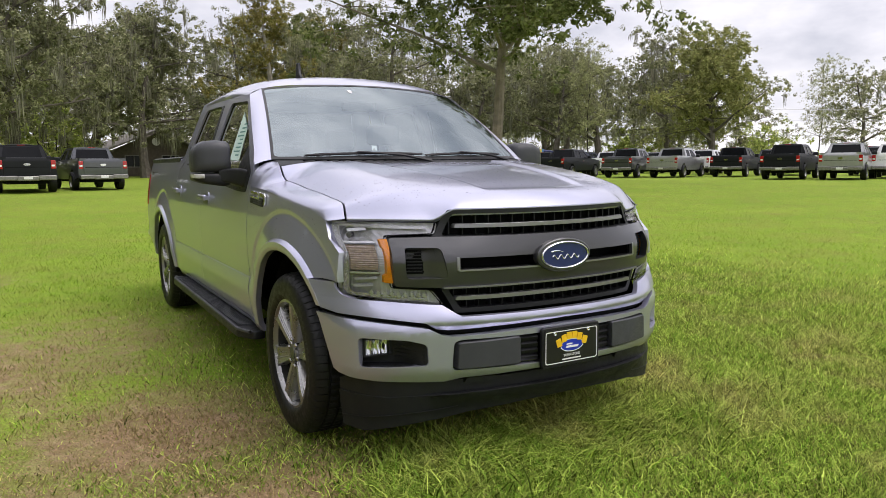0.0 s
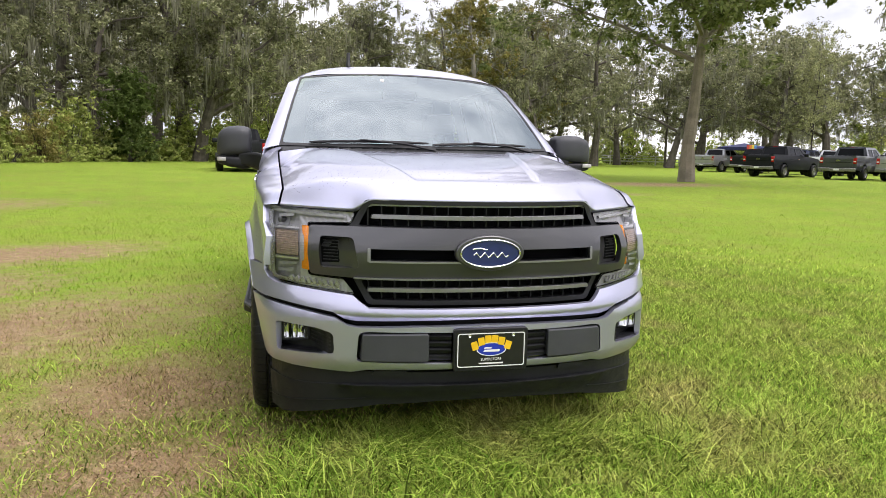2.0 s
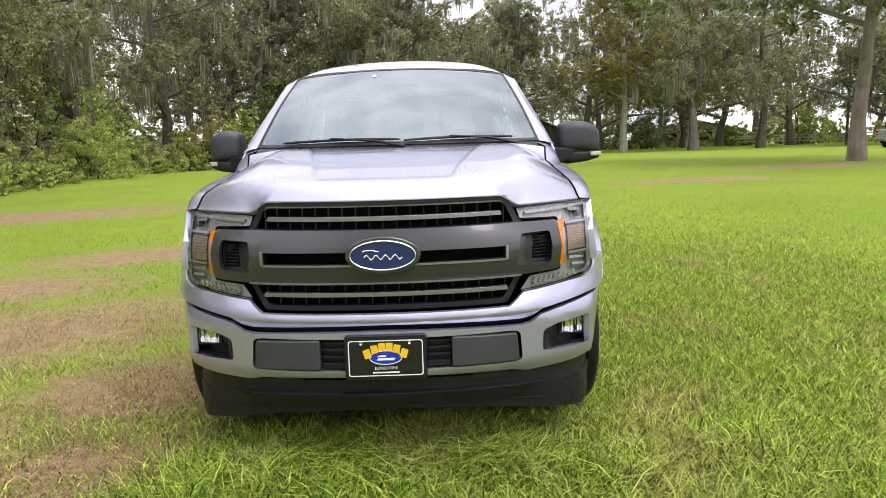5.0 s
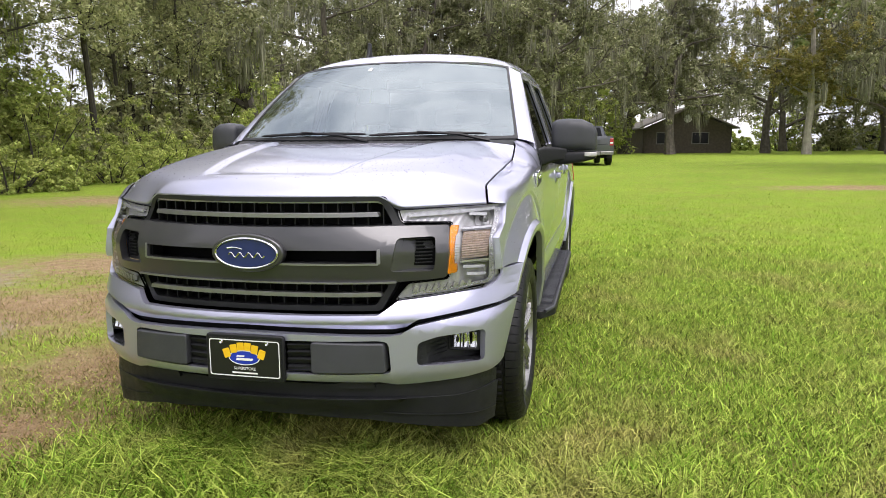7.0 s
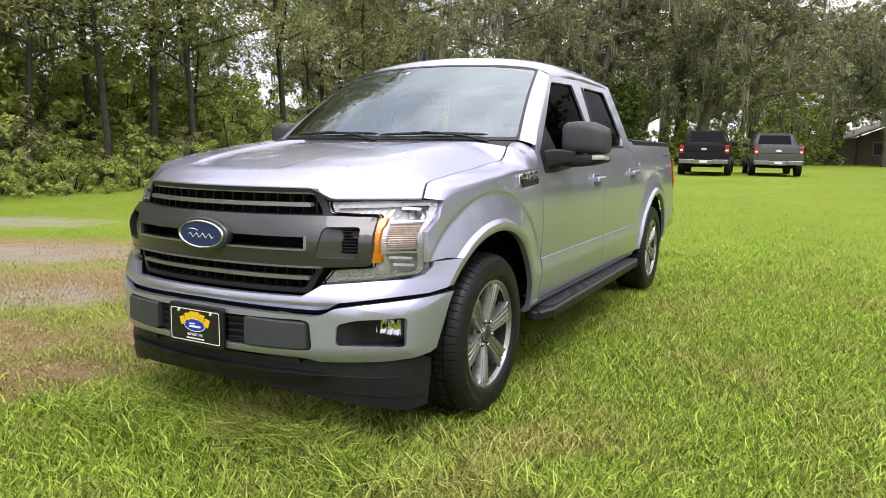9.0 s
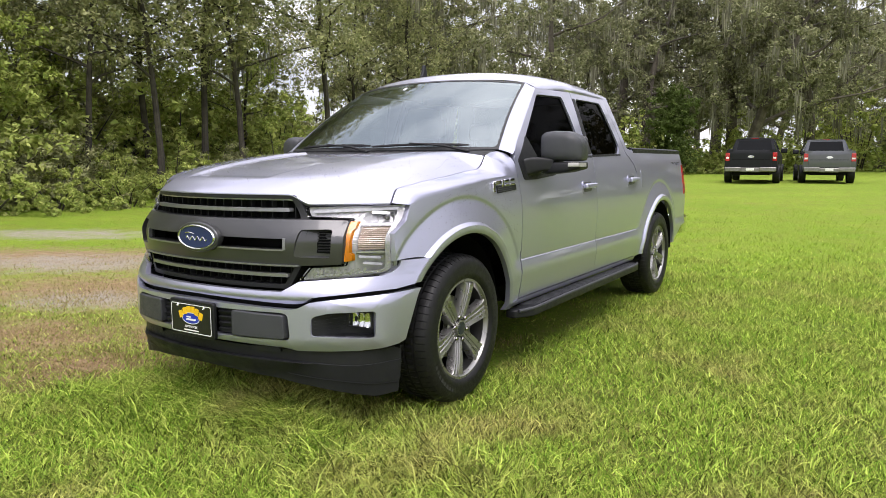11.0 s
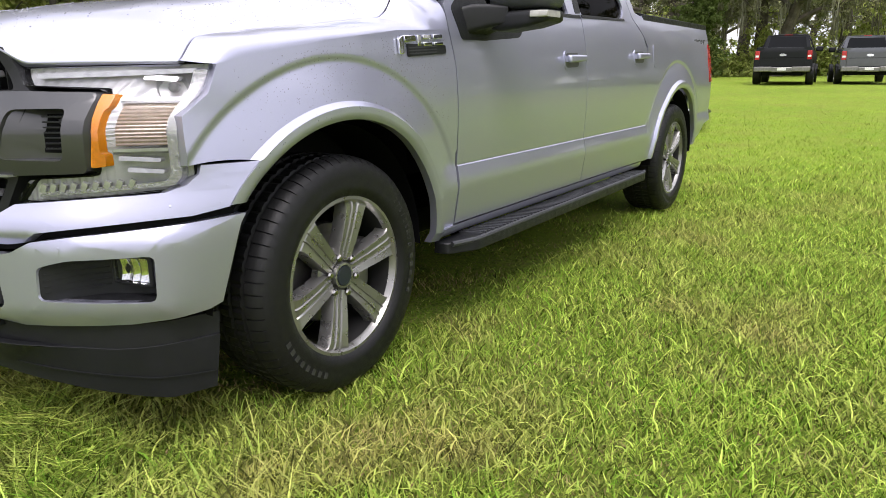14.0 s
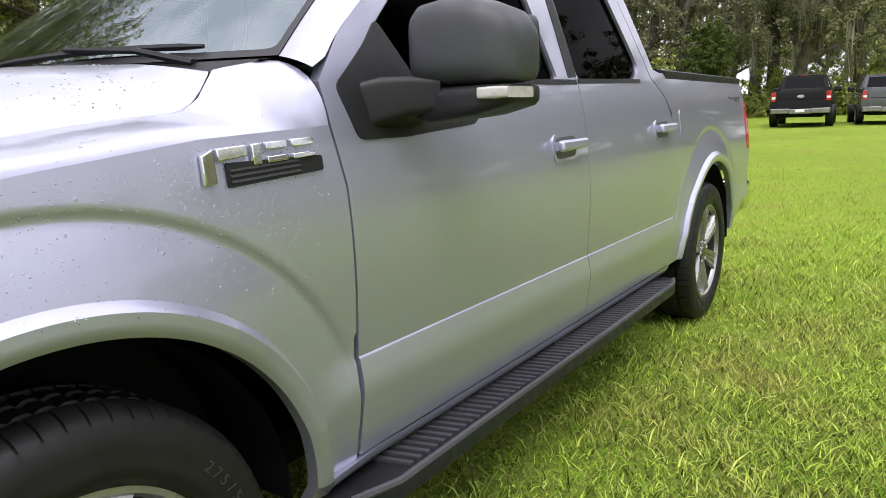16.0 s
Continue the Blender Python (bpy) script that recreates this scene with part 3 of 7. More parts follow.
    door_r = [(1.941, 0.452), (2.976, 0.452), (2.978, 0.78), (2.975, 1.12), (2.905, 1.250), (2.760, 1.345), (2.600, 1.785), (1.886, 1.785), (1.941, 1.28)]
    for s in (1, -1):
        for nm, outline, hole, glass_mat, mid in (("front_door", door_f, window_f, FRONT_GLASS, 1.3), ("rear_door", door_r, window_r, TINTED, 2.4)):
            bm = skin(outline, on_side(s), 0.045, holes=[hole], flange=side_flange(s, 0.03), extra=CREASE)
            door = part(nm, bm, SILVER, truck, bevel=0.004)
            inner = [tuple(Vector(p).lerp(Vector((sum(q[0] for q in hole) / len(hole), sum(q[1] for q in hole) / len(hole))), 0.035)) for p in hole]
            seal = skin(hole, on_side(s, -0.012), 0.1, holes=[inner], flange=side_flange(s, 0.012))
            part("window_seal", seal, BLACK_PLASTIC, door)
            part("pane", skin(hole, on_side(s, -0.017), 0.08), glass_mat, door)
        # handles: a plate, a flat patch darkened for the recess's shade, a body-coloured lever
        for nm, y0, z0 in (("door_handle", 1.662, 1.090), ("door_handle", 2.700, 1.112)):
            place = lambda a, b, d, y0=y0, z0=z0: (s * (side_x(y0 + a, z0 + b) + d), y0 + a, z0 + b)
            h = part(nm, prism(corner_round([(-0.012, -0.045), (0.170, -0.040), (0.178, 0.052), (-0.012, 0.046)], 0.03), place, -0.002, 0.0045), SILVER, truck, "silver pull handle")
            part("recess", prism(corner_round([(0.0, -0.034), (0.160, -0.030), (0.166, 0.040), (0.0, 0.036)], 0.026), place, 0.003, 0.0052), LAMP_DARK, h)
            part("lever", prism(corner_round([(-0.006, -0.010), (0.200, 0.000), (0.204, 0.030), (-0.006, 0.028)], 0.012), place, 0.016, 0.040), SILVER, h, bevel=0.008)
            part("pivot", prism([(0.0, -0.006), (0.02, -0.006), (0.02, 0.024), (0.0, 0.024)], place, 0.0, 0.02), SILVER, h)
            part("pivot", prism([(0.165, 0.002), (0.19, 0.002), (0.19, 0.028), (0.165, 0.028)], place, 0.0, 0.02), SILVER, h)
        # B pillar cover
        bm = skin(corner_round([(1.868, 1.325), (1.940, 1.330), (1.942, 1.742), (1.890, 1.740)], 0.01), on_side(s, 0.002), 0.06, flange=side_flange(s, 0.004))
        part("pillar_cover", bm, BLACK_PLASTIC, truck)
        # weather strip below the glass
        part("belt_strip", skin([(1.335, 1.296), (1.925, 1.304), (1.925, 1.320), (1.33, 1.312)], on_side(s, 0.004), 0.08, flange=side_flange(s, 0.006)), BLACK_PLASTIC, truck)
        part("belt_strip", skin([(1.946, 1.308), (2.60, 1.322), (2.60, 1.336), (1.944, 1.324)], on_side(s, 0.004), 0.08, flange=side_flange(s, 0.006)), BLACK_PLASTIC, truck)

    # ---- sills under the doors, and dark sheets added for shade in the shut lines
    for s in (1, -1):
        part("door_jamb", skin([(0.60, 0.47), (3.0, 0.70), (3.0, 1.18), (0.60, 1.16)], on_side(s, -0.022), 0.08), DARK, truck)
        bm = skin([(0.56, 0.408), (2.97, 0.408), (2.975, 0.446), (0.55, 0.446)], on_side(s), (0.2, 0.008), flange=side_flange(s, 0.05))
        part("sill", bm, SILVER, truck)

    # ---- cab shell: pillars, roof, rear wall
    def roof_at(u, v):
        """Crowned along the middle, rolled down to the door frames at its sides."""
        w = float(np.interp(v, [0, .06, .5, 1], [.690, .714, .742, .722]))
        x = u * w
        zc, edge = float(np.interp(v, ROOF_V, ROOF_Z)), 1.804 + 0.024 * smooth(0.0, 0.35, v) - 0.006 * smooth(0.7, 1.0, v)
        y0, y1 = 1.165 + 0.10 * (x / .69) ** 2, 2.70
        return (x, y0 + (y1 - y0) * v, zc - (zc - edge) * (0.47 * u * u + 0.53 * abs(u) ** 7))
    rf = rounded([(0, 1.842), (.05, 1.885), (.16, 1.925), (.42, 1.946), (.75, 1.940), (.95, 1.910), (1, 1.885)], 3, closed=False)
    ROOF_V, ROOF_Z = [p[0] for p in rf], [p[1] for p in rf]
    verts, faces, nu, nv = [], [], 36, 36
    for j in range(nv + 1):
        for i in range(nu + 1):
            verts.append(roof_at(-1 + 2 * i / nu, j / nv))
    for j in range(nv):
        for i in range(nu):
            a = j * (nu + 1) + i
            faces.append((a, a + 1, a + nu + 2, a + nu + 1))
    roof = put("roof", mesh_of("roof", verts, faces, SILVER), truck)
    for s in (1, -1):
        # side rail between roof and doors
        rail_v, rail_f, n = [], [], 30
        for i in range(n + 1):
            v = i / n
            a = Vector(roof_at(s, v))
            y, z = 1.258 + (2.600 - 1.258) * v, 1.766 + 0.019 * smooth(0.0, 0.4, v)
            b = Vector((s * (side_x(y, z) + 0.001), y, z))
            for t in (0, .35, .7, 1):
                p = a.lerp(b, t)
                p.x += s * 0.012 * math.sin(math.pi * t)
                rail_v.append(p)
        for i in range(n):
            for k in range(3):
                q = (i * 4 + k, i * 4 + k + 1, (i + 1) * 4 + k + 1, (i + 1) * 4 + k)
                rail_f.append(q)
        put("roof_rail", mesh_of("roof_rail", rail_v, rail_f, SILVER), truck)
        # windscreen pillar
        pv, pf, n = [], [], 20
        for i in range(n + 1):
            t = i / n
            glass_edge = Vector(screen_at(s, t))
            dy, dz = (float(np.interp(t, [0, .12, 1], k)) for k in ([0.618, 0.725, 1.258], [1.300, 1.398, 1.766]))
            door_edge = Vector((s * (side_x(dy, dz) + 0.001), dy, dz))
            if t == 0:
                door_edge = Vector((s * side_x(0.618, 1.30), 0.612, 1.318))
            mid = glass_edge.lerp(door_edge, 0.55) + Vector((s * 0.010, -0.014, 0.006)) * (1 - smooth(0.6, 1.0, t))
            for k in range(6):
                q = k / 5
                pv.append((1 - q) ** 2 * glass_edge + 2 * q * (1 - q) * mid + q * q * door_edge)
        for i in range(n):
            for k in range(5):
                pf.append((i * 6 + k, i * 6 + k + 1, (i + 1) * 6 + k + 1, (i + 1) * 6 + k))
        put("windscreen_pillar", mesh_of("windscreen_pillar", pv, pf, SILVER), truck)
        # rear pillar
        bm = skin([(2.600, 1.785), (2.768, 1.348), (2.912, 1.252), (2.975, 1.18), (2.978, 1.36), (2.830, 1.385), (2.700, 1.805), (2.600, 1.805)], on_side(s), 0.06, flange=side_flange(s, 0.05))
        part("rear_pillar", bm, SILVER, truck)
    # rear wall of the cab with its window
    bm = skin([(-.80, .9), (.80, .9), (.80, 1.40), (.70, 1.80), (.45, 1.86), (-.45, 1.86), (-.70, 1.80), (-.80, 1.40)], lambda x, z: (x, 2.88 - 0.36 * max(0, z - 1.36), z), 0.15,
              holes=[[(-.60, 1.40), (.60, 1.40), (.54, 1.76), (-.54, 1.76)]], flange=(0, -0.02, 0))
    part("cab_back", bm, SILVER, truck)
    part("rear_window", skin([(-.61, 1.39), (.61, 1.39), (.55, 1.77), (-.55, 1.77)], lambda x, z: (x, 2.868 - 0.36 * max(0, z - 1.36), z), 0.2), TINTED, truck)

    # ---- windscreen with sticker, mirror, wipers, cowl
    verts, faces, nu, nv = [], [], 30, 16
    for j in range(nv + 1):
        for i in range(nu + 1):
            verts.append(screen_at(-1 + 2 * i / nu, j / nv))
    for j in range(nv):
        for i in range(nu):
            a = j * (nu + 1) + i
            faces.append((a, a + 1, a + nu + 2, a + nu + 1))
    screen = put("windscreen", mesh_of("windscreen", verts, faces, WINDSCREEN), truck, "windscreen reflecting a cloudy sky")
    border = skin([(-1, 0), (1, 0), (1, 1), (-1, 1)], lambda u, t: tuple(Vector(screen_at(u, t)) + Vector((0, -.0015, .0015))), .08,
                  holes=[corner_round([(-.982, .03), (.982, .03), (.980, .975), (-.980, .975)], .03, 3)])
    part("screen_border", border, FRIT, screen, "black printed border")
    v = [Vector(screen_at(u, t)) + Vector((0, -0.002, 0.002)) for u, t in ((-.245, .862), (-.215, .862), (-.215, .905), (-.245, .905))]
    put("sticker", mesh_of("sticker", v, [(0, 1, 2, 3)], SIGN_WHITE), screen)
    v = []
    for u, t in ((-.16, .86), (.10, .86), (.13, .995), (-.19, .995)):
        v.append(Vector(screen_at(u, t)) + Vector((0, 0.006, -0.004)))
    put("sensor_patch", mesh_of("sensor_patch", v, [(0, 1, 2, 3)], DARK), screen)
    bm = skin(corner_round([(-.13, 1.68), (.11, 1.68), (.11, 1.745), (-.13, 1.745)], .02), lambda a, b: (a, 1.30, b), 0.2, flange=(0, -0.05, 0))
    part("interior_mirror", bm, BLACK_PLASTIC, truck)
    # cowl grille between bonnet and glass
    verts, faces, nu = [], [], 40
    for i in range(nu + 1):
        x = -.825 + 1.65 * i / nu
        for k, (dy, dz) in enumerate(((-0.09, -.030), (-0.04, -.004), (0.05, .006), (0.10, -.01))):
            g = Vector(screen_at(x / .832, 0.0))
            verts.append((x, g.y + dy, g.z - 0.004 + dz))
    for i in range(nu):
        for k in range(3):
            faces.append((i * 4 + k, (i + 1) * 4 + k, (i + 1) * 4 + k + 1, i * 4 + k + 1))
    cowl = put("cowl", mesh_of("cowl", verts, faces, BLACK_PLASTIC), truck)
    slot = mesh_of("cowl_slot", *box_data((-.028, -.008, 0), (.028, .008, .006)), DARK, smooth=False)
    for i in range(22):
        x = -.66 + 1.32 * i / 21
        g = screen_at(x / .832, 0.0)
        o = put("cowl_slot", slot, cowl)
        o.matrix_world = pose(x, g[1] - 0.018, g[2] - 0.009, 8, 0, 25)
    for x0, x1 in ((-.655, .02), (.04, .66)):
        wiper = thing_part("wiper", truck)
        pts = []
        for k in range(13):
            t = k / 12
            x = x0 + (x1 - x0) * t
            g = Vector(screen_at(x / .82, 0.026 + 0.014 * math.sin(math.pi * t) + 0.012 * t))
            pts.append(g + Vector((0, -0.008, 0.010)))
        tube_part("blade", pts, [0.005] + [0.0085] * 11 + [0.005], BLACK_PLASTIC, wiper, 6)
        mid = pts[5]
        pivot = Vector(screen_at((x1 + 0.03) / .832, -0.02)) + Vector((0, -0.03, 0.0))
        tube_part("arm", [pivot, pivot.lerp(mid, .4) + Vector((0, -.008, .018)), mid + Vector((0, -.006, .010))], [.010, .008, .005], BLACK_PLASTIC, wiper, 6)
    # antenna fin on the roof
    fin = prism([(0, 0), (.13, 0), (.10, .030), (.085, .108), (.055, .108), (.040, .035)], lambda a, b, d: (-.335 + d, 1.50 + a, 1.915 + b), -.012, .012)
    part("antenna", fin, BLACK_PLASTIC, truck, bevel=0.006)

    # ---- load bed
    bed = [(2.985, 0.62), *arc(AXLE_R, 0.730, 162.5, 10, 44), (4.50, 0.60), (4.66, 0.62), (4.66, 1.385), (2.985, 1.375)]
    ring = [(6, .512), (174, .512), (176, .695), (172, .7040), (166, .7185), (162.7, .730), (10, .730)]
    for s in (1, -1):
        bm = skin(bed, on_side(s), 0.045, flange=side_flange(s, 0.05))
        panel = part("bed_side", bm, SILVER, truck, bevel=0.006)
        part("wheel_arch", skin(ring_outline(ring), on_ring(s, AXLE_R), (.02, .008), flange=side_flange(s, 0.03)), SILVER, panel, bevel=0.004)
        part("bed_skirt", skin([(2.985, .455), (3.165, .452), (3.173, .448), (2.99, .443)], on_side(s), .05, flange=side_flange(s, .03)), SILVER, panel)
        v, f = lathe([(0.0, 0.505), (-0.30, 0.505)], 30, centre=(s * 0.955 if s > 0 else s * 0.655, AXLE_R, HUB_Z))
        put("arch_liner", mesh_of("arch_liner", v, [q for q in f if all(v[i][2] > HUB_Z - 0.05 for i in q)], DARK), panel)
        rail = skin([(2.99, 0), (4.66, 0), (4.66, .10), (2.99, .10)], lambda a, b: (s * (side_x(a, 1.36) + 0.004 - b), a, 1.384 + 0.012 * math.sin(math.pi * b / .1)), 0.05, flange=(0, 0, -0.05))
        part("bed_rail", rail, BLACK_PLASTIC, truck)
        lamp = skin(corner_round([(4.60, 0.93), (4.665, 0.93), (4.665, 1.235), (4.615, 1.235), (4.59, 1.10)], 0.012), on_side(s, 0.004), 0.05, flange=lambda c: (-s * 0.02, 0, 0))
        tail = part("tail_light", lamp, RED_LENS, truck, "red tail light")
        part("rear_lens", boxes(((min(s * .83, s * .905), 4.655, .94), (max(s * .83, s * .905), 4.672, 1.23))), RED_LENS, tail)
        # fuel flap outline on the driver's side, and the side lettering decal
        if s > 0:
            flap = corner_round([(3.10, 1.05), (3.24, 1.06), (3.24, 1.20), (3.10, 1.20)], 0.03)
            part("fuel_flap", skin(flap, on_side(s, 0.0025), 0.04, flange=side_flange(s, 0.003)), SILVER, panel)
        txt = bpy.data.curves.new("decal", "FONT")
        txt.body, txt.size, txt.extrude, txt.shear, txt.align_x = "SPORT", 0.088, 0.0008, 0.2, "CENTER"
        txt.materials.append(GREY_PLASTIC)
        o = new("lettering", txt)
        o.parent = panel
        y = 4.36
        dx = side_x(y, 1.24) + 0.003
        o.matrix_world = Matrix.Translation((s * dx, y, 1.205)) @ Matrix.Rotation(radians(90 if s > 0 else -90), 4, "Z") @ Matrix.Rotation(radians(90 - 6), 4, "X") @ Matrix.Diagonal((1.25, 1, 1, 1))
    part("tailgate", skin([(-.80, .66), (.80, .66), (.80, 1.36), (-.80, 1.36)], lambda a, b: (a, 4.66 + .015 * math.cos(a * 2), b), 0.1, flange=(0, -.05, 0)), SILVER, truck)
    part("bed_floor", boxes(((-.86, 2.93, .80), (.86, 4.64, .84)), ((-.86, 2.93, .84), (.86, 2.95, 1.36))), BLACK_PLASTIC, truck)
    part("rear_bumper", boxes(((-.95, 4.66, .50), (.95, 4.86, .70))), CHROME, truck, bevel=0.03)

    # ---- underbody
    for nm, lo, hi in (("chassis_rail", (-.62, -.55, .33), (-.42, 4.5, .48)), ("chassis_rail", (.42, -.55, .33), (.62, 4.5, .48)), ("floor_pan", (-.80, .55, .42), (.80, 2.9, .50)),
                       ("gearbox", (-.40, 0.2, .34), (.40, 2.4, .41)), ("engine_block", (-.66, -.35, .50), (.66, .50, 1.02))):
        part(nm, boxes((lo, hi)), DARK, truck)
    tube_part("rear_axle", [(-.72, AXLE_R, HUB_Z), (.72, AXLE_R, HUB_Z)], .06, DARK, truck)
    tube_part("front_axle", [(-.72, AXLE_F, HUB_Z), (.72, AXLE_F, HUB_Z)], .05, DARK, truck)
    return truck


def box_data(lo, hi):
    (a, b, c), (d, e, f) = lo, hi
    return ([(a, b, c), (d, b, c), (d, e, c), (a, e, c), (a, b, f), (d, b, f), (d, e, f), (a, e, f)],
            [(0, 3, 2, 1), (4, 5, 6, 7), (0, 1, 5, 4), (1, 2, 6, 5), (2, 3, 7, 6), (3, 0, 4, 7)])


def thing_part(name, parent):
    e = new(name)
    e.empty_display_size = 0.1
    e.parent = parent
    return e


def screen_at(u, t):
    """The windscreen: across -1 to 1, up 0 to 1."""
    xb, xt = 0.836, 0.690
    x = u * (xb + (xt - xb) * t)
    yb, zb = 0.400 + 0.210 * u * u, 1.343 + 0.003 * u * u
    yt, zt = 1.160 + 0.105 * u * u, 1.842 - 0.038 * abs(u) ** 2.4
    bulge = 0.018 * math.sin(math.pi * min(1, max(0, t)))
    return (x, yb + (yt - yb) * t - bulge, zb + (zt - zb) * t + bulge)


def turn_in(d):
    """A rim turned back on the front face, and inwards at the corners."""
    return lambda c: (-d * smooth(.84, .88, abs(c.x)) * (1 if c.x > 0 else -1), d * (1 - smooth(.84, .88, abs(c.x))), 0)


def build_front(truck):
    """Grille, headlights, bumper, valance and plate."""
    # ---- grille
    grille = thing_part("grille", truck)
    part("backing", skin([(-.70, .70), (.70, .70), (.72, .98), (.56, 1.10), (-.56, 1.10), (-.72, .98)], on_front(-.775), 0.1), DARK, grille)
    outer = corner_round([(-.552, 1.020), (-.498, 1.122), (.498, 1.122), (.552, 1.020), (.575, 1.006), (.552, .800), (.492, .688), (-.492, .688), (-.552, .800), (-.575, 1.006)], .012, 2)
    hole_u = corner_round([(-.528, 1.012), (-.480, 1.104), (.480, 1.104), (.528, 1.012)], .012, 2)
    hole_l = corner_round([(-.522, .790), (-.472, .708), (.472, .708), (.522, .790)], .012, 2)
    hole_m = [(-.48, .87), (.48, .87), (.48, .925), (-.48, .925)]
    part("surround", skin(outer, on_front(-.878), 0.06, holes=[hole_u, hole_l, hole_m], flange=(0, .07, 0)), BLACK_PLASTIC, grille, bevel=0.004)
    bar = mesh_of("grille_fin", *box_data((-.0024, 0, 0), (.0024, .03, 1)), BLACK_PLASTIC, smooth=False)
    for i in range(19):
        x = -.486 + .972 * i / 18
        for z0, z1 in ((1.010, 1.105), (.706, .792)):
            o = put("grille_fin", bar, grille)
            o.matrix_local = Matrix.Translation((x, -.850 + nose(x, z0), z0)) @ Matrix.Diagonal((1, 1, z1 - z0, 1))
    for z, w in ((1.053, .478), (.752, .496)):
        part("strip", skin(corner_round([(-w, z - .0085), (w, z - .0085), (w - .006, z + .0085), (-w + .006, z + .0085)], .005, 2), on_front(-.886), 0.06, flange=(0, .03, 0)), STRIP_GREY, grille, bevel=.003)
    # the wide bar: two rails joined at blocks with pockets
    frame = corner_round([(-.724, .806), (-.56, .800), (.56, .800), (.724, .806), (.734, .90), (.724, 1.006), (.56, 1.010), (-.56, 1.010), (-.724, 1.006), (-.734, .90)], .016, 3)
    slot = corner_round([(-.492, .876), (.492, .876), (.488, .924), (-.488, .924)], .006, 2)
    pocket = corner_round([(.530, .842), (.682, .838), (.690, .90), (.682, .968), (.552, .966), (.542, .90)], .016, 3)
    bm = skin(frame, lambda x, z: (x, -.906 + nose(x, z) + .055 * ((z - .905) / .1) ** 2 * .25, z), 0.03, holes=[slot, pocket, mirrored(pocket, -1)[::-1]], flange=(0, .045, 0))
    part("grille_bar", bm, BAR_GREY, grille, "wide dark grey bar", bevel=.005)
    for s in (1, -1):
        wall = mirrored(pocket, s)
        ramp = lambda x, z: (x, -.900 + nose(x, z) + .050 * smooth(.53, .61, abs(x)), z)
        part("pocket", skin(wall, ramp, 0.025), BAR_GREY, grille)
        part("pocket_mesh", skin(mirrored([(.602, .856), (.674, .853), (.678, .955), (.602, .952)], s), lambda x, z: (x, -.853 + nose(x, z), z), 0.05, flange=(0, .01, 0)), DARK, grille)
        rib = mesh_of("pocket_rib", *box_data((-.033, 0, -.002), (.033, .006, .002)), BLACK_PLASTIC, smooth=False)
        for k in range(7):
            o = put("pocket_rib", rib, grille)
            o.matrix_local = pose(s * .640, -.860 + nose(.640), .866 + .0135 * k, 0, 0, s * 28)
        rim_part = skin(mirrored(corner_round([(.486, .872), (.498, .872), (.498, .928), (.486, .928)], .003, 2), s), on_front(-.909), .1, flange=(0, .02, 0))
        part("slot_end", rim_part, STRIP_GREY, grille)
    part("slot_trim", skin([(-.49, .868), (.49, .868), (.49, .8755), (-.49, .8755)], on_front(-.9095), .05, flange=(0, .02, 0)), STRIP_GREY, grille)
    part("rail_trim", skin([(-.55, .797), (.55, .797), (.55, .803), (-.55, .803)], on_front(-.903), .05, flange=(0, .02, 0)), STRIP_GREY, grille)
    # oval emblem, plain shapes in its colours
    ring = lambda a, b, d: (a, -.925 + d, .914 + b)
    oval = lambda w, h, n=40: [(w * math.cos(2 * math.pi * k / n), h * math.sin(2 * math.pi * k / n)) for k in range(n)]
    em = part("emblem", prism(oval(.148, .074), ring, .04, .0), BAR_GREY, grille, "blue oval emblem with a chrome rim", bevel=.006)
    RIM_PROFILE = [(.127 + .0048 * math.cos(math.pi * k / 6), .0565 + .0048 * math.cos(math.pi * k / 6), -.009 * math.sin(math.pi * k / 6)) for k in range(7)]
    v, f = [], []
    n = 48
    for k in range(n):
        c, sn = math.cos(2 * math.pi * k / n), math.sin(2 * math.pi * k / n)
        for w, h, d in RIM_PROFILE:
            v.append((w * c, -.926 + d, .914 + h * sn))
    for k in range(n):
        for j in range(6):
            f.append((k * 7 + j, ((k + 1) % n) * 7 + j, ((k + 1) % n) * 7 + j + 1, k * 7 + j + 1))
    put("emblem_rim", mesh_of("emblem_rim", v, f, CHROME), em)
    part("emblem_face", prism(oval(.121, .051), ring, .0, -.004), EMBLEM_BLUE, em)
    # plain flowing strokes stand in for the script
    for x0, x1, amp, waves, z0, thick in ((-.072, .076, .0085, 4, -.007, .0034), (-.078, -.014, .004, .6, .017, .0034)):
        pts = [ring(x0 + (x1 - x0) * k / 60, z0 + amp * math.sin(2 * math.pi * waves * k / 60), -.0045) for k in range(61)]
        tube_part("emblem_stroke", pts, [thick * (.45 + .55 * abs(math.cos(math.pi * waves * k / 60))) for k in range(61)], CHROME, em, 6)

    # ---- headlights
    for s in (1, -1):
        lamp = thing_part("headlight", truck)
        raw = [(.540, 1.066), (.898, 1.075), (.911, 1.063), (.909, 1.000), (.898, .940), (.900, .790), (.884, .758), (.545, .731), (.590, .790),
               (.730, .800), (.736, .90), (.730, 1.012), (.556, 1.022)]
        shape = mirrored(corner_round(raw, .010, 2), s)
        centre = Vector((s * .76, .905))
        wide = [tuple(Vector(p) + (Vector(p) - centre).normalized() * .0035) for p in shape]
        part("gasket", skin(wide, on_front(-.876), .02, holes=[shape], flange=(0, .012, 0)), DARK, lamp, "black lamp surround")

        def deep(x, z):
            """Three dished chambers, fluted upright below and level above."""
            a = abs(x)
            dish = .030 * math.sin(math.pi * min(1, max(0, (a - .76) / .13)))
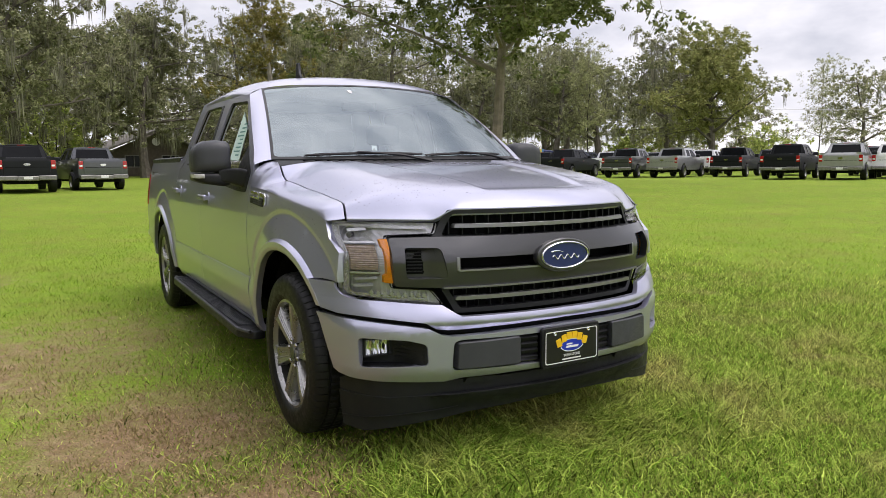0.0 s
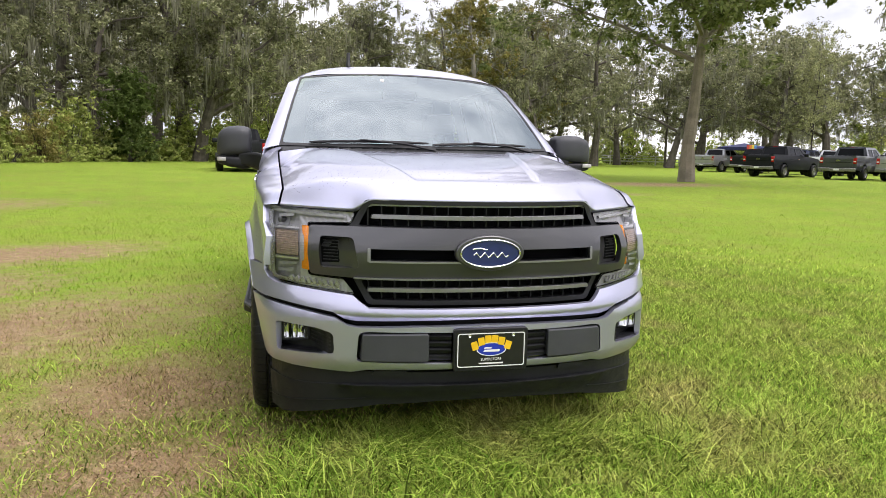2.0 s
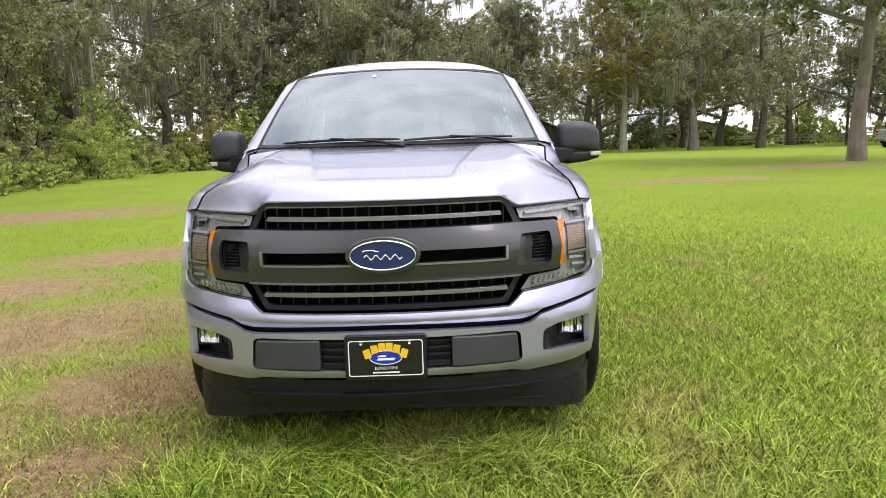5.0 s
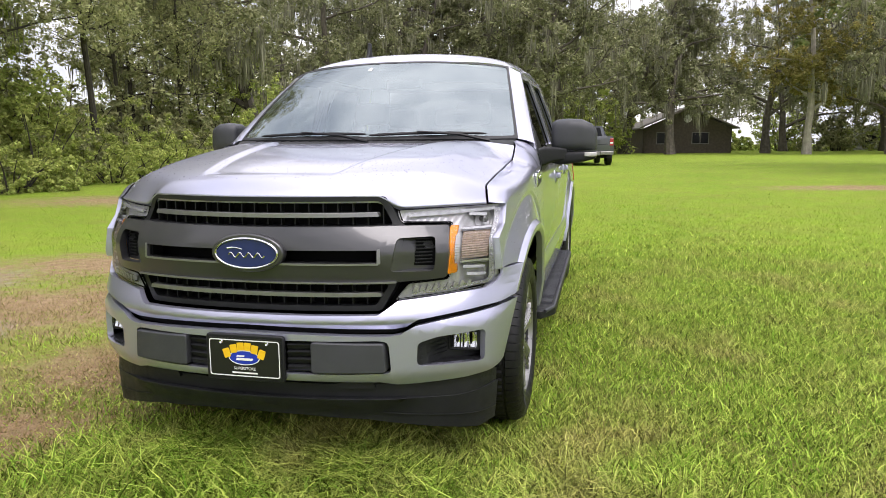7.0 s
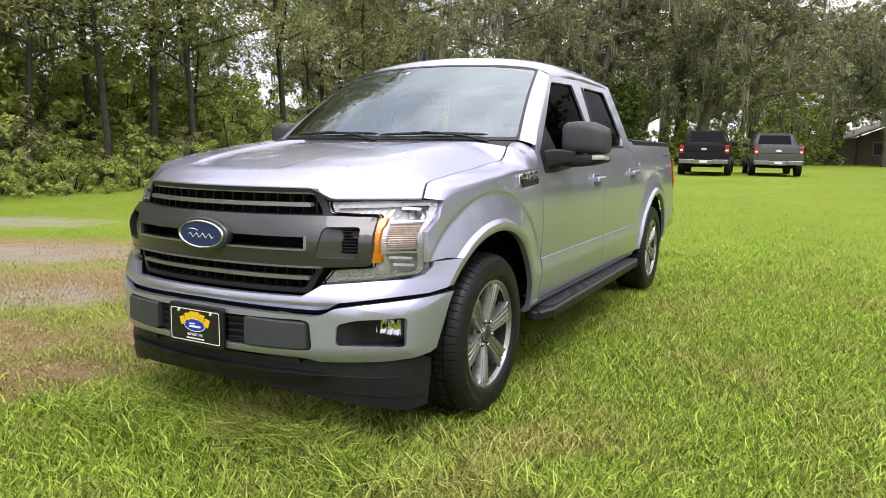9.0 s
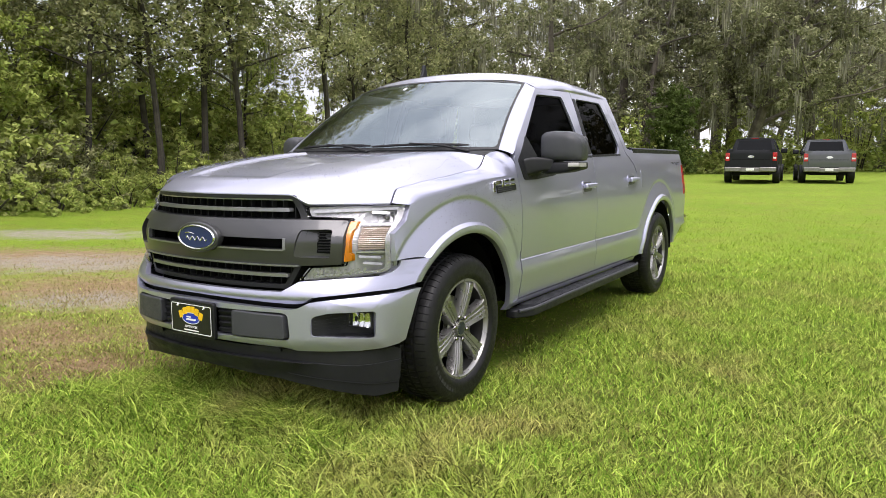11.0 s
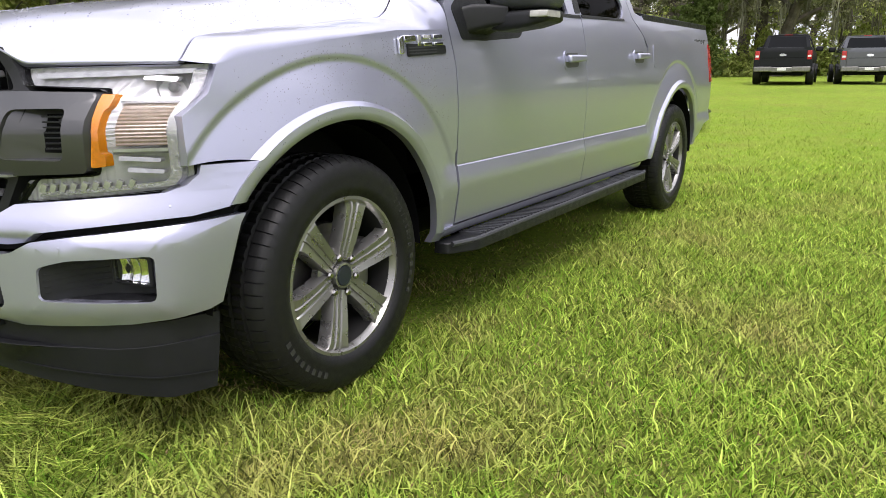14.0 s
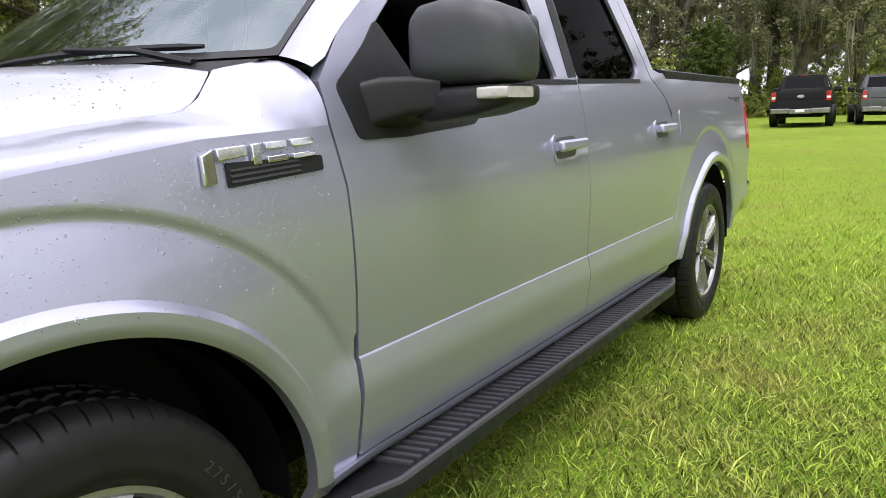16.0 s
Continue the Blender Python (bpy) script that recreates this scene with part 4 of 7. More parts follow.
            flute = .0011 * (math.sin(a * 420) if z < .862 else math.sin(z * 620) if z < .988 else math.sin(a * 260 - z * 120))
            return (x, -.860 + nose(x, z) * .985 + dish * smooth(.74, .78, a) + flute, z)
        part("bowl", skin(shape, deep, (.004, .006)), REFLECTOR, lamp, sharp=20)
        band = [(.870, 1.060), (.893, 1.062), (.890, 1.004), (.881, .944), (.884, .792), (.870, .768), (.60, .745), (.612, .757), (.858, .781), (.867, .800), (.864, .944), (.872, 1.004)]
        part("outer_band", skin(mirrored(corner_round(band, .006, 2), s), on_front(-.8835), .015, flange=(0, .02, 0)), STIPPLE, lamp, "stippled bright band")
        part("brow", skin(mirrored(corner_round([(.575, 1.052), (.876, 1.064), (.872, 1.052), (.720, 1.044), (.580, 1.040)], .003, 2), s), on_front(-.882), .04, flange=(0, .02, 0)), LAMP_SILVER, lamp)
        for z, x0, x1 in ((.988, .764, .880), (.862, .768, .868)):
            # a dark strip under each shelf, painted as the shade below it
            part("shelf_shade", skin(mirrored([(x0, z - .010), (x1, z - .010), (x1, z - .004), (x0, z - .004)], s), on_front(-.880), .04, flange=(0, .02, 0)), LAMP_DARK, lamp)
            part("shelf", skin(mirrored([(x0, z - .004), (x1, z - .004), (x1, z + .004), (x0, z + .004)], s), on_front(-.883), .04, flange=(0, .05, 0)), LAMP_SILVER, lamp)
        part("amber_reflector", skin(mirrored(corner_round([(.726, .818), (.756, .822), (.755, .852), (.746, .858), (.746, .962), (.752, .968), (.752, 1.000), (.726, 1.002)], .004, 2), s), on_front(-.885), .03, flange=(0, .05, 0)), AMBER, lamp, "amber side reflector", bevel=.002)
        part("ribbed_chamber", skin(mirrored([(.770, .872), (.864, .872), (.864, .980), (.770, .980)], s), lambda x, z: (x, -.872 + nose(x, z) + .0016 * math.cos(z * 700), z), (.03, .0022)), RIBBED, lamp)
        v, f = lathe([(0, .040), (.012, .036), (.026, .024), (.030, .0)], 24)
        o = put("dish", mesh_of("dish", v, f, REFLECTOR), lamp)
        o.matrix_local = pose(s * .832, -.862 + nose(.832, 1.016), 1.016, 0, 0, 90 + s * 42)
        v, f = lathe([(.02, .013), (-.010, .013), (-.014, .009), (-.015, .0)], 16)
        o = put("projector", mesh_of("projector", v, f, LAMP_DARK), lamp)
        o.matrix_local = pose(s * .836, -.864 + nose(.836, 1.016), 1.016, 0, 0, 90 + s * 42)
        for x0, x1, z0, z1 in ((.785, .846, 1.036, 1.050), (.776, .850, .836, .848), (.790, .854, .806, .818)):
            fin = corner_round([(x0, z0), (x1, z0 - .006), (x1, z1 - .008), (x0, z1)], .003, 2)
            part("facet", skin(mirrored(fin, s), lambda x, z: (x, -.880 + nose(x, z) + .25 * (z - z0), z), .03, flange=(0, .012, 0)), LAMP_SILVER, lamp)
        tooth = mesh_of("lamp_tooth", *box_data((-.007, -.004, -.011), (.007, .008, .011)), LAMP_SILVER, smooth=False)
        for k in range(9):
            x = s * (.612 + .023 * k)
            o = put("lamp_tooth", tooth, lamp)
            o.matrix_local = pose(x, -.880 + nose(x), .766 + .0013 * k, 0, s * 25, s * 33)
        part("lens", skin(shape, on_front(-.8895), 0.018, flange=(0, .012, 0)), CLEAR, lamp, "clear headlight lens")

    # ---- fascia under the grille
    up = [(0, .683), (.494, .683), (.520, .700), (.556, .728), (.864, .752), (.884, .768), (.892, .795), (.892, .818)]
    low = [(.930, .818), (.930, .750), (.930, .706), (.90, .690), (.70, .668), (.635, .660), (.590, .632), (.545, .626), (.30, .634), (0, .640)]
    rim_y = lambda z: -math.sqrt(.557 ** 2 - (z - HUB_Z) ** 2)
    for_front = wrapped(lambda a, z: -.945 + nose(a, z) + .080 * smooth(.655, .80, z) * (1 - .42 * smooth(.74, .84, a)) + .02 * smooth(.66, .62, z), .86, .93,
                        lambda z: (side_x(rim_y(z), z), rim_y(z)))
    full = [*[(-a, b) for a, b in up[::-1]], *up[1:], *low, *[(-a, b) for a, b in low[::-1][1:]]]
    part("front_fascia", skin(full, for_front, (.028, .012), flange=turn_in(.03)), SILVER, truck, bevel=.005)
    gap_at = wrapped(lambda a, z: -.905 + nose(a), .84, .93, lambda z: (.932, -.425))
    part("bumper_gap", skin([(-.93, .640), (-.62, .640), (-.55, .608), (.55, .608), (.62, .640), (.93, .640), (.93, .730), (.55, .655), (-.55, .655), (-.93, .730)], gap_at, .04), DARK, truck)

    # ---- bumper
    top = [(0, .618), (.30, .613), (.540, .605), (.580, .611), (.628, .638), (.70, .648), (.89, .668), (.945, .680)]
    bot = [(.945, .434), (.932, .421), (.90, .416), (.80, .406), (.56, .408), (.50, .424), (.30, .430), (0, .434)]
    full = [*[(-a, b) for a, b in top[::-1]], *top[1:], *bot, *[(-a, b) for a, b in bot[::-1][1:]]]
    centre_hole = corner_round([(-.545, .462), (.545, .462), (.536, .582), (.50, .590), (-.50, .590), (-.536, .582)], .02, 3)
    fog_hole = corner_round([(.632, .484), (.862, .468), (.866, .594), (.704, .590), (.636, .572)], .018, 3)

    def bumper_face(x, z):
        roll = .040 * smooth(.615, .675, z) ** 2 + .030 * smooth(.455, .40, z)
        return -.957 + nose(x) + roll
    bumper_at = wrapped(bumper_face, .870, .945, lambda z: (.912 + .052 * (z - .42) / .26, -.475 + .055 * (z - .42) / .26 + .01 * smooth(.64, .68, z) ** 2))
    bumper = part("front_bumper", skin(full, bumper_at, .025, holes=[centre_hole, fog_hole, mirrored(fog_hole, -1)[::-1]], flange=turn_in(.035)), SILVER, truck, "silver steel bumper", bevel=.004)
    part("recess", skin(centre_hole, on_front(-.915), .08), DARK, bumper)
    for s in (1, -1):
        pad = mirrored(corner_round([(.258, .470), (.530, .468), (.522, .580), (.258, .588)], .012, 3), s)
        part("bumper_pad", skin(pad, on_front(-.972), .05, flange=(0, .05, 0)), GREY_PLASTIC, bumper, "grey plastic bumper pad", bevel=.014)
        slat = mesh_of("vent_slat", *box_data((-.046, -.012, -.010), (.046, .02, .010)), BLACK_PLASTIC, smooth=False)
        for k in range(4):
            o = put("vent_slat", slat, bumper)
            o.matrix_local = pose(s * .206, -.938 + nose(.206), .486 + .028 * k, 25, 0, s * 10)
        shell = lambda x, z: (x, -.950 + nose(x) + .095 * smooth(.640, .715, abs(x)), z)
        pocket = part("fog_pocket", skin(mirrored(fog_hole, s), shell, .02, flange=lambda c: (0, -.945 + nose(c.x) - c.y, 0)), BLACK_PLASTIC, bumper)
        for k in range(5):
            part("pocket_ridge", skin(mirrored([(.645, .500 + .016 * k), (.716, .503 + .016 * k), (.716, .508 + .016 * k), (.645, .505 + .016 * k)], s), lambda x, z: (x, shell(x, z)[1] - .004, z), .05, flange=(0, .006, 0)), BLACK_PLASTIC, pocket)
        frame = corner_round([(.722, .508), (.840, .502), (.840, .588), (.722, .586)], .01, 3)
        fog_at = lambda d: (lambda x, z: (x, -.672 + .32 * (abs(x) - .722) + d, z))
        inner = mirrored(corner_round([(.732, .517), (.830, .512), (.830, .580), (.732, .578)], .008, 3), s)
        fog = part("fog_light", skin(mirrored(frame, s), fog_at(0), .05, holes=[inner], flange=(0, .05, 0)), BLACK_PLASTIC, bumper, "clear fog light in a black bezel", bevel=.004)
        part("fog_bowl", skin(inner, lambda x, z: (x, fog_at(.012)(x, z)[1] + .010 * abs(math.sin(x * 110)) - .006 * ((z - .546) / .03) ** 2, z), .005), CHROME, fog)
        part("fog_lens", skin(inner, fog_at(-.002), .05, flange=(0, .006, 0)), CLEAR, fog)
        part("tow_slot", skin(mirrored(corner_round([(.33, .398), (.48, .396), (.47, .418), (.34, .420)], .006, 2), s), on_front(-.925), .05, flange=(0, .03, 0)), BLACK_PLASTIC, bumper)

    # ---- valance and air dam
    v_top = [(0, .412), (.50, .408), (.80, .400), (.90, .398)]
    v_bot = [(.90, .300), (.75, .318), (.55, .345), (.45, .352), (0, .352)]
    full = [*[(-a, b) for a, b in v_top[::-1]], *v_top[1:], *v_bot, *[(-a, b) for a, b in v_bot[::-1][1:]]]
    part("valance", skin(full, wrapped(lambda a, z: -.909 + nose(a), .80, .90, lambda z: (.884, -.466 - .1 * (.377 - z))), .05, flange=turn_in(.03)), BLACK_PLASTIC, truck)
    d_top = [(0, .364), (.45, .362), (.58, .352), (.75, .334), (.90, .334)]
    d_bot = [(.90, .178), (.84, .174), (.62, .230), (.45, .266), (.2, .283), (0, .287)]
    full = [*[(-a, b) for a, b in d_top[::-1]], *d_top[1:], *d_bot, *[(-a, b) for a, b in d_bot[::-1][1:]]]
    dam_at = wrapped(lambda a, z: -.915 + nose(a) + .10 * (.35 - z) - .030 * smooth(.30, .345, z) * (1 - smooth(.5, .7, a)), .80, .90, lambda z: (.894 - .013 * (.377 - z) / .227, -.468 - .027 * (.377 - z) / .227))
    dam = part("air_dam", skin(full, dam_at, .035, flange=turn_in(.025)), VALANCE, truck, "dark plastic air dam", bevel=.004)
    lip = [(.50, .296), (.70, .264), (.898, .229), (.898, .225), (.70, .260), (.50, .292)]
    for s in (1, -1):
        part("dam_seam", skin(mirrored(lip, s), lambda x, z: (dam_at(x, z)[0] * 1.003, dam_at(x, z)[1] - .004, z), .03, flange=(0, .005, 0)), BLACK_PLASTIC, dam)

    # ---- dealer plate
    place = lambda a, b, d: (a, -.975 + d, .518 + b)
    plate = part("number_plate", prism(corner_round([(-.160, -.088), (.160, -.088), (.160, .092), (-.160, .092)], .016), place, .02, .0), BLACK_PLASTIC, truck, "black dealer plate in a black frame", bevel=.004)
    part("plate_face", prism(corner_round([(-.150, -.074), (.150, -.074), (.150, .078), (-.150, .078)], .012), place, .0, -.003), PLATE_BLACK, plate)
    hole = corner_round([(-.141, -.066), (.141, -.066), (.141, .069), (-.141, .069)], .010)
    part("white_border", skin(corner_round([(-.145, -.070), (.145, -.070), (.145, .073), (-.145, .073)], .012), lambda a, b: place(a, b, -.0042), .3, holes=[hole]), SIGN_WHITE, plate)
    part("blue_oval", prism(oval(.062, .027), lambda a, b, d: place(a, b + .004, d), -.003, -.0052), SIGN_BLUE, plate)
    hole2 = oval(.0605, .0255)
    part("oval_outline", skin(oval(.064, .029), lambda a, b: place(a, b + .004, -.0056), .3, holes=[hole2]), SIGN_WHITE, plate)
    for x, w, h, z in ((0, .070, .009, -.002), (-.016, .034, .006, .010)):
        part("oval_stroke", prism(corner_round([(x - w / 2, z - h / 2), (x + w / 2 - .002, z - h / 2), (x + w / 2 + .003, z + h / 2), (x - w / 2 + .005, z + h / 2)], .003, 2), place, -.005, -.0068), SIGN_WHITE, plate)
    # an arched row of yellow blocks for the dealer's name
    for k in range(6):
        t = -1 + 2 * k / 5
        cx, cz, rot = t * .072, .047 - .026 * t * t, -t * .30
        blk = []
        for a, b in ((-.0135, -.013 - .006 * abs(t)), (.0135, -.013 - .006 * abs(t)), (.0135, .016), (-.0135, .016)):
            blk.append((cx + a * math.cos(rot) - b * math.sin(rot), cz + a * math.sin(rot) + b * math.cos(rot)))
        part("yellow_block", prism(corner_round(blk, .003, 2), place, -.003, -.0062), SIGN_YELLOW, plate)
    txt = bpy.data.curves.new("plate_word", "FONT")
    txt.body, txt.size, txt.align_x, txt.extrude = "SUPERSTORE", 0.0155, "CENTER", 0.0004
    txt.materials.append(SIGN_WHITE)
    o = new("plate_word", txt)
    o.parent = plate
    o.matrix_world = Matrix.Translation((0, -.9795, .518 - .0435)) @ Matrix.Rotation(radians(90), 4, "X")
    part("fine_print_bar", prism([(-.052, -.0585), (.052, -.0585), (.052, -.0530), (-.052, -.0530)], place, -.003, -.0045), SIGN_WHITE, plate)
    for x in (-.094, .094):
        v, f = lathe([(0, .0), (-.004, .006), (0, .008)], 12)
        o = put("screw", mesh_of("screw", v, f, CHROME), plate)
        o.matrix_local = pose(x, -.979, .518 + .062, 0, 0, 90)


def build_mirror(truck, s):
    """Door mirror: sail panel, arm, painted-plastic cap, lower shell, indicator, glass."""
    m = thing_part("door_mirror", truck)
    sail = corner_round([(0.712, 1.165), (0.915, 1.165), (1.000, 1.210), (0.945, 1.330), (0.872, 1.440), (0.800, 1.376), (0.668, 1.282)], .02, 3)
    part("sail_panel", skin(sail, on_side(s, .003), .06, flange=side_flange(s, .02)), BLACK_PLASTIC, m, bevel=.006)
    part("belt_insert", skin(corner_round([(0.90, 1.166), (1.20, 1.186), (1.31, 1.278), (1.30, 1.300), (0.99, 1.215)], .02, 3), on_side(s, .001), .06, flange=side_flange(s, .01)), BLACK_PLASTIC, m)

    def loft(name, rings, mat, label="", roundness=.6):
        """Rings of (x, y-centre, half-depth, z-low, z-high) joined from inside out."""
        bm = bmesh.new()
        loops = []
        for x, yc, hd, z0, z1 in rings:
            shape = corner_round([(yc - hd, z0), (yc + hd, z0), (yc + hd, z1), (yc - hd, z1)], min(hd, (z1 - z0) / 2) * roundness * 1.4, 5)
            x = x if s > 0 else min(x, 1 + (x - 1) * .79)
            loops.append([bm.verts.new((s * x, a if s > 0 else a + .16 * max(0.0, x - 1), b)) for a, b in shape])
        for a, b in zip(loops, loops[1:]):
            for i in range(len(a)):
                j = (i + 1) % len(a)
                bm.faces.new((a[i], a[j], b[j], b[i]))
        bm.faces.new(loops[0][::-1])
        bm.faces.new(loops[-1])
        bmesh.ops.recalc_face_normals(bm, faces=bm.faces[:])
        return part(name, bm, mat, m, label, sharp=60)
    loft("arm", [(.930, .845, .105, 1.175, 1.290), (.965, .86, .090, 1.195, 1.300), (1.02, .90, .080, 1.215, 1.300), (1.09, .915, .078, 1.222, 1.292)], BLACK_PLASTIC, "", .28)
    loft("cap", [(.998, .925, .055, 1.296, 1.420), (1.004, .922, .078, 1.284, 1.442), (1.028, .918, .090, 1.279, 1.455), (1.09, .916, .096, 1.277, 1.461), (1.17, .918, .094, 1.276, 1.456),
                 (1.226, .922, .086, 1.278, 1.432), (1.250, .928, .068, 1.282, 1.402), (1.257, .930, .05, 1.293, 1.380)], GREY_PLASTIC, "weathered dark grey mirror cap", .45)
    loft("lower_shell", [(.998, .925, .068, 1.206, 1.270), (1.05, .92, .085, 1.196, 1.274), (1.17, .92, .088, 1.210, 1.274), (1.240, .925, .080, 1.228, 1.274), (1.254, .93, .06, 1.235, 1.270)], BLACK_PLASTIC, "", .5)
    loft("indicator", [(1.190, .878, .052, 1.244, 1.268), (1.230, .884, .058, 1.243, 1.269), (1.258, .894, .058, 1.245, 1.268)], INDICATOR, "clear side indicator", .4)
    bm = skin(corner_round([(1.01, 1.29), (1.245, 1.29), (1.24, 1.43), (1.02, 1.43)], .03), lambda a, b: (s * (a if s > 0 else 1 + (a - 1) * .79), 1.016 if s > 0 else 1.046, b), .1)
    part("mirror_glass", bm, CHROME, m)


def build_step(truck, s):
    """Running board: black rail, ribbed tread."""
    step = thing_part("running_board", truck)
    out = [(0.918, .56), (0.985, .56), (1.050, .690), (1.046, 1.2), (1.036, 2.82), (1.000, 2.945), (0.918, 2.945)]
    bm = prism(corner_round(mirrored(out, s), .015, 2), lambda a, b, d: (a, b, d), .345, .392)
    part("board", bm, BLACK_PLASTIC, step, "black ribbed side step", bevel=.006)
    rail = [(s * 1.000, .575, .388), (s * 1.040, .695, .390), (s * 1.036, 1.2, .391), (s * 1.026, 2.82, .391), (s * .995, 2.93, .388)]
    tube_part("edge_rail", rail, .011, GREY_PLASTIC, step, 8)
    rib = mesh_of("tread_rib", *box_data((-.050, -.007, 0), (.050, .007, .0085)), GREY_PLASTIC, smooth=False)
    n = 62
    for k in range(n):
        o = put("tread_rib", rib, step)
        o.matrix_local = pose(s * .974, .76 + 2.06 * k / (n - 1), .3915, 0, 0, s * 14)
    for y in (.80, 1.75, 2.70):
        tube_part("bracket", [(s * .70, y, .44), (s * .90, y, .37)], .022, DARK, step, 6)


def build_wheel():
    """A six-spoke alloy wheel with its tyre, lug nuts and brake, built at the origin with its face towards +x."""
    w = new("wheel")
    w.empty_display_size = .1
    R = .397
    prof = [(-.262, .262), (-.270, .285), (-.272, .33), (-.262, .368), (-.240, .388), (-.215, R - .002), (-.172, R), (-.168, R - .010), (-.160, R - .010), (-.156, R), (-.118, R + .001), (-.114, R - .010),
            (-.106, R - .010), (-.102, R + .001), (-.064, R), (-.060, R - .010), (-.052, R - .010), (-.048, R), (-.022, R - .004), (-.006, .386), (.008, .374), (.016, .352), (.0195, .330), (.018, .310), (.0205, .300), (.017, .285), (.006, .268), (-.004, .262)]
    verts, faces, m = [], [], len(prof)
    steps = [0, .07, .10, .38, .66, .97]                 # one block: a narrow cut, then the block's face
    for i in range(66):
        for k, q in enumerate(steps):
            a = 2 * math.pi * (i + q) / 66
            for j, (across, r) in enumerate(prof):
                cut = .006 if (17 <= j <= 19 or 4 <= j <= 6) and k < 2 else .006 if j in (9, 10, 13, 14) and k == 3 else 0
                verts.append((across, (r - cut) * math.cos(a), (r - cut) * math.sin(a)))
    n = 66 * len(steps)
    faces = [(i * m + j, i * m + j + 1, (i + 1) % n * m + j + 1, (i + 1) % n * m + j) for i in range(n) for j in range(m - 1)]
    v, f = verts, faces
    tyre = put("tyre", mesh_of("tyre", v, f, RUBBER, sharp=30), w, "black tyre with worn road tread")
    # raised sidewall marks, plain bars
    for k, ch in enumerate("275/55R20"):
        txt = bpy.data.curves.new("size_mark", "FONT")
        txt.body, txt.size, txt.extrude, txt.align_x = ch, 0.030, 0.0008, "CENTER"
        txt.materials.append(MARKING)
        o = new("size_mark", txt)
        o.parent = tyre
        a = radians(42 - 4.3 * k)
        o.matrix_local = Matrix.Rotation(a, 4, "X") @ Matrix.Translation((.0195, .318, 0)) @ Matrix(((0, 0, 1, 0), (0, 1, 0, 0), (-1, 0, 0, 0), (0, 0, 0, 1)))
    for a0, span in ((205, 46), (338, 30)):
        for k in range(int(span / 5.5)):
            a = radians(a0 + k * 5.5)
            o = put("sidewall_mark", MARK, tyre)
            o.matrix_local = Matrix.Rotation(a, 4, "X") @ Matrix.Translation((.0205, .330, 0))
    v, f = lathe([(-.006, .272), (.004, .268), (.006, .256), (-.006, .248), (-.016, .244)], 96)
    rim = put("rim", mesh_of("rim", v, f, RIM), w, "six-spoke grey alloy rim")
    v, f = lathe([(-.016, .244), (-.10, .236), (-.22, .240), (-.25, .262)], 96)
    put("barrel", mesh_of("barrel", v, f, BARREL), rim)
    spoke = spoke_mesh()
    for k in range(6):
        o = put("spoke", spoke, rim)
        o.matrix_local = Matrix.Rotation(radians(16 + 60 * k), 4, "X")
    v, f = lathe([(-.07, .098), (-.044, .096), (-.040, .088), (-.040, .047), (-.014, .043), (-.013, .036), (-.018, .034), (-.018, .0)], 40)
    put("hub", mesh_of("hub", v, f, RIM), rim)
    v, f = lathe([(-.018, .034), (-.011, .032), (-.010, .0)], 32)
    cap = put("centre_cap", mesh_of("centre_cap", v, f, CAP_BLUE), rim, "dark blue centre cap")
    nut = lathe([(-.03, .0125), (.000, .0125), (.006, .008), (.008, .0)], 6)
    nut = mesh_of("lug_nut", *nut, NUT, sharp=20)
    for k in range(6):
        a = radians(46 + 60 * k)
        o = put("lug_nut", nut, rim)
        o.matrix_local = Matrix.Translation((-.016, .0655 * math.cos(a), .0655 * math.sin(a)))
    v, f = lathe([(-.16, .05), (-.105, .06), (-.10, .165), (-.11, .17), (-.13, .17), (-.135, .06)], 48)
    put("brake_disc", mesh_of("brake_disc", v, f, STEEL), w)
    part("caliper", prism(corner_round([(.06, -.10), (.19, -.10), (.20, .09), (.07, .09)], .03), lambda a, b, d: (d, a, b), -.15, -.07), STEEL, w, bevel=.008)
    # dark cone added across the wheel's back for the shade between the spokes
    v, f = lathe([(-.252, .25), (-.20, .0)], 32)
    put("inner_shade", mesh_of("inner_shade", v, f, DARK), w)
    return w


def spoke_mesh():
    """One spoke: a tapered beam that splays to the rim, its face folded into ridges."""
    rows = [(.050, .032, -.020), (.085, .035, -.016), (.130, .038, -.008), (.175, .042, -.002), (.220, .046, .002), (.238, .052, .002), (.250, .062, -.003)]
    cols = [(-1.12, -.050), (-1, -.006), (-.94, -.001), (-.36, -.007), (-.30, -.002), (-.24, -.003), (-.18, -.008), (.18, -.008), (.24, -.003), (.30, -.002), (.36, -.007), (.94, -.001), (1, -.006), (1.12, -.050)]
    verts, faces = [], []
    for r, hw, face in rows:
        for c, d in cols:
            verts.append((face + d, r, c * hw))
    n = len(cols)
    for i in range(len(rows) - 1):
        for j in range(n - 1):
            faces.append((i * n + j, i * n + j + 1, (i + 1) * n + j + 1, (i + 1) * n + j))
    return mesh_of("spoke", verts, faces, RIM, sharp=22)


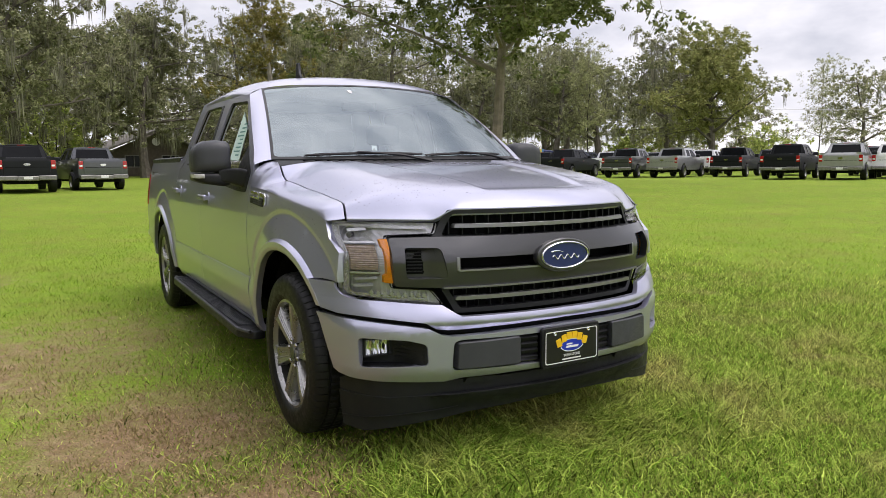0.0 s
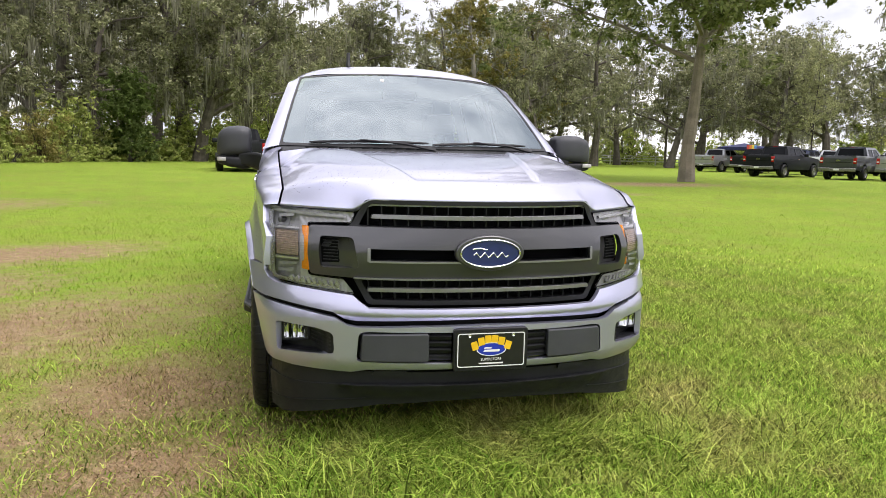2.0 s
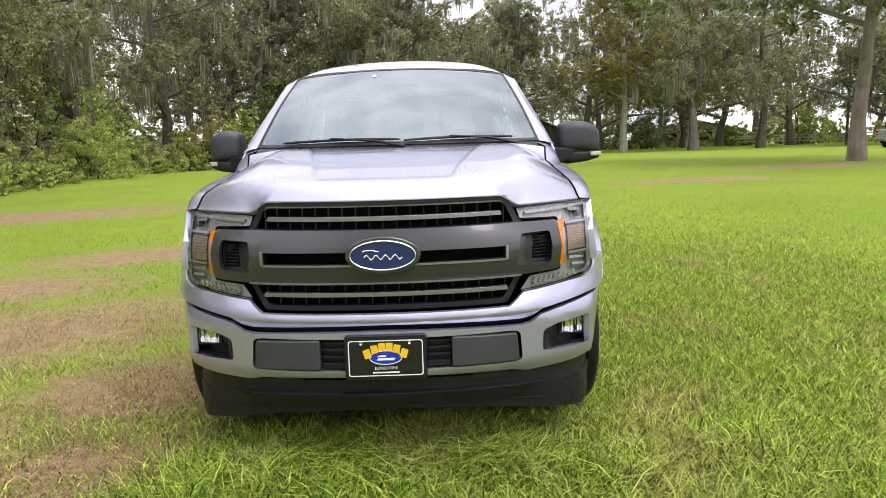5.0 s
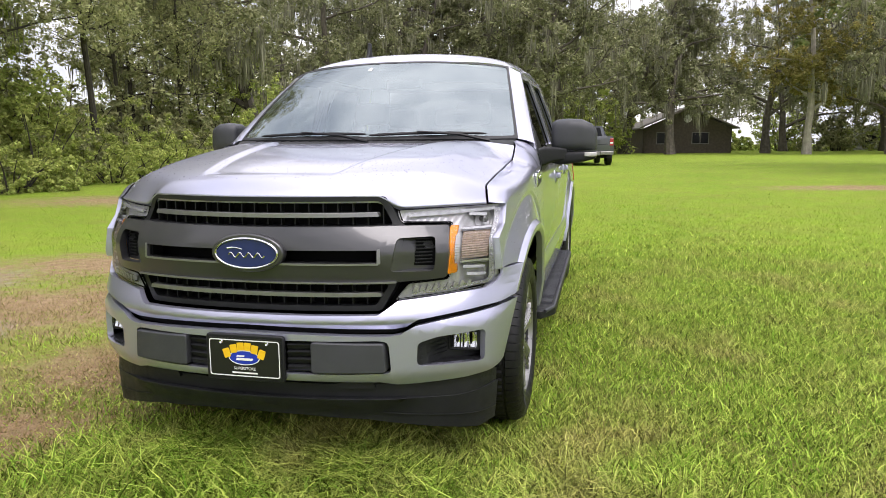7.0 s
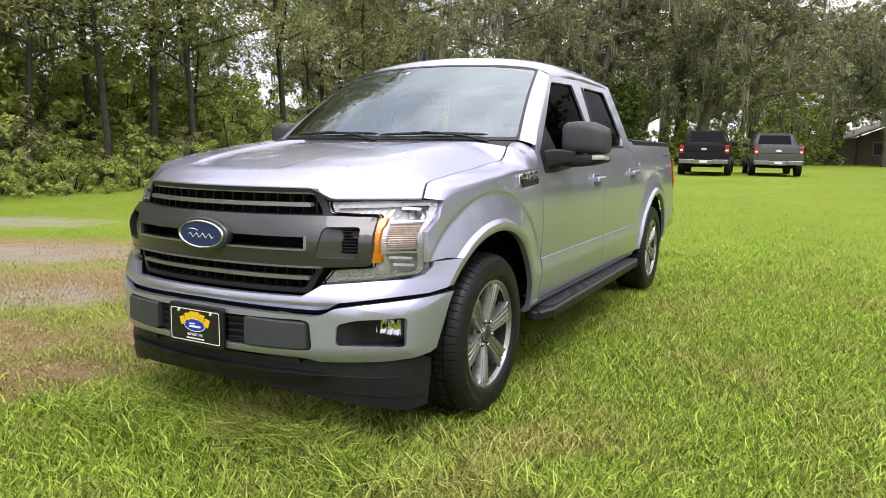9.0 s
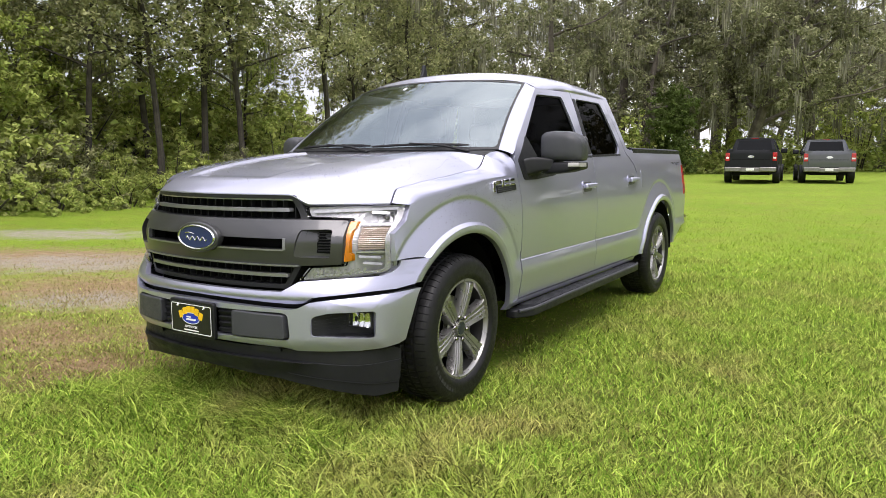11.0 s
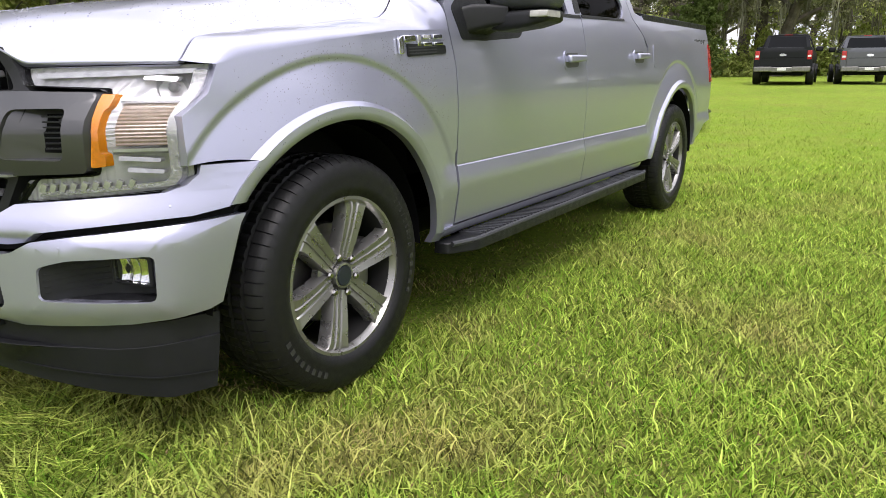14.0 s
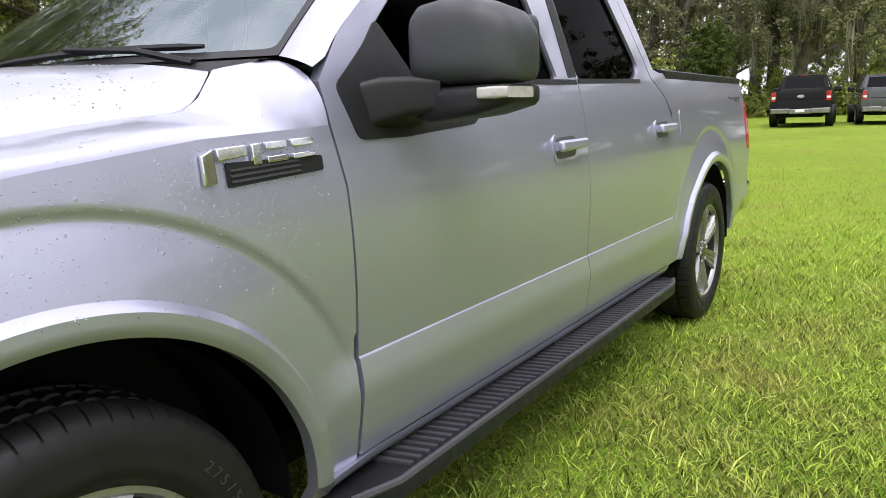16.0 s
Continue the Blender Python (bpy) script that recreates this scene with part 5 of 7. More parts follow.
def build_interior(truck):
    """Dashboard, steering wheel, seats and trim, dim behind the glass."""
    inside = thing_part("cabin_interior", truck)
    dash = skin([(-.72, 0), (.72, 0), (.72, 1), (-.72, 1)], lambda x, t: (x, .62 + .10 * (x / .7) ** 2 + .34 * t, 1.255 + .06 * math.sin(math.pi * (t * .8 + .1)) - .16 * smooth(.75, 1, t)), (.1, .1), flange=(0, 0, -.35))
    part("dashboard", dash, CLOTH, inside, bevel=.01)
    v, f = [], []
    n, k2 = 32, 8
    for i in range(n):
        a = 2 * math.pi * i / n
        for j in range(k2):
            b = 2 * math.pi * j / k2
            r = .185 + .016 * math.cos(b)
            v.append((.38 + r * math.cos(a), 1.03 + .016 * math.sin(b) + .06 * math.sin(a), 1.20 + r * math.sin(a) * .93))
    for i in range(n):
        for j in range(k2):
            f.append((i * k2 + j, ((i + 1) % n) * k2 + j, ((i + 1) % n) * k2 + (j + 1) % k2, i * k2 + (j + 1) % k2))
    put("steering_wheel", mesh_of("steering_wheel", v, f, BLACK_PLASTIC), inside)
    for x, y in ((-.38, 1.50), (.38, 1.50), (-.40, 2.42), (0, 2.42), (.40, 2.42)):
        w = .25 if y < 2 else .20
        seat = thing_part("seat", inside)
        part("cushion", boxes(((x - w, y - .38, .80), (x + w, y + .12, .98))), CLOTH, seat, bevel=.05)
        bm = prism(corner_round([(-w, .92), (w, .92), (w * .85, 1.42), (-w * .85, 1.42)], .08), lambda a, b, d: (x + a, y + .10 + d + .22 * (b - .92), b), -.06, .07)
        part("backrest", bm, CLOTH, seat, bevel=.03)
        bm = prism(corner_round([(-.13, 1.46), (.13, 1.46), (.12, 1.62), (-.12, 1.62)], .05), lambda a, b, d: (x + a, y + .22 + d + .1 * (b - 1.46), b), -.05, .05)
        part("headrest", bm, CLOTH, seat, bevel=.02)
        for dx in (-.05, .05):
            tube_part("headrest_post", [(x + dx, y + .21, 1.40), (x + dx, y + .22, 1.48)], .007, CHROME, seat, 6)
    part("cabin_floor", boxes(((-.84, .50, .66), (.84, 2.86, .72)), ((-.84, .50, .72), (.84, .54, 1.24))), DARK, inside)
    part("headliner", skin([(-.66, 1.26), (.66, 1.26), (.66, 2.64), (-.66, 2.64)], lambda x, y: (x, y, 1.78 + .06 * (1 - (x / .66) ** 2)), .15), CLOTH, inside)
    for s in (1, -1):
        part("door_trim", skin([(.66, .72), (2.84, .72), (2.84, 1.28), (1.35, 1.27), (1.25, 1.19), (.66, 1.19)], lambda y, z: (s * (side_x(1.3, z) - .075), y, z), .3), CLOTH, inside)
    # price sheet inside the passenger's window
    sheet = skin([(1.06, 1.345), (1.305, 1.350), (1.300, 1.655), (1.085, 1.540)], lambda y, z: (-(side_x(y, z) - .0135), y, z), .1)
    sheet = part("price_sheet", sheet, PAPER, truck, "pale green price sheet inside the window")
    for k in range(9):
        z = 1.375 + .024 * k
        y1 = 1.19 + .09 * ((k * 7) % 4) / 4
        part("print_bar", skin([(1.11, z), (y1, z + .001), (y1, z + .010), (1.11, z + .009)], lambda y, b: (-(side_x(y, b) - .0120), y, b), .2), INK, sheet)


MARK = mesh_of("sidewall_mark", *box_data((0, -.010, -.009), (.0012, .009, .008)), MARKING, smooth=False)
def rain_drops(truck):
    """Small domes of water standing on bonnet, fenders, doors and mirror caps."""
    rng = np.random.default_rng(21)
    verts, faces = [], []

    def drop(p, nrm, r):
        nrm = nrm.normalized()
        a = nrm.cross((0, 0, 1) if abs(nrm.z) < .9 else (1, 0, 0)).normalized()
        b = nrm.cross(a)
        k = len(verts)
        for ring, (q, h) in enumerate(((1.0, 0), (.75, .42))):
            for i in range(6):
                t = i * math.pi / 3
                verts.append(p + (a * math.cos(t) + b * math.sin(t)) * r * q + nrm * r * h)
        verts.append(p + nrm * r * .62)
        for i in range(6):
            j = (i + 1) % 6
            faces.append((k + i, k + j, k + 6 + j, k + 6 + i))
            faces.append((k + 6 + i, k + 6 + j, k + 12))
    for _ in range(4600):
        u, v = rng.uniform(-.97, .97), rng.uniform(.05, .97)
        p = Vector(bonnet_at(u, v))
        if noise.noise(p * 2.6) + rng.normal(0, .25) < 0:
            continue
        n = (Vector(bonnet_at(u + .01, v)) - p).cross(Vector(bonnet_at(u, v + .01)) - p)
        drop(p, n, rng.choice([.0010, .0014, .0019, .0025], p=[.4, .3, .2, .1]))
    for _ in range(2400):
        s = 1 if rng.random() < .75 else -1
        y, z = rng.uniform(-.42, .60), 1.20 - abs(rng.normal(0, .16))
        if math.hypot(y, z - HUB_Z) < .53 or z < .55 or z > float(np.interp(y, [-.405, -.25, 0, .30, .625], [1.060, 1.100, 1.140, 1.175, 1.190])) - .005 or y < -.40:
            continue
        if noise.noise((y * 4, z * 4, s)) * .6 + rng.normal(0, .3) < -.1:
            continue
        x = side_x(y, z)
        n = Vector((1, -(side_x(y + .01, z) - x) / .01, -(side_x(y, z + .01) - x) / .01))
        drop(Vector((s * x, y, z)), Vector((s * n.x, n.y, n.z)), rng.choice([.0011, .0015, .0020], p=[.5, .35, .15]))
    tagged(put("rain_film", mesh_of("rain_film", verts, faces, DROPLET), truck, "small clear rain drops"), kind="stuff")


truck = build_pickup()
build_front(truck)
for s in (1, -1):
    build_mirror(truck, s)
    build_step(truck, s)
build_interior(truck)
rain_drops(truck)
wheel = build_wheel()
wheel.parent = truck
wheel.matrix_local = pose(.958, AXLE_F, HUB_Z)
for s, y in ((1, AXLE_R), (-1, AXLE_F), (-1, AXLE_R)):
    o = copy_thing(wheel, Matrix.Identity(4))
    o.matrix_local = pose(s * .958, y, HUB_Z, 20 if y else 0, 0, 0 if s > 0 else 180)


# ---------------------------------------------------------------- ground
def ground_sheet():
    xs = np.unique(np.concatenate([np.linspace(-12, 14, 66), np.geomspace(14, 900, 26), -np.geomspace(12, 900, 26)]))
    ys = np.unique(np.concatenate([np.linspace(-14, 36, 90), np.geomspace(36, 900, 22), -np.geomspace(14, 900, 24)]))
    verts = [(x, y, lay_of_land(x, y) + 0.012 * noise.noise((x * .7, y * .7, 0)) - 0.012) for y in ys for x in xs]
    n = len(xs)
    faces = [(j * n + i, j * n + i + 1, (j + 1) * n + i + 1, (j + 1) * n + i) for j in range(len(ys) - 1) for i in range(n - 1)]
    return verts, faces


def ground_material():
    m = bpy.data.materials.new("mown_field")
    m.use_nodes = True
    n, l = m.node_tree.nodes, m.node_tree.links
    b = n["Principled BSDF"]
    b.inputs["Roughness"].default_value, b.inputs["Specular IOR Level"].default_value = 0.95, 0.1
    co = n.new("ShaderNodeTexCoord")

    def nz(scale, detail=5, rough=0.55):
        t = n.new("ShaderNodeTexNoise")
        t.inputs["Scale"].default_value, t.inputs["Detail"].default_value, t.inputs["Roughness"].default_value = scale, detail, rough
        l.new(co.outputs["Object"], t.inputs["Vector"])
        return t.outputs["Fac"]

    def rng(src, a, b_, c=0.0, d=1.0):
        r = n.new("ShaderNodeMapRange")
        for k, v in zip((1, 2, 3, 4), (a, b_, c, d)):
            r.inputs[k].default_value = v
        l.new(src, r.inputs[0])
        return r.outputs[0]

    def mix(fac, a, b_):
        k = n.new("ShaderNodeMix")
        k.data_type = "RGBA"
        l.new(fac, k.inputs[0])
        for slot, v in ((6, a), (7, b_)):
            if isinstance(v, tuple):
                k.inputs[slot].default_value = (*v, 1)
            else:
                l.new(v, k.inputs[slot])
        return k.outputs[2]

    def math_(op, a, b_):
        k = n.new("ShaderNodeMath")
        k.operation, k.use_clamp = op, op != "ADD"
        for slot, v in ((0, a), (1, b_)):
            if isinstance(v, (int, float)):
                k.inputs[slot].default_value = v
            else:
                l.new(v, k.inputs[slot])
        return k.outputs[0]

    def spot(cx, cy, rx, ry, turn=0.0):
        """One inside an oval on the ground, falling off to nought."""
        mp = n.new("ShaderNodeMapping")
        mp.vector_type = "TEXTURE"
        mp.inputs["Location"].default_value, mp.inputs["Rotation"].default_value, mp.inputs["Scale"].default_value = (cx, cy, 0), (0, 0, radians(turn)), (rx, ry, 1000)
        l.new(co.outputs["Object"], mp.inputs["Vector"])
        ln = n.new("ShaderNodeVectorMath")
        ln.operation = "LENGTH"
        l.new(mp.outputs["Vector"], ln.inputs[0])
        return rng(ln.outputs["Value"], 1.15, 0.25)
    green = mix(rng(nz(.35), .35, .65), (0.165, 0.300, 0.018), (0.235, 0.365, 0.030))
    green = mix(rng(nz(.9, 7, .68), .47, .66, 0, .55), green, (0.230, 0.250, 0.050))
    green = mix(rng(nz(3.2), .40, .70, 0, .6), green, (0.190, 0.230, 0.032))
    green = mix(rng(nz(60, 3), .45, .70, 0, .45), green, (0.400, 0.380, 0.090))
    # fine specks and two ovals: dark soil and the blades' shade put into colour
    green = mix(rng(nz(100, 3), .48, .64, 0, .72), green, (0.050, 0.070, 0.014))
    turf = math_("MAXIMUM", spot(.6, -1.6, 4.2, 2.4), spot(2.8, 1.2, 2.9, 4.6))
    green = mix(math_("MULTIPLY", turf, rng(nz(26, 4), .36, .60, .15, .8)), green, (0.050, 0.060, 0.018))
    bare = mix(rng(nz(9), .4, .65), (0.270, 0.185, 0.100), (0.370, 0.268, 0.155))
    bare = mix(rng(nz(120, 2), .5, .7), bare, (0.135, 0.098, 0.056))
    worn = None
    for c in WORN:
        sp = spot(*c)
        worn = sp if worn is None else math_("MAXIMUM", worn, sp)
    patchy = rng(math_("ADD", math_("MULTIPLY", worn, .42), nz(4.2, 9, .75)), .56, .90)
    scatter = rng(nz(.9, 6, .7), .66, .80, 0, .55)
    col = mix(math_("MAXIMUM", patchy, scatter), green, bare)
    sand = None
    for c in SANDY:
        sp = spot(*c)
        sand = sp if sand is None else math_("MAXIMUM", sand, sp)
    sandy = rng(math_("ADD", math_("MULTIPLY", sand, .58), nz(2.4, 9, .78)), .80, 1.16)
    col = mix(sandy, col, mix(rng(nz(40, 3), .4, .7), (0.36, 0.325, 0.270), (0.23, 0.195, 0.150)))
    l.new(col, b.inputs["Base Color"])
    u = n.new("ShaderNodeBump")
    u.inputs["Strength"].default_value, u.inputs["Distance"].default_value = 0.7, 0.04
    l.new(nz(45, 4), u.inputs["Height"])
    l.new(u.outputs["Normal"], b.inputs["Normal"])
    return m


WORN = [(-1.55, .30, .85, 1.0, 0), (-2.6, -1.6, 1.5, .9, 30), (-6.5, 2.0, 4.0, 1.5, 25), (-2.6, -.5, 1.3, .8, 10), (-1.35, -.75, .85, .60, 20), (-3.4, 1.4, 3.4, 1.5, 38), (-4.2, 3.6, 1.7, 1.2, 20), (8.0, 17.0, 3.2, 1.2, 0), (-9, 12, 5, 2, 20), (14, 22, 4, 2, 0), (-3.8, 5.8, 1.9, 1.2, 30), (2.6, -2.2, .8, .5, 0)]
SANDY = [(-9.6, 3.8, 3.2, 1.5, 20), (-5.9, 1.9, 2.7, 1.4, 25), (-3.5, .55, 1.3, .8, 25)]
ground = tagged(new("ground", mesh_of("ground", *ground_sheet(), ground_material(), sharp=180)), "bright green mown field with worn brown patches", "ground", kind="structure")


def oval_value(x, y, spots):
    best = np.zeros_like(x)
    for cx, cy, rx, ry, turn in spots:
        c, s = math.cos(radians(turn)), math.sin(radians(turn))
        u, v = ((x - cx) * c + (y - cy) * s) / rx, (-(x - cx) * s + (y - cy) * c) / ry
        best = np.maximum(best, np.clip((1.15 - np.hypot(u, v)) / .9, 0, 1))
    return best


def blade_mesh(name, rng, count, region, height, width, mat, thin_spots, bent=True):
    """Grass blades scattered over a region, bent or short and straight; sparser on worn spots."""
    x, y = rng.normal(region[0], region[2], count), rng.normal(region[1], region[3], count)
    clump = np.array([noise.noise((a * 2.2, b * 2.2, 3.0)) for a, b in zip(x, y)])
    keep = rng.random(count) > np.clip(thin_spots(x, y) * 0.84 - 0.35 * clump, 0, .97)
    x, y, clump = x[keep], y[keep], clump[keep]
    n = len(x)
    h = height * rng.uniform(.4, 1.2, n) * (1 + .7 * clump) * (1 - .55 * thin_spots(x, y))
    w = width * rng.uniform(.7, 1.3, n)
    a, lean, la = rng.uniform(0, 2 * np.pi, n), rng.uniform(.5, 2.0, n) * h, rng.uniform(0, 2 * np.pi, n)
    z0 = np.array([lay_of_land(p, q) for p, q in zip(x, y)]) - 0.012
    foot, across = np.stack([x, y, z0], 1), np.stack([np.cos(a) * w / 2, np.sin(a) * w / 2, 0 * a], 1)
    if not bent:
        tip = foot + np.stack([np.cos(la) * lean * .6, np.sin(la) * lean * .6, h], 1)
        return polygons_mesh(name, np.stack([foot - across, foot + across, tip], 1), mat)
    mid = foot + np.stack([np.cos(la) * lean * .35, np.sin(la) * lean * .35, h * .62], 1)
    tip = foot + np.stack([np.cos(la) * lean, np.sin(la) * lean, h * .92], 1)
    return polygons_mesh(name, np.stack([foot - across, foot + across, mid + across * .8, mid - across * .8, tip], 1), mat, [(0, 1, 2, 3), (3, 2, 4)])


GRASS = foliage("grass_blades", (0.130, 0.265, 0.022), (0.520, 0.600, 0.130), trans=0.42, vary=0.85, patches=((0.46, 0.38, 0.16), 0.9, 0.68))
GRASS_FAR = foliage("far_grass_blades", (0.175, 0.310, 0.024), (0.300, 0.410, 0.055), trans=0.5, vary=0.35, patches=((0.36, 0.33, 0.12), 1.1, 0.6))
DRY = foliage("dry_blades", (0.400, 0.320, 0.150), (0.240, 0.210, 0.080), trans=0.3, vary=0.3)
grng = np.random.default_rng(5)
bald = lambda x, y: np.maximum(oval_value(x, y, WORN) * .95, oval_value(x, y, SANDY))
under = lambda x, y: np.maximum(bald(x, y), ((np.abs(x) < .8) & (y > -.3) & (y < 4.4)) * .85)
grass_sets = [("grass", 82000, (0.4, -1.5, 2.3, 1.1), .050, .0066, GRASS, under, True),
              ("grass", 68000, (2.6, 1.2, 1.5, 2.6), .048, .0066, GRASS, under, True),
              ("grass", 105000, (0.4, -1.5, 2.2, 1.1), .044, .0064, GRASS, under, False),
              ("grass", 95000, (2.6, 1.2, 1.5, 2.6), .042, .0064, GRASS, under, False),
              ("grass", 14000, (0.0, -0.84, .70, .15), .105, .0066, GRASS, under, True),
              ("grass", 90000, (1.0, 4.0, 5.5, 5.5), .040, .0090, GRASS_FAR, under, False)]
for nm, cnt, reg, hh, ww, mt, thin, bent in grass_sets:
    tagged(new(nm, blade_mesh(nm, grng, cnt, reg, hh, ww, mt, thin, bent)), "short bright green grass with a few dry blades", "grass", kind="stuff")
few = lambda x, y: np.clip(.58 - .6 * oval_value(x, y, WORN), 0, 1)
for cnt, reg in ((80000, (-1.2, -.3, 2.7, 1.9)), (60000, (2.2, -.9, 1.7, 1.6))):
    tagged(new("dry_grass", blade_mesh("dry_grass", grng, cnt, reg, .034, .0062, DRY, few, False)), "dry tan grass stalks lying in the turf", "grass", kind="stuff")



def litter(rng):
    """Small dead leaves and scraps lying on the worn turf."""
    pts = []
    for cx, cy, rx, ry, turn, n in [(*w, k) for w, k in zip(WORN, (4200, 2600, 2600, 2200, 3200, 3600))]:
        c, s = math.cos(radians(turn)), math.sin(radians(turn))
        u, v = rng.normal(0, .5, n) * rx, rng.normal(0, .5, n) * ry
        pts.append(np.stack([cx + u * c - v * s, cy + u * s + v * c], 1))
    pts.append(rng.normal((.5, -1.5), (2.2, 1.2), (1300, 2)))
    p = np.concatenate(pts)
    n = len(p)
    z = np.array([lay_of_land(a, b) for a, b in p]) + rng.uniform(.004, .020, n)
    a, size = rng.uniform(0, 2 * np.pi, n), rng.uniform(.004, .012, n)
    u = np.stack([np.cos(a), np.sin(a), rng.normal(0, .25, n)], 1) * size[:, None]
    w = np.stack([-np.sin(a), np.cos(a), rng.normal(0, .35, n)], 1) * (size * .30)[:, None]
    base = np.concatenate([p, z[:, None]], 1)
    verts = np.stack([base - u, base + w, base + u, base - w], 1).reshape(-1, 3)
    return mesh_of("leaf_litter", verts.tolist(), [(4 * i, 4 * i + 1, 4 * i + 2, 4 * i + 3) for i in range(n)], LITTER, smooth=False)


LITTER = foliage("dead_leaf_scraps", (0.150, 0.090, 0.048), (0.360, 0.250, 0.140), trans=0.1, vary=0.5)
tagged(new("leaf_litter", litter(np.random.default_rng(77))), "brown dead leaf scraps scattered on worn turf", "leaf litter", kind="stuff")


# ---------------------------------------------------------------- trees
def leaf_cloud(name, rng, centres, spread, count, size, mat, flat=.75, clumps=4, core=.14, pointed=False):
    """Leaf sprays in rounded clumps round the twigs: each leaf faces out of its clump and up, with coarser sprays in the clump's heart."""
    centres = np.asarray(centres)
    k = len(centres) * clumps
    subs = np.repeat(centres, clumps, axis=0) + rng.normal(0, 1, (k, 3)) * np.array([spread, spread, spread * flat])
    girth = spread * rng.uniform(.34, .78, k)
    inner = int(count * core)
    total = count + inner
    which = rng.integers(0, k, total)
    d = rng.normal(0, 1, (total, 3))
    d /= np.linalg.norm(d, axis=1)[:, None]
    r = girth[which] * rng.random(total) ** .42
    r[count:] *= .5
    p = subs[which] + d * r[:, None] * np.array([1, 1, .8])
    s = size * rng.uniform(.55, 1.4, total)
    s[count:] *= 1.25
    nrm = d * .9 + np.array([0, 0, .75]) + rng.normal(0, .55, (total, 3))
    nrm /= np.linalg.norm(nrm, axis=1)[:, None]
    u = np.cross(nrm, rng.normal(0, 1, (total, 3)))
    u /= np.linalg.norm(u, axis=1)[:, None] + 1e-9
    w = np.cross(nrm, u)
    u, w = u * s[:, None], w * s[:, None]
    if pointed:
        face = np.stack([p - u * .95, p - w * .42 - u * .1, p + u * .95, p + w * .42 - u * .1], 1)
    else:
        face = np.stack([p - u * .9, p + u, p + w * .84 + u * .1], 1)
    return polygons_mesh(name, face, mat)


def moss_strands(name, rng, tufts, strands, length, width):
    """Grey moss hanging in ragged tufts: narrow strands that taper to a tip, each tuft of its own length."""
    tufts = np.asarray(tufts)
    n = len(tufts) * strands
    which = np.repeat(np.arange(len(tufts)), strands)
    own = (length * rng.uniform(.35, 1.35, len(tufts)))[which] * rng.uniform(.35, 1.0, n)
    p = tufts[which] + rng.normal(0, 1, (n, 3)) * np.array([.12, .12, .16])
    a = rng.uniform(0, np.pi, n)
    u = np.stack([np.cos(a), np.sin(a), 0 * a], 1) * (width * rng.uniform(.6, 1.5, n))[:, None]
    v = np.stack([rng.normal(0, .05, n), rng.normal(0, .05, n), -np.ones(n)], 1) * own[:, None]
    return polygons_mesh(name, np.stack([p - u * .5, p + u * .5, p + u + v * .45, p + v], 1), MOSS)


def grow(rng, height, spread, bare, limbs, trunk_r, lean=.06, droop=0.0, twigs=4):
    """Trunk and limbs as one set of tapered tubes, and the points where the leaves gather."""
    verts, faces, ends = [], [], []

    def add(points, radii, n):
        v, f = tube(points, radii, n, cap=False)
        k = len(verts)
        verts.extend(v)
        faces.extend(tuple(i + k for i in q) for q in f)
    pts, p, d = [Vector((0, 0, -.15))], Vector((0, 0, 0)), Vector((rng.normal(0, lean), rng.normal(0, lean), 1))
    steps = 9
    for i in range(steps):
        p = p + d.normalized() * height * .86 / steps
        d += Vector((rng.normal(0, .07), rng.normal(0, .07), 0))
        pts.append(p.copy())
    radii = [trunk_r * (1.35 if i == 0 else 1.0) * (1 - .86 * i / steps) for i in range(steps + 1)]
    add(pts, radii, 9)
    ends.append(pts[-1])
    for k in range(limbs):
        t = bare + (1 - bare) * (k + rng.uniform(0, .8)) / limbs
        i = min(int(t * steps), steps - 1)
        start = pts[i].lerp(pts[i + 1], t * steps - i)
        a = rng.uniform(0, 2 * np.pi) if limbs < 4 else 2.4 * k + rng.uniform(-.5, .5)
        reach = spread * (1.05 - .55 * max(0, t - bare) / (1 - bare + .01)) * rng.uniform(.65, 1.1)
        rise = rng.uniform(.15, .75) * reach * (1 - droop)
        q, dirn = start.copy(), Vector((math.cos(a), math.sin(a), rise / max(reach, .1)))
        line = [q.copy()]
        for j in range(5):
            q = q + dirn * reach / 5 * .9
            dirn += Vector((rng.normal(0, .22), rng.normal(0, .22), rng.normal(.02, .14) - droop * .25))
            line.append(q.copy())
        r0 = radii[i] * .55
        add(line, [r0 * (1 - .82 * j / 5) for j in range(6)], 5)
        ends += line[2:]
        for _ in range(twigs):
            b = line[int(rng.integers(2, 6))]
            tip = b + Vector((rng.normal(0, 1), rng.normal(0, 1), rng.normal(.25, .5))) * spread * .26
            add([b, b.lerp(tip, .5) + Vector((0, 0, .1)), tip], [r0 * .28, r0 * .18, r0 * .06], 3)
            ends.append(tip)
    return verts, faces, [tuple(e) for e in ends]


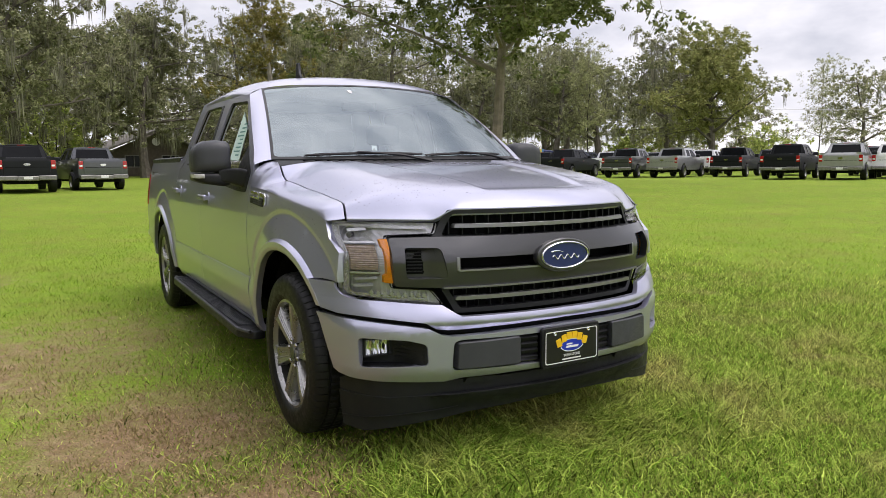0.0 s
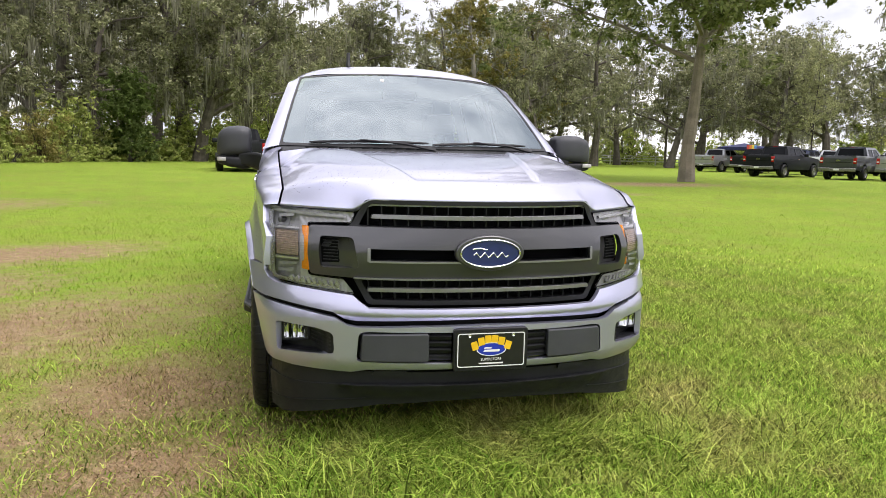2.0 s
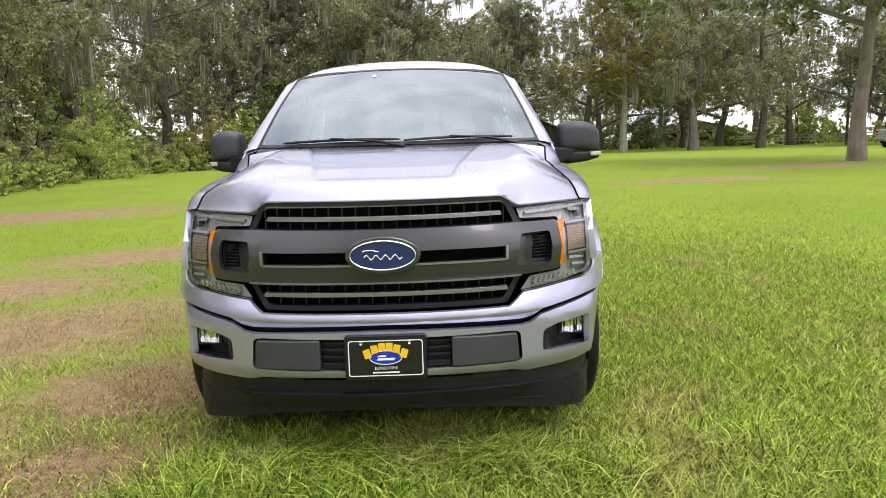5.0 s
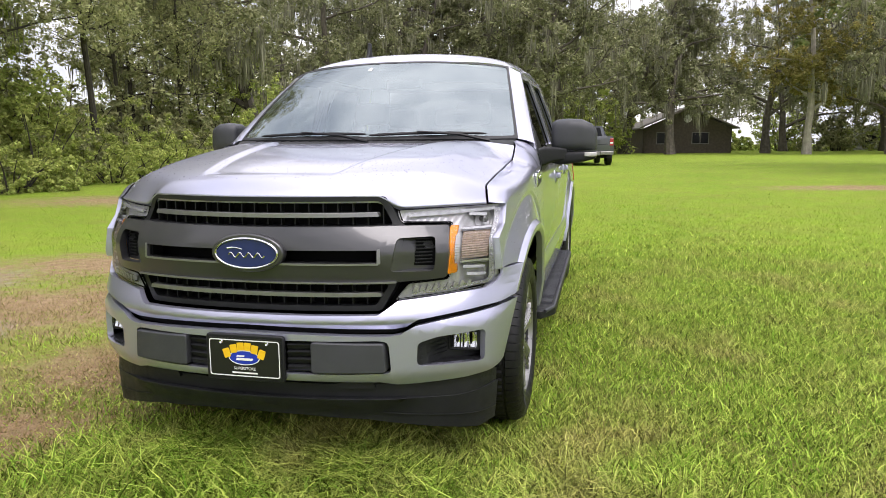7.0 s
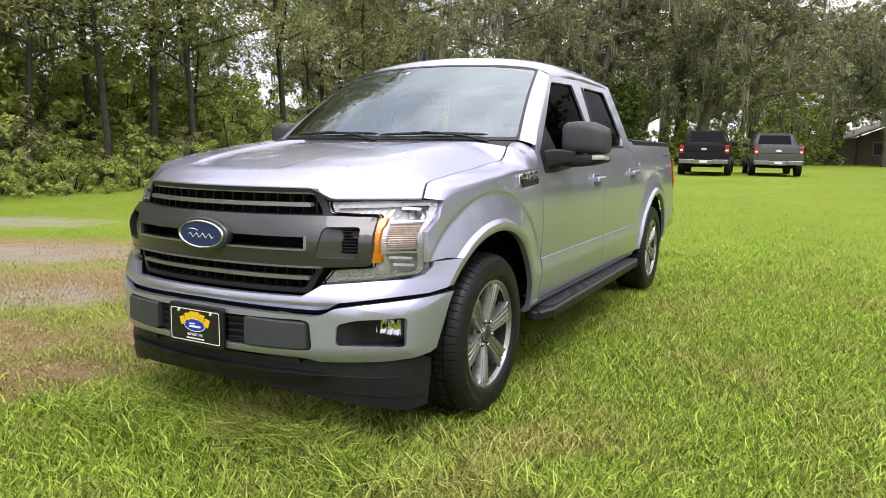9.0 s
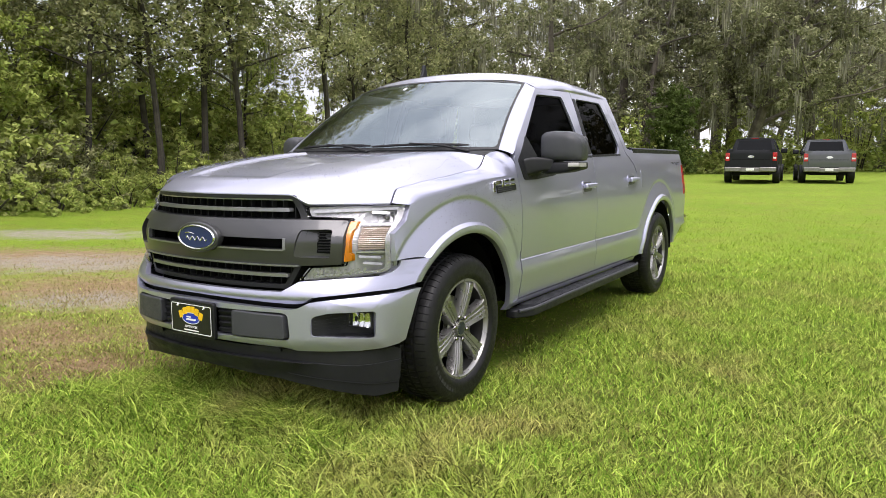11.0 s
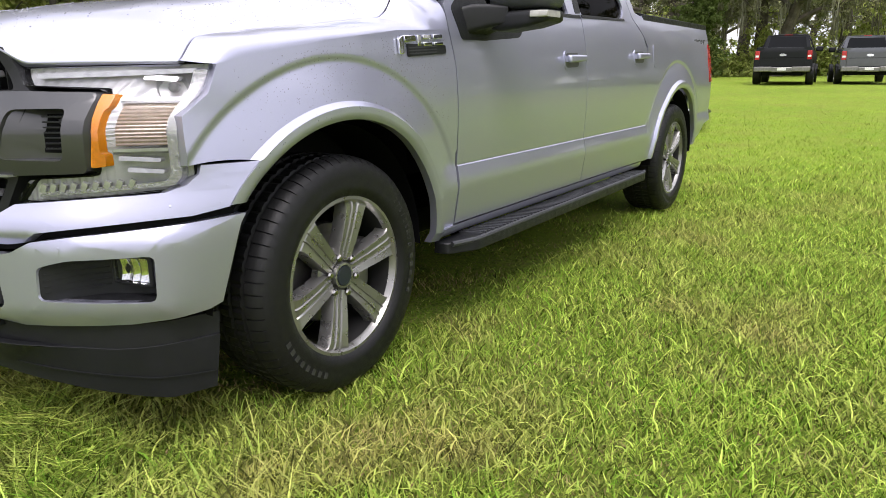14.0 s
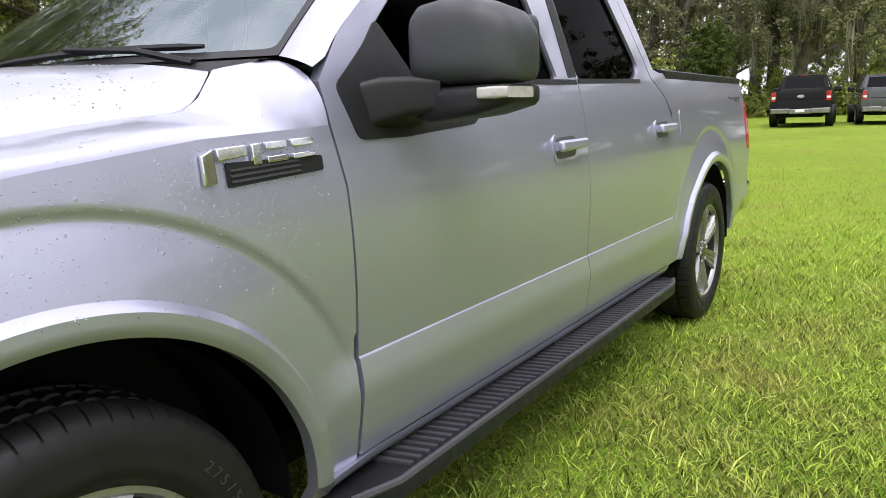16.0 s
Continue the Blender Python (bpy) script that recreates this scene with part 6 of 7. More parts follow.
def make_tree(name, label, seed, height, spread, bare, limbs, trunk_r, bark, leaf, leaves, leaf_size, blob, moss=0, moss_len=1.4, droop=0.0, twigs=4, clumps=4, pointed=False):
    rng = np.random.default_rng(seed)
    t = thing(name, label, "tree")
    v, f, ends = grow(rng, height, spread, bare, limbs, trunk_r, droop=droop, twigs=twigs)
    tagged(put("trunk", mesh_of("trunk", v, f, bark), t), kind="stuff")
    tagged(put("crown", leaf_cloud("crown", rng, ends, blob, leaves, leaf_size, leaf, clumps=clumps, pointed=pointed), t), kind="stuff")
    if moss:
        hangs = [e for e in ends if e[2] > height * .16]
        tufts = [(hangs[i][0] + rng.normal(0, .6), hangs[i][1] + rng.normal(0, .6), hangs[i][2] - rng.uniform(0, .5)) for i in rng.integers(0, len(hangs), moss)]
        put("spanish_moss", moss_strands("spanish_moss", rng, tufts, 20, moss_len, .034), t, "grey hanging moss")["kind"] = "stuff"
    return t


def make_bush(name, label, seed, height, width, leaf, leaves, leaf_size, category="bush", pointed=False):
    rng = np.random.default_rng(seed)
    t = thing(name, label, category)
    verts, faces, ends = [], [], []
    for k in range(12):
        a, r = rng.uniform(0, 2 * np.pi), width * rng.uniform(.1, .5)
        tip = Vector((math.cos(a) * r, math.sin(a) * r, height * rng.uniform(.40, .90)))
        v, f = tube([(tip.x * .25, tip.y * .25, -.05), tip * .55, tip], [.03, .02, .006], 4, cap=False)
        n = len(verts)
        verts += v
        faces += [tuple(i + n for i in q) for q in f]
        ends += [tuple(tip), tuple(tip * .65), (tip.x * 1.1, tip.y * 1.1, tip.z * .35), (tip.x * 1.2, tip.y * 1.2, tip.z * .10)]
    tagged(put("stem", mesh_of("stem", verts, faces, BARK_DARK), t), kind="stuff")
    put("crown", leaf_cloud("crown", rng, ends, height * .17, leaves, leaf_size, leaf, flat=.85, clumps=3, pointed=pointed), t)["kind"] = "stuff"
    return t


OAKS = [make_tree("live_oak", "spreading live oak hung with grey moss", 11 + k, h, sp, .20, 12, .45, BARK, LEAF_OAK, 17000, .135, .80, moss=120, moss_len=1.9, droop=.25, clumps=6)
        for k, (h, sp) in enumerate(((17, 8.5), (20, 9.5), (15, 7.5)))]
FAR_OAKS = [make_tree("live_oak", "distant live oak with dull green leaves, paled for haze", 14 + k, h, sp, .18, 10, .45, BARK, LEAF_FAR, 7200, .22, .95, moss=30, moss_len=2.3, droop=.2, clumps=7)
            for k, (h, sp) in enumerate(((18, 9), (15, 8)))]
WOODS = [make_tree("woodland_tree", "slender woodland tree with green leaves", 31 + k, h, sp, .26, 17, .115, BARK_DARK, LEAF_WOOD, 16000, .078, .62, moss=mo, moss_len=1.2, clumps=6)
         for k, (h, sp, mo) in enumerate(((15, 3.9, 0), (18, 4.4, 14), (13, 3.6, 0), (17, 4.0, 8)))]
FAR_WOODS = [make_tree("woodland_tree", "woodland tree deep in the wood", 36 + k, h, sp, .18, 13, .13, BARK_DARK, LEAF_WOOD, 6500, .17, .85) for k, (h, sp) in enumerate(((16, 4.2), (19, 4.6)))]
EDGE = [make_tree("young_tree", "young bright green tree at the wood's edge", 51 + k, h, sp, .10, 12, .10, BARK_DARK, LEAF_BRIGHT, 8000, .088, .46, pointed=True) for k, (h, sp) in enumerate(((7, 2.5), (9, 2.8)))]
SAPLINGS = [make_tree("young_tree", "young leafy tree deep in the wood", 55 + k, h, 2.7, .06, 12, .07, BARK_DARK, lf, 5000, .115, .55) for k, (h, lf) in enumerate(((7.0, LEAF_WOOD), (5.6, LEAF_BRIGHT)))]
SYCAMORE = make_tree("sweetgum", "tall pale-trunked tree with yellowing leaves", 61, 22, 4.2, .16, 15, .34, BARK_PALE, LEAF_YELLOW, 26000, .12, .62, clumps=7)
CEDAR = make_tree("cedar", "dense dark green cedar at the wood's edge", 71, 6.0, 1.7, .02, 16, .12, BARK_DARK, LEAF_DEEP, 12000, .11, .42)
BUSHES = [make_bush("shrub", "leafy green shrub at the wood's edge", 81 + k, h, w, lf, 3000, .12) for k, (h, w, lf) in enumerate(((2.0, 3.2, LEAF_BRIGHT), (2.8, 3.4, LEAF_WOOD), (1.3, 2.8, LEAF_BRIGHT), (3.4, 4.0, LEAF_BRIGHT)))]
BRUSH = [make_bush("shrub", "low leafy shrub at the wood's edge", 181 + k, h, w, lf, 9500, .052) for k, (h, w, lf) in enumerate(((1.3, 3.2, LEAF_BRIGHT), (1.9, 3.0, LEAF_WOOD), (.9, 3.0, LEAF_BRIGHT), (2.3, 2.6, LEAF_BRIGHT), (1.2, 2.8, LEAF_BRIGHT)))]
MOUND = make_bush("shrub", "broad mounded yellow-green shrub before the wood", 190, 2.7, 4.0, LEAF_BRIGHT, 20000, .048, pointed=True)
VINE_STUMP = make_bush("shrub", "narrow vine-covered yellowing stump", 191, 3.3, 1.6, LEAF_YELLOW, 7000, .066, pointed=True)
THICKET = [make_bush("thicket", "dim green thicket inside the wood", 281 + k, h, w, lf, 3600, .070) for k, (h, w, lf) in enumerate(((2.1, 3.0, LEAF_WOOD), (1.7, 3.2, LEAF_BRIGHT)))]


def stand(src, x, y, turn, size, first=set()):
    m = pose(x, y, lay_of_land(x, y), 0, 0, turn) @ Matrix.Scale(size, 4)
    if src.name not in first:
        first.add(src.name)
        src.matrix_world = m
        return src
    o = copy_thing(src, Matrix.Identity(4))
    o.matrix_world = m
    return o


trng = random.Random(4)


def stand_some(kinds, spots, lo=.85, hi=1.15):
    for k, (x, y) in enumerate(spots):
        stand(kinds[(k * 7 + int(abs(x * 3 + y))) % len(kinds)], x, y, trng.uniform(0, 360), trng.uniform(lo, hi))


# the big oak in the field, and trees beyond the parked rows
FIELD_OAK = make_tree("field_oak", "tall oak with a long bare trunk and spreading crown", 91, 17, 8.6, .34, 24, .30, BARK_OAK, LEAF_FIELD, 62000, .135, .80, moss=6, twigs=7, clumps=7, pointed=True)
stand(FIELD_OAK, 16.9, 24.4, 140, 1.0)
LIME = make_tree("hickory", "broad tree with light yellow-green leaves", 95, 15, 7.0, .18, 16, .40, BARK, LEAF_LIME, 34000, .15, .80, droop=.1, clumps=8)
stand(LIME, 58, 46, 30, 1.0)
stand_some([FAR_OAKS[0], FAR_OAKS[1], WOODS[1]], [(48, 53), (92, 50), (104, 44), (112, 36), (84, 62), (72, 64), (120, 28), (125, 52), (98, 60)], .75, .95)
# wood along the passenger's side: slender trunks, young trees between them, mounds of brush along its edge
for x, y, size in ((-16.8, 11.2, 1.0), (-17.4, 13.4, 1.1), (-17.8, 9.5, .95), (-19.3, 12.7, 1.1), (-16.4, 14.2, 1.0), (-16.9, 19.6, 1.15), (-18.8, 28, .9), (-20.2, 25, 1.0), (-22.5, 29.5, 1.1),
                   (-18.0, 3.0, 1.1), (-18.6, 6.2, .9), (-21.0, 16.5, 1.2)):
    stand(WOODS[int(abs(x * 7 + y * 3)) % 4], x, y, trng.uniform(0, 360), size)
for k, y in enumerate((3.5, 8.5, 13.5, 36, 41)):
    stand((WOODS + FAR_WOODS)[(k + 2) % 4 if k % 2 else 4], -24.5 - .6 * k + trng.uniform(-1.5, 1.5), y + trng.uniform(-2, 2), trng.uniform(0, 360), trng.uniform(.85, 1.2))
    if k % 4 == 1:
        stand(FAR_WOODS[k // 2 % 2], -32 - .5 * k + trng.uniform(-1.5, 1.5), y + trng.uniform(-2, 2), trng.uniform(0, 360), trng.uniform(.85, 1.1))
stand_some(EDGE, [(-17, 1.0), (-17.2, 6.4), (-19.4, 17), (-16.2, -2.5), (-19.5, 33), (-16.8, 3.4), (-18.4, -.6), (-17.2, -5), (-20.5, 9.4)], .8, 1.1)
stand_some(SAPLINGS, [(-23, 2), (-26, 5), (-23.5, 8), (-28, 9.5), (-25, 12), (-22.4, 14.6), (-28, 15), (-25.4, 18), (-30, 19), (-27.5, 23), (-22.6, 11), (-31, 4), (-30, 27), (-24.6, 32), (-27, 37), (-23, 22), (-33, 12)], .8, 1.05)
stand_some(WOODS, [(-17, -3), (-18, -8), (-21, -5), (-20, 1.0), (-22.5, 4.5)])
stand_some(FAR_WOODS, [(-25, -1), (-22, -12), (-26, -8), (-33, 6)])
edge_line = [(-14.9, -3), (-14.7, -1), (-14.6, 1), (-14.9, 3), (-15.2, 5), (-15.4, 7), (-15.4, 9), (-15.2, 11), (-14.6, 13), (-14.4, 15), (-14.6, 17.2), (-14.9, 19.6), (-15.2, 22), (-15.4, 24.6),
             (-17.0, 27.6), (-16.9, 33), (-15.6, 36), (-14.6, 38.6), (-12.8, 42.4), (-12.0, 45.5), (-11.2, 48.5)]
stand_some([BRUSH[0], BRUSH[2], BRUSH[4]], edge_line, .8, 1.15)
stand_some([BRUSH[1], BRUSH[3]], [(x - 1.9, y + .9) for x, y in edge_line[1:]], .85, 1.25)
stand(MOUND, -15.6, 29.6, 40, 1.0)
stand(VINE_STUMP, -13.4, 40.6, 0, 1.0)
stand_some(THICKET, [(-21.5 + (k % 3), -14 + 4.1 * k) for k in range(14)] + [(-29 + 2 * (k % 2), -16 + 5.0 * k) for k in range(12)] + [(-24, -18), (-20, -20), (-16, -22)], 1.8, 2.5)
stand_some(THICKET, [(-44 + 3 * (k % 2), -22 + 7.0 * k) for k in range(11)], 3.0, 3.8)
stand_some(BUSHES, [(-18.5, 43), (-16, 45), (-14, 48), (-12.5, 51), (-8.5, 52), (-6, 54), (-3, 55), (-25, 42), (-20, 47), (-15, 52), (-17.5, 38), (-19.5, 40.5), (-15.4, 42), (-21, 36), (-13.6, 46.5), (-10.4, 50.5), (-17.8, 17.6), (-18.6, 20)], .9, 1.3)
stand(CEDAR, -9.9, 46.4, 0, 1.0)
# mossy oaks across the back
stand(OAKS[2], -17.2, 32.6, 200, .95)
stand(OAKS[0], -12.4, 49.0, 80, .9)
stand(OAKS[1], -17.5, 44.0, 250, .85)
stand(OAKS[2], -6.2, 52.5, 20, 1.05)
stand_some(OAKS, [(-15, 51), (-8, 56), (-20, 60), (-3, 61), (-11, 66), (3, 72)], .95, 1.2)
stand(OAKS[0], 7.0, 66, 60, .95)
stand(OAKS[1], 16.6, 73, 10, .9)
stand(OAKS[2], 24.6, 63.5, 130, 1.05)
stand_some([OAKS[0], OAKS[2], OAKS[1]], [(33, 68), (41, 66), (30, 78), (50, 74), (47.5, 58.5), (56.5, 61), (64, 57)], .9, 1.1)
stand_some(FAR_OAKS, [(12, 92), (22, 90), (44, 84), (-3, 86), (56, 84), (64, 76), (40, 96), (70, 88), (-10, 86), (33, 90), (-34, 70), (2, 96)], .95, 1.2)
stand(SYCAMORE, 18.4, 65.0, 0, 1.0)
stand(SYCAMORE, 30.0, 80, 90, .9)
# undergrowth under the far trees
stand_some(BUSHES, [(-34 + 5.2 * k, 92 + 5 * ((k * 3) % 4)) for k in range(30)], 1.6, 2.4)
stand_some(BUSHES, [(-30, 48), (-26, 50), (-24, 62), (-14, 60), (-6, 62), (0, 72), (-12, 76), (-4, 80), (70, 70), (80, 58), (92, 44), (100, 36), (108, 26), (104, 40), (112, 32), (118, 22), (96, 48), (116, 40), (122, 34), (126, 16), (64, 64), (76, 52), (88, 40)], 1.5, 2.3)
# far woods closing the horizon, and unseen trees behind the way in, for reflections
stand_some([FAR_WOODS[1], FAR_OAKS[1], FAR_OAKS[0]], [(-50 + 13 * k, 104 + 6 * (k % 3)) for k in range(15)], 1.1, 1.35)
stand_some([FAR_OAKS[1], FAR_WOODS[1], FAR_OAKS[0]], [(-46, -26), (-48, -46), (-36, -66), (-20, -74), (-2, -80), (16, -78), (34, -76), (52, -60), (66, -38), (72, -8)], .6, .8)


# ---------------------------------------------------------------- parked pickups
def parked_pickup(paint, group):
    """A crew-cab pickup seen from behind at some distance: rear at the origin's +y end, nose towards +y."""
    t = thing("parked_pickup", LABELS[paint.name], "truck", group)
    side = [(0, .58), (.55, .52), *[(1.22 + .50 * math.cos(a), .42 + .50 * math.sin(a)) for a in np.linspace(math.pi * .95, math.pi * .05, 9)], (1.85, .48), (4.35, .48),
            *[(4.90 + .50 * math.cos(a), .42 + .50 * math.sin(a)) for a in np.linspace(math.pi * .95, math.pi * .05, 9)], (5.45, .55), (5.80, .60), (5.84, 1.05), (5.62, 1.14), (4.30, 1.30), (1.75, 1.32), (1.72, 1.38), (0, 1.38)]
    for s in (1, -1):
        bm = skin(side, lambda y, z: (s * (float(np.interp(z, SIDE_Z, SIDE_X)) + .015 - .25 * max(0, y - 5.3) ** 2), y, z), (.4, .25), flange=(-s * .25, 0, 0))
        part("body_side", bm, paint, t)
    part("bonnet", skin([(-.86, 4.35), (.86, 4.35), (.80, 5.75), (-.80, 5.75)], lambda x, y: (x, y, 1.30 - .1 * max(0, y - 4.6) ** 2 - .05 * x * x), .25, flange=(0, 0, -.3)), paint, t)
    part("nose_panel", boxes(((-.86, 5.70, .45), (.86, 5.84, 1.10))), BLACK_PLASTIC, t, bevel=.03)
    gate = part("tailgate", skin([(-.78, .68), (.78, .68), (.78, 1.37), (-.78, 1.37)], lambda x, z: (x, -.012 + .03 * smooth(1.25, 1.37, z), z), (.2, .06), flange=(0, .06, 0)), paint, t, bevel=.01)
    # no cut in the gate: a dark bar stands for the groove's shade
    part("gate_groove", boxes(((-.72, -.016, .985), (.72, -.008, 1.005))), DARK, gate)
    part("gate_emblem", prism([(.12 * math.cos(a), .05 * math.sin(a)) for a in np.linspace(0, 2 * math.pi, 16, endpoint=False)], lambda a, b, d: (a, d, 1.10 + b), -.012, -.02), CHROME, gate)
    for s in (1, -1):
        lamp = part("tail_light", boxes(((min(s * .80, s * .965), -.02, .93), (max(s * .80, s * .965), .10, 1.26))), RED_LENS, t, "red tail light", bevel=.012)
        part("reverse_lens", boxes(((min(s * .82, s * .94), -.026, 1.02), (max(s * .82, s * .94), -.019, 1.09))), SIGN_WHITE, lamp)
    part("rear_bumper", boxes(((-.96, -.20, .50), (-.35, .02, .68)), ((.35, -.20, .50), (.96, .02, .68)), ((-.36, -.17, .48), (.36, .02, .66))), STEEL, t, "bright steel rear bumper", bevel=.025)
    part("plate_bar", boxes(((-.15, -.19, .54), (.15, -.175, .64))), SIGN_WHITE, t)
    part("bed_floor", boxes(((-.80, .05, .85), (.80, 1.70, .88)), ((-.80, 1.68, .88), (.80, 1.72, 1.34))), DARK, t)
    part("underbody", boxes(((-.70, .1, .36), (.70, 5.5, .60))), DARK, t)
    # cab
    cab = [(1.74, 1.30), (1.90, 1.84), (2.3, 1.93), (3.1, 1.93), (3.45, 1.86), (4.30, 1.30)]
    for s in (1, -1):
        hole1, hole2 = [(2.05, 1.36), (2.72, 1.35), (2.72, 1.76), (2.12, 1.76)], [(2.84, 1.34), (3.85, 1.32), (3.42, 1.74), (2.84, 1.76)]
        on = lambda y, z: (s * float(np.interp(z, SIDE_Z, SIDE_X)), y, z)
        sidep = part("cab_side", skin([(p[0], min(p[1], 1.88)) for p in cab], on, (.3, .15), holes=[hole1, hole2], flange=(-s * .03, 0, 0)), paint, t)
        for h in (hole1, hole2):
            part("pane", skin(h, lambda y, z: (s * (float(np.interp(z, SIDE_Z, SIDE_X)) - .015), y, z), .4), FAR_GLASS, sidep)
        part("door_mirror", boxes(((min(s * .96, s * 1.22), 3.60, 1.28), (max(s * .96, s * 1.22), 3.72, 1.48))), BLACK_PLASTIC, t, bevel=.04)
        for y in (2.0, 2.9):
            part("door_handle", boxes(((min(s * .95, s * .985), y, 1.10), (max(s * .95, s * .985), y + .2, 1.13))), CHROME, t)
    part("roof", skin([(-.72, 1.90), (.72, 1.90), (.72, 3.42), (-.72, 3.42)], lambda x, y: (x, y, 1.945 - .08 * (x / .72) ** 2 - .06 * ((y - 2.6) / .8) ** 2), .18, flange=(0, 0, -.04)), paint, t)
    part("rear_window", skin([(-.70, 1.38), (.70, 1.38), (.62, 1.80), (-.62, 1.80)], lambda x, z: (x, 1.755 + .27 * (z - 1.34), z), .3, flange=(0, .03, 0)), FAR_GLASS, t, "dark rear window")
    part("cab_back", skin([(-.86, 1.05), (.86, 1.05), (.86, 1.34), (.70, 1.88), (-.70, 1.88), (-.86, 1.34)], lambda x, z: (x, 1.775 + .27 * max(0, z - 1.34), z), .3), paint, t)
    part("windscreen", skin([(-.72, 0), (.72, 0), (.66, 1), (-.66, 1)], lambda x, u: (x, 4.25 - .82 * u, 1.31 + .55 * u), .3), FAR_GLASS, t)
    part("brake_lamp", boxes(((-.14, 1.885, 1.868), (.14, 1.905, 1.89))), RED_LENS, t)
    for x in (-.93, .93):
        for y in (1.22, 4.90):
            wh = thing_part("wheel", t)
            v, f = lathe([(-.14, .25), (-.14, .36), (-.11, .395), (.11, .395), (.14, .36), (.14, .25)], 28)
            put("tyre", mesh_of("tyre", v, f, RUBBER), wh)
            v, f = lathe([(.13, .255), (.09, .24), (.10, .06), (.12, 0)], 24)
            put("rim", mesh_of("rim", v, f, RIM), wh)
            wh.matrix_local = pose(x, y, .40, 0, 0, 0 if x > 0 else 180)
    return t


FAR_GLASS = material("dark_window", (0.008, 0.009, 0.010), rough=0.15, spec=0.15, noise_scale=3, vary=0.2)
PAINTS = {"black": material("black_car_paint", (0.010, 0.011, 0.013), rough=0.4, coat=.08, spec=.2, noise_scale=5, vary=.2),
          "grey": material("grey_car_paint", (0.075, 0.080, 0.088), rough=0.3, metal=.6, coat=1, noise_scale=5, vary=.1),
          "white": material("white_car_paint", (0.74, 0.74, 0.74), rough=0.3, coat=1, noise_scale=5, vary=.05),
          "silver": material("silver_car_paint", (0.45, 0.45, 0.46), rough=0.3, metal=.7, coat=1, noise_scale=5, vary=.1),
          "blue": material("navy_car_paint", (0.012, 0.020, 0.060), rough=0.25, metal=.3, coat=1, noise_scale=5, vary=.1)}
LABELS = {p.name: f"{k} crew-cab pickup parked on the grass" for k, p in PAINTS.items()}
made_pickups = {}


def park(colour, x, y, heading, size=1.0):
    """heading: degrees clockwise from +y that the nose points."""
    m = pose(x, y, lay_of_land(x, y) - .01, 0, 0, -heading) @ Matrix.Scale(size, 4)
    if colour not in made_pickups:
        made_pickups[colour] = parked_pickup(PAINTS[colour], "parked pickups")
        made_pickups[colour].matrix_world = m
    else:
        copy_thing(made_pickups[colour], Matrix.Identity(4)).matrix_world = m


park("black", -2.12, 28.6, -5, 1.02)
park("grey", .66, 30.0, -9, .98)
for c, x, y in (("silver", 33.5, 48.5), ("black", 34.5, 44.8), ("blue", 36.2, 42.2), ("white", 38.0, 40.5), ("grey", 30.2, 30.4), ("silver", 32.3, 28.6), ("white", 40.5, 33.0), ("black", 36.3, 27.0), ("black", 32.2, 20.4), ("white", 42.0, 26.6),
                ("silver", 32.8, 17.5), ("white", 37.2, 17.3), ("grey", 44, 22.5), ("black", 27.6, 33.8), ("silver", 29.6, 36.0), ("grey", 46, 31), ("white", 46.5, 37), ("silver", 45, 42), ("black", 43, 15.0), ("grey", 44, 48), ("white", 40, 52)):
    park(c, x, y, 64 + trng.uniform(-3, 3))


# ---------------------------------------------------------------- the house, sheds, fence and lines at the back
WALLS = material("brown_siding", (0.115, 0.092, 0.074), rough=.8, noise_scale=4, vary=.3, detail_scale=30, detail_vary=.2, bump=.3, bump_scale=60)
SHINGLE = material("grey_shingles", (0.27, 0.25, 0.225), rough=.9, noise_scale=6, vary=.35, detail_scale=40, detail_vary=.3, bump=.5, bump_scale=50)
FRAME_GREY = material("grey_frame_paint", (0.22, 0.21, 0.20), rough=.6, noise_scale=5, vary=.12)
WHITE_TRIM = material("white_trim", (0.70, 0.69, 0.66), rough=.6, noise_scale=5, vary=.12)


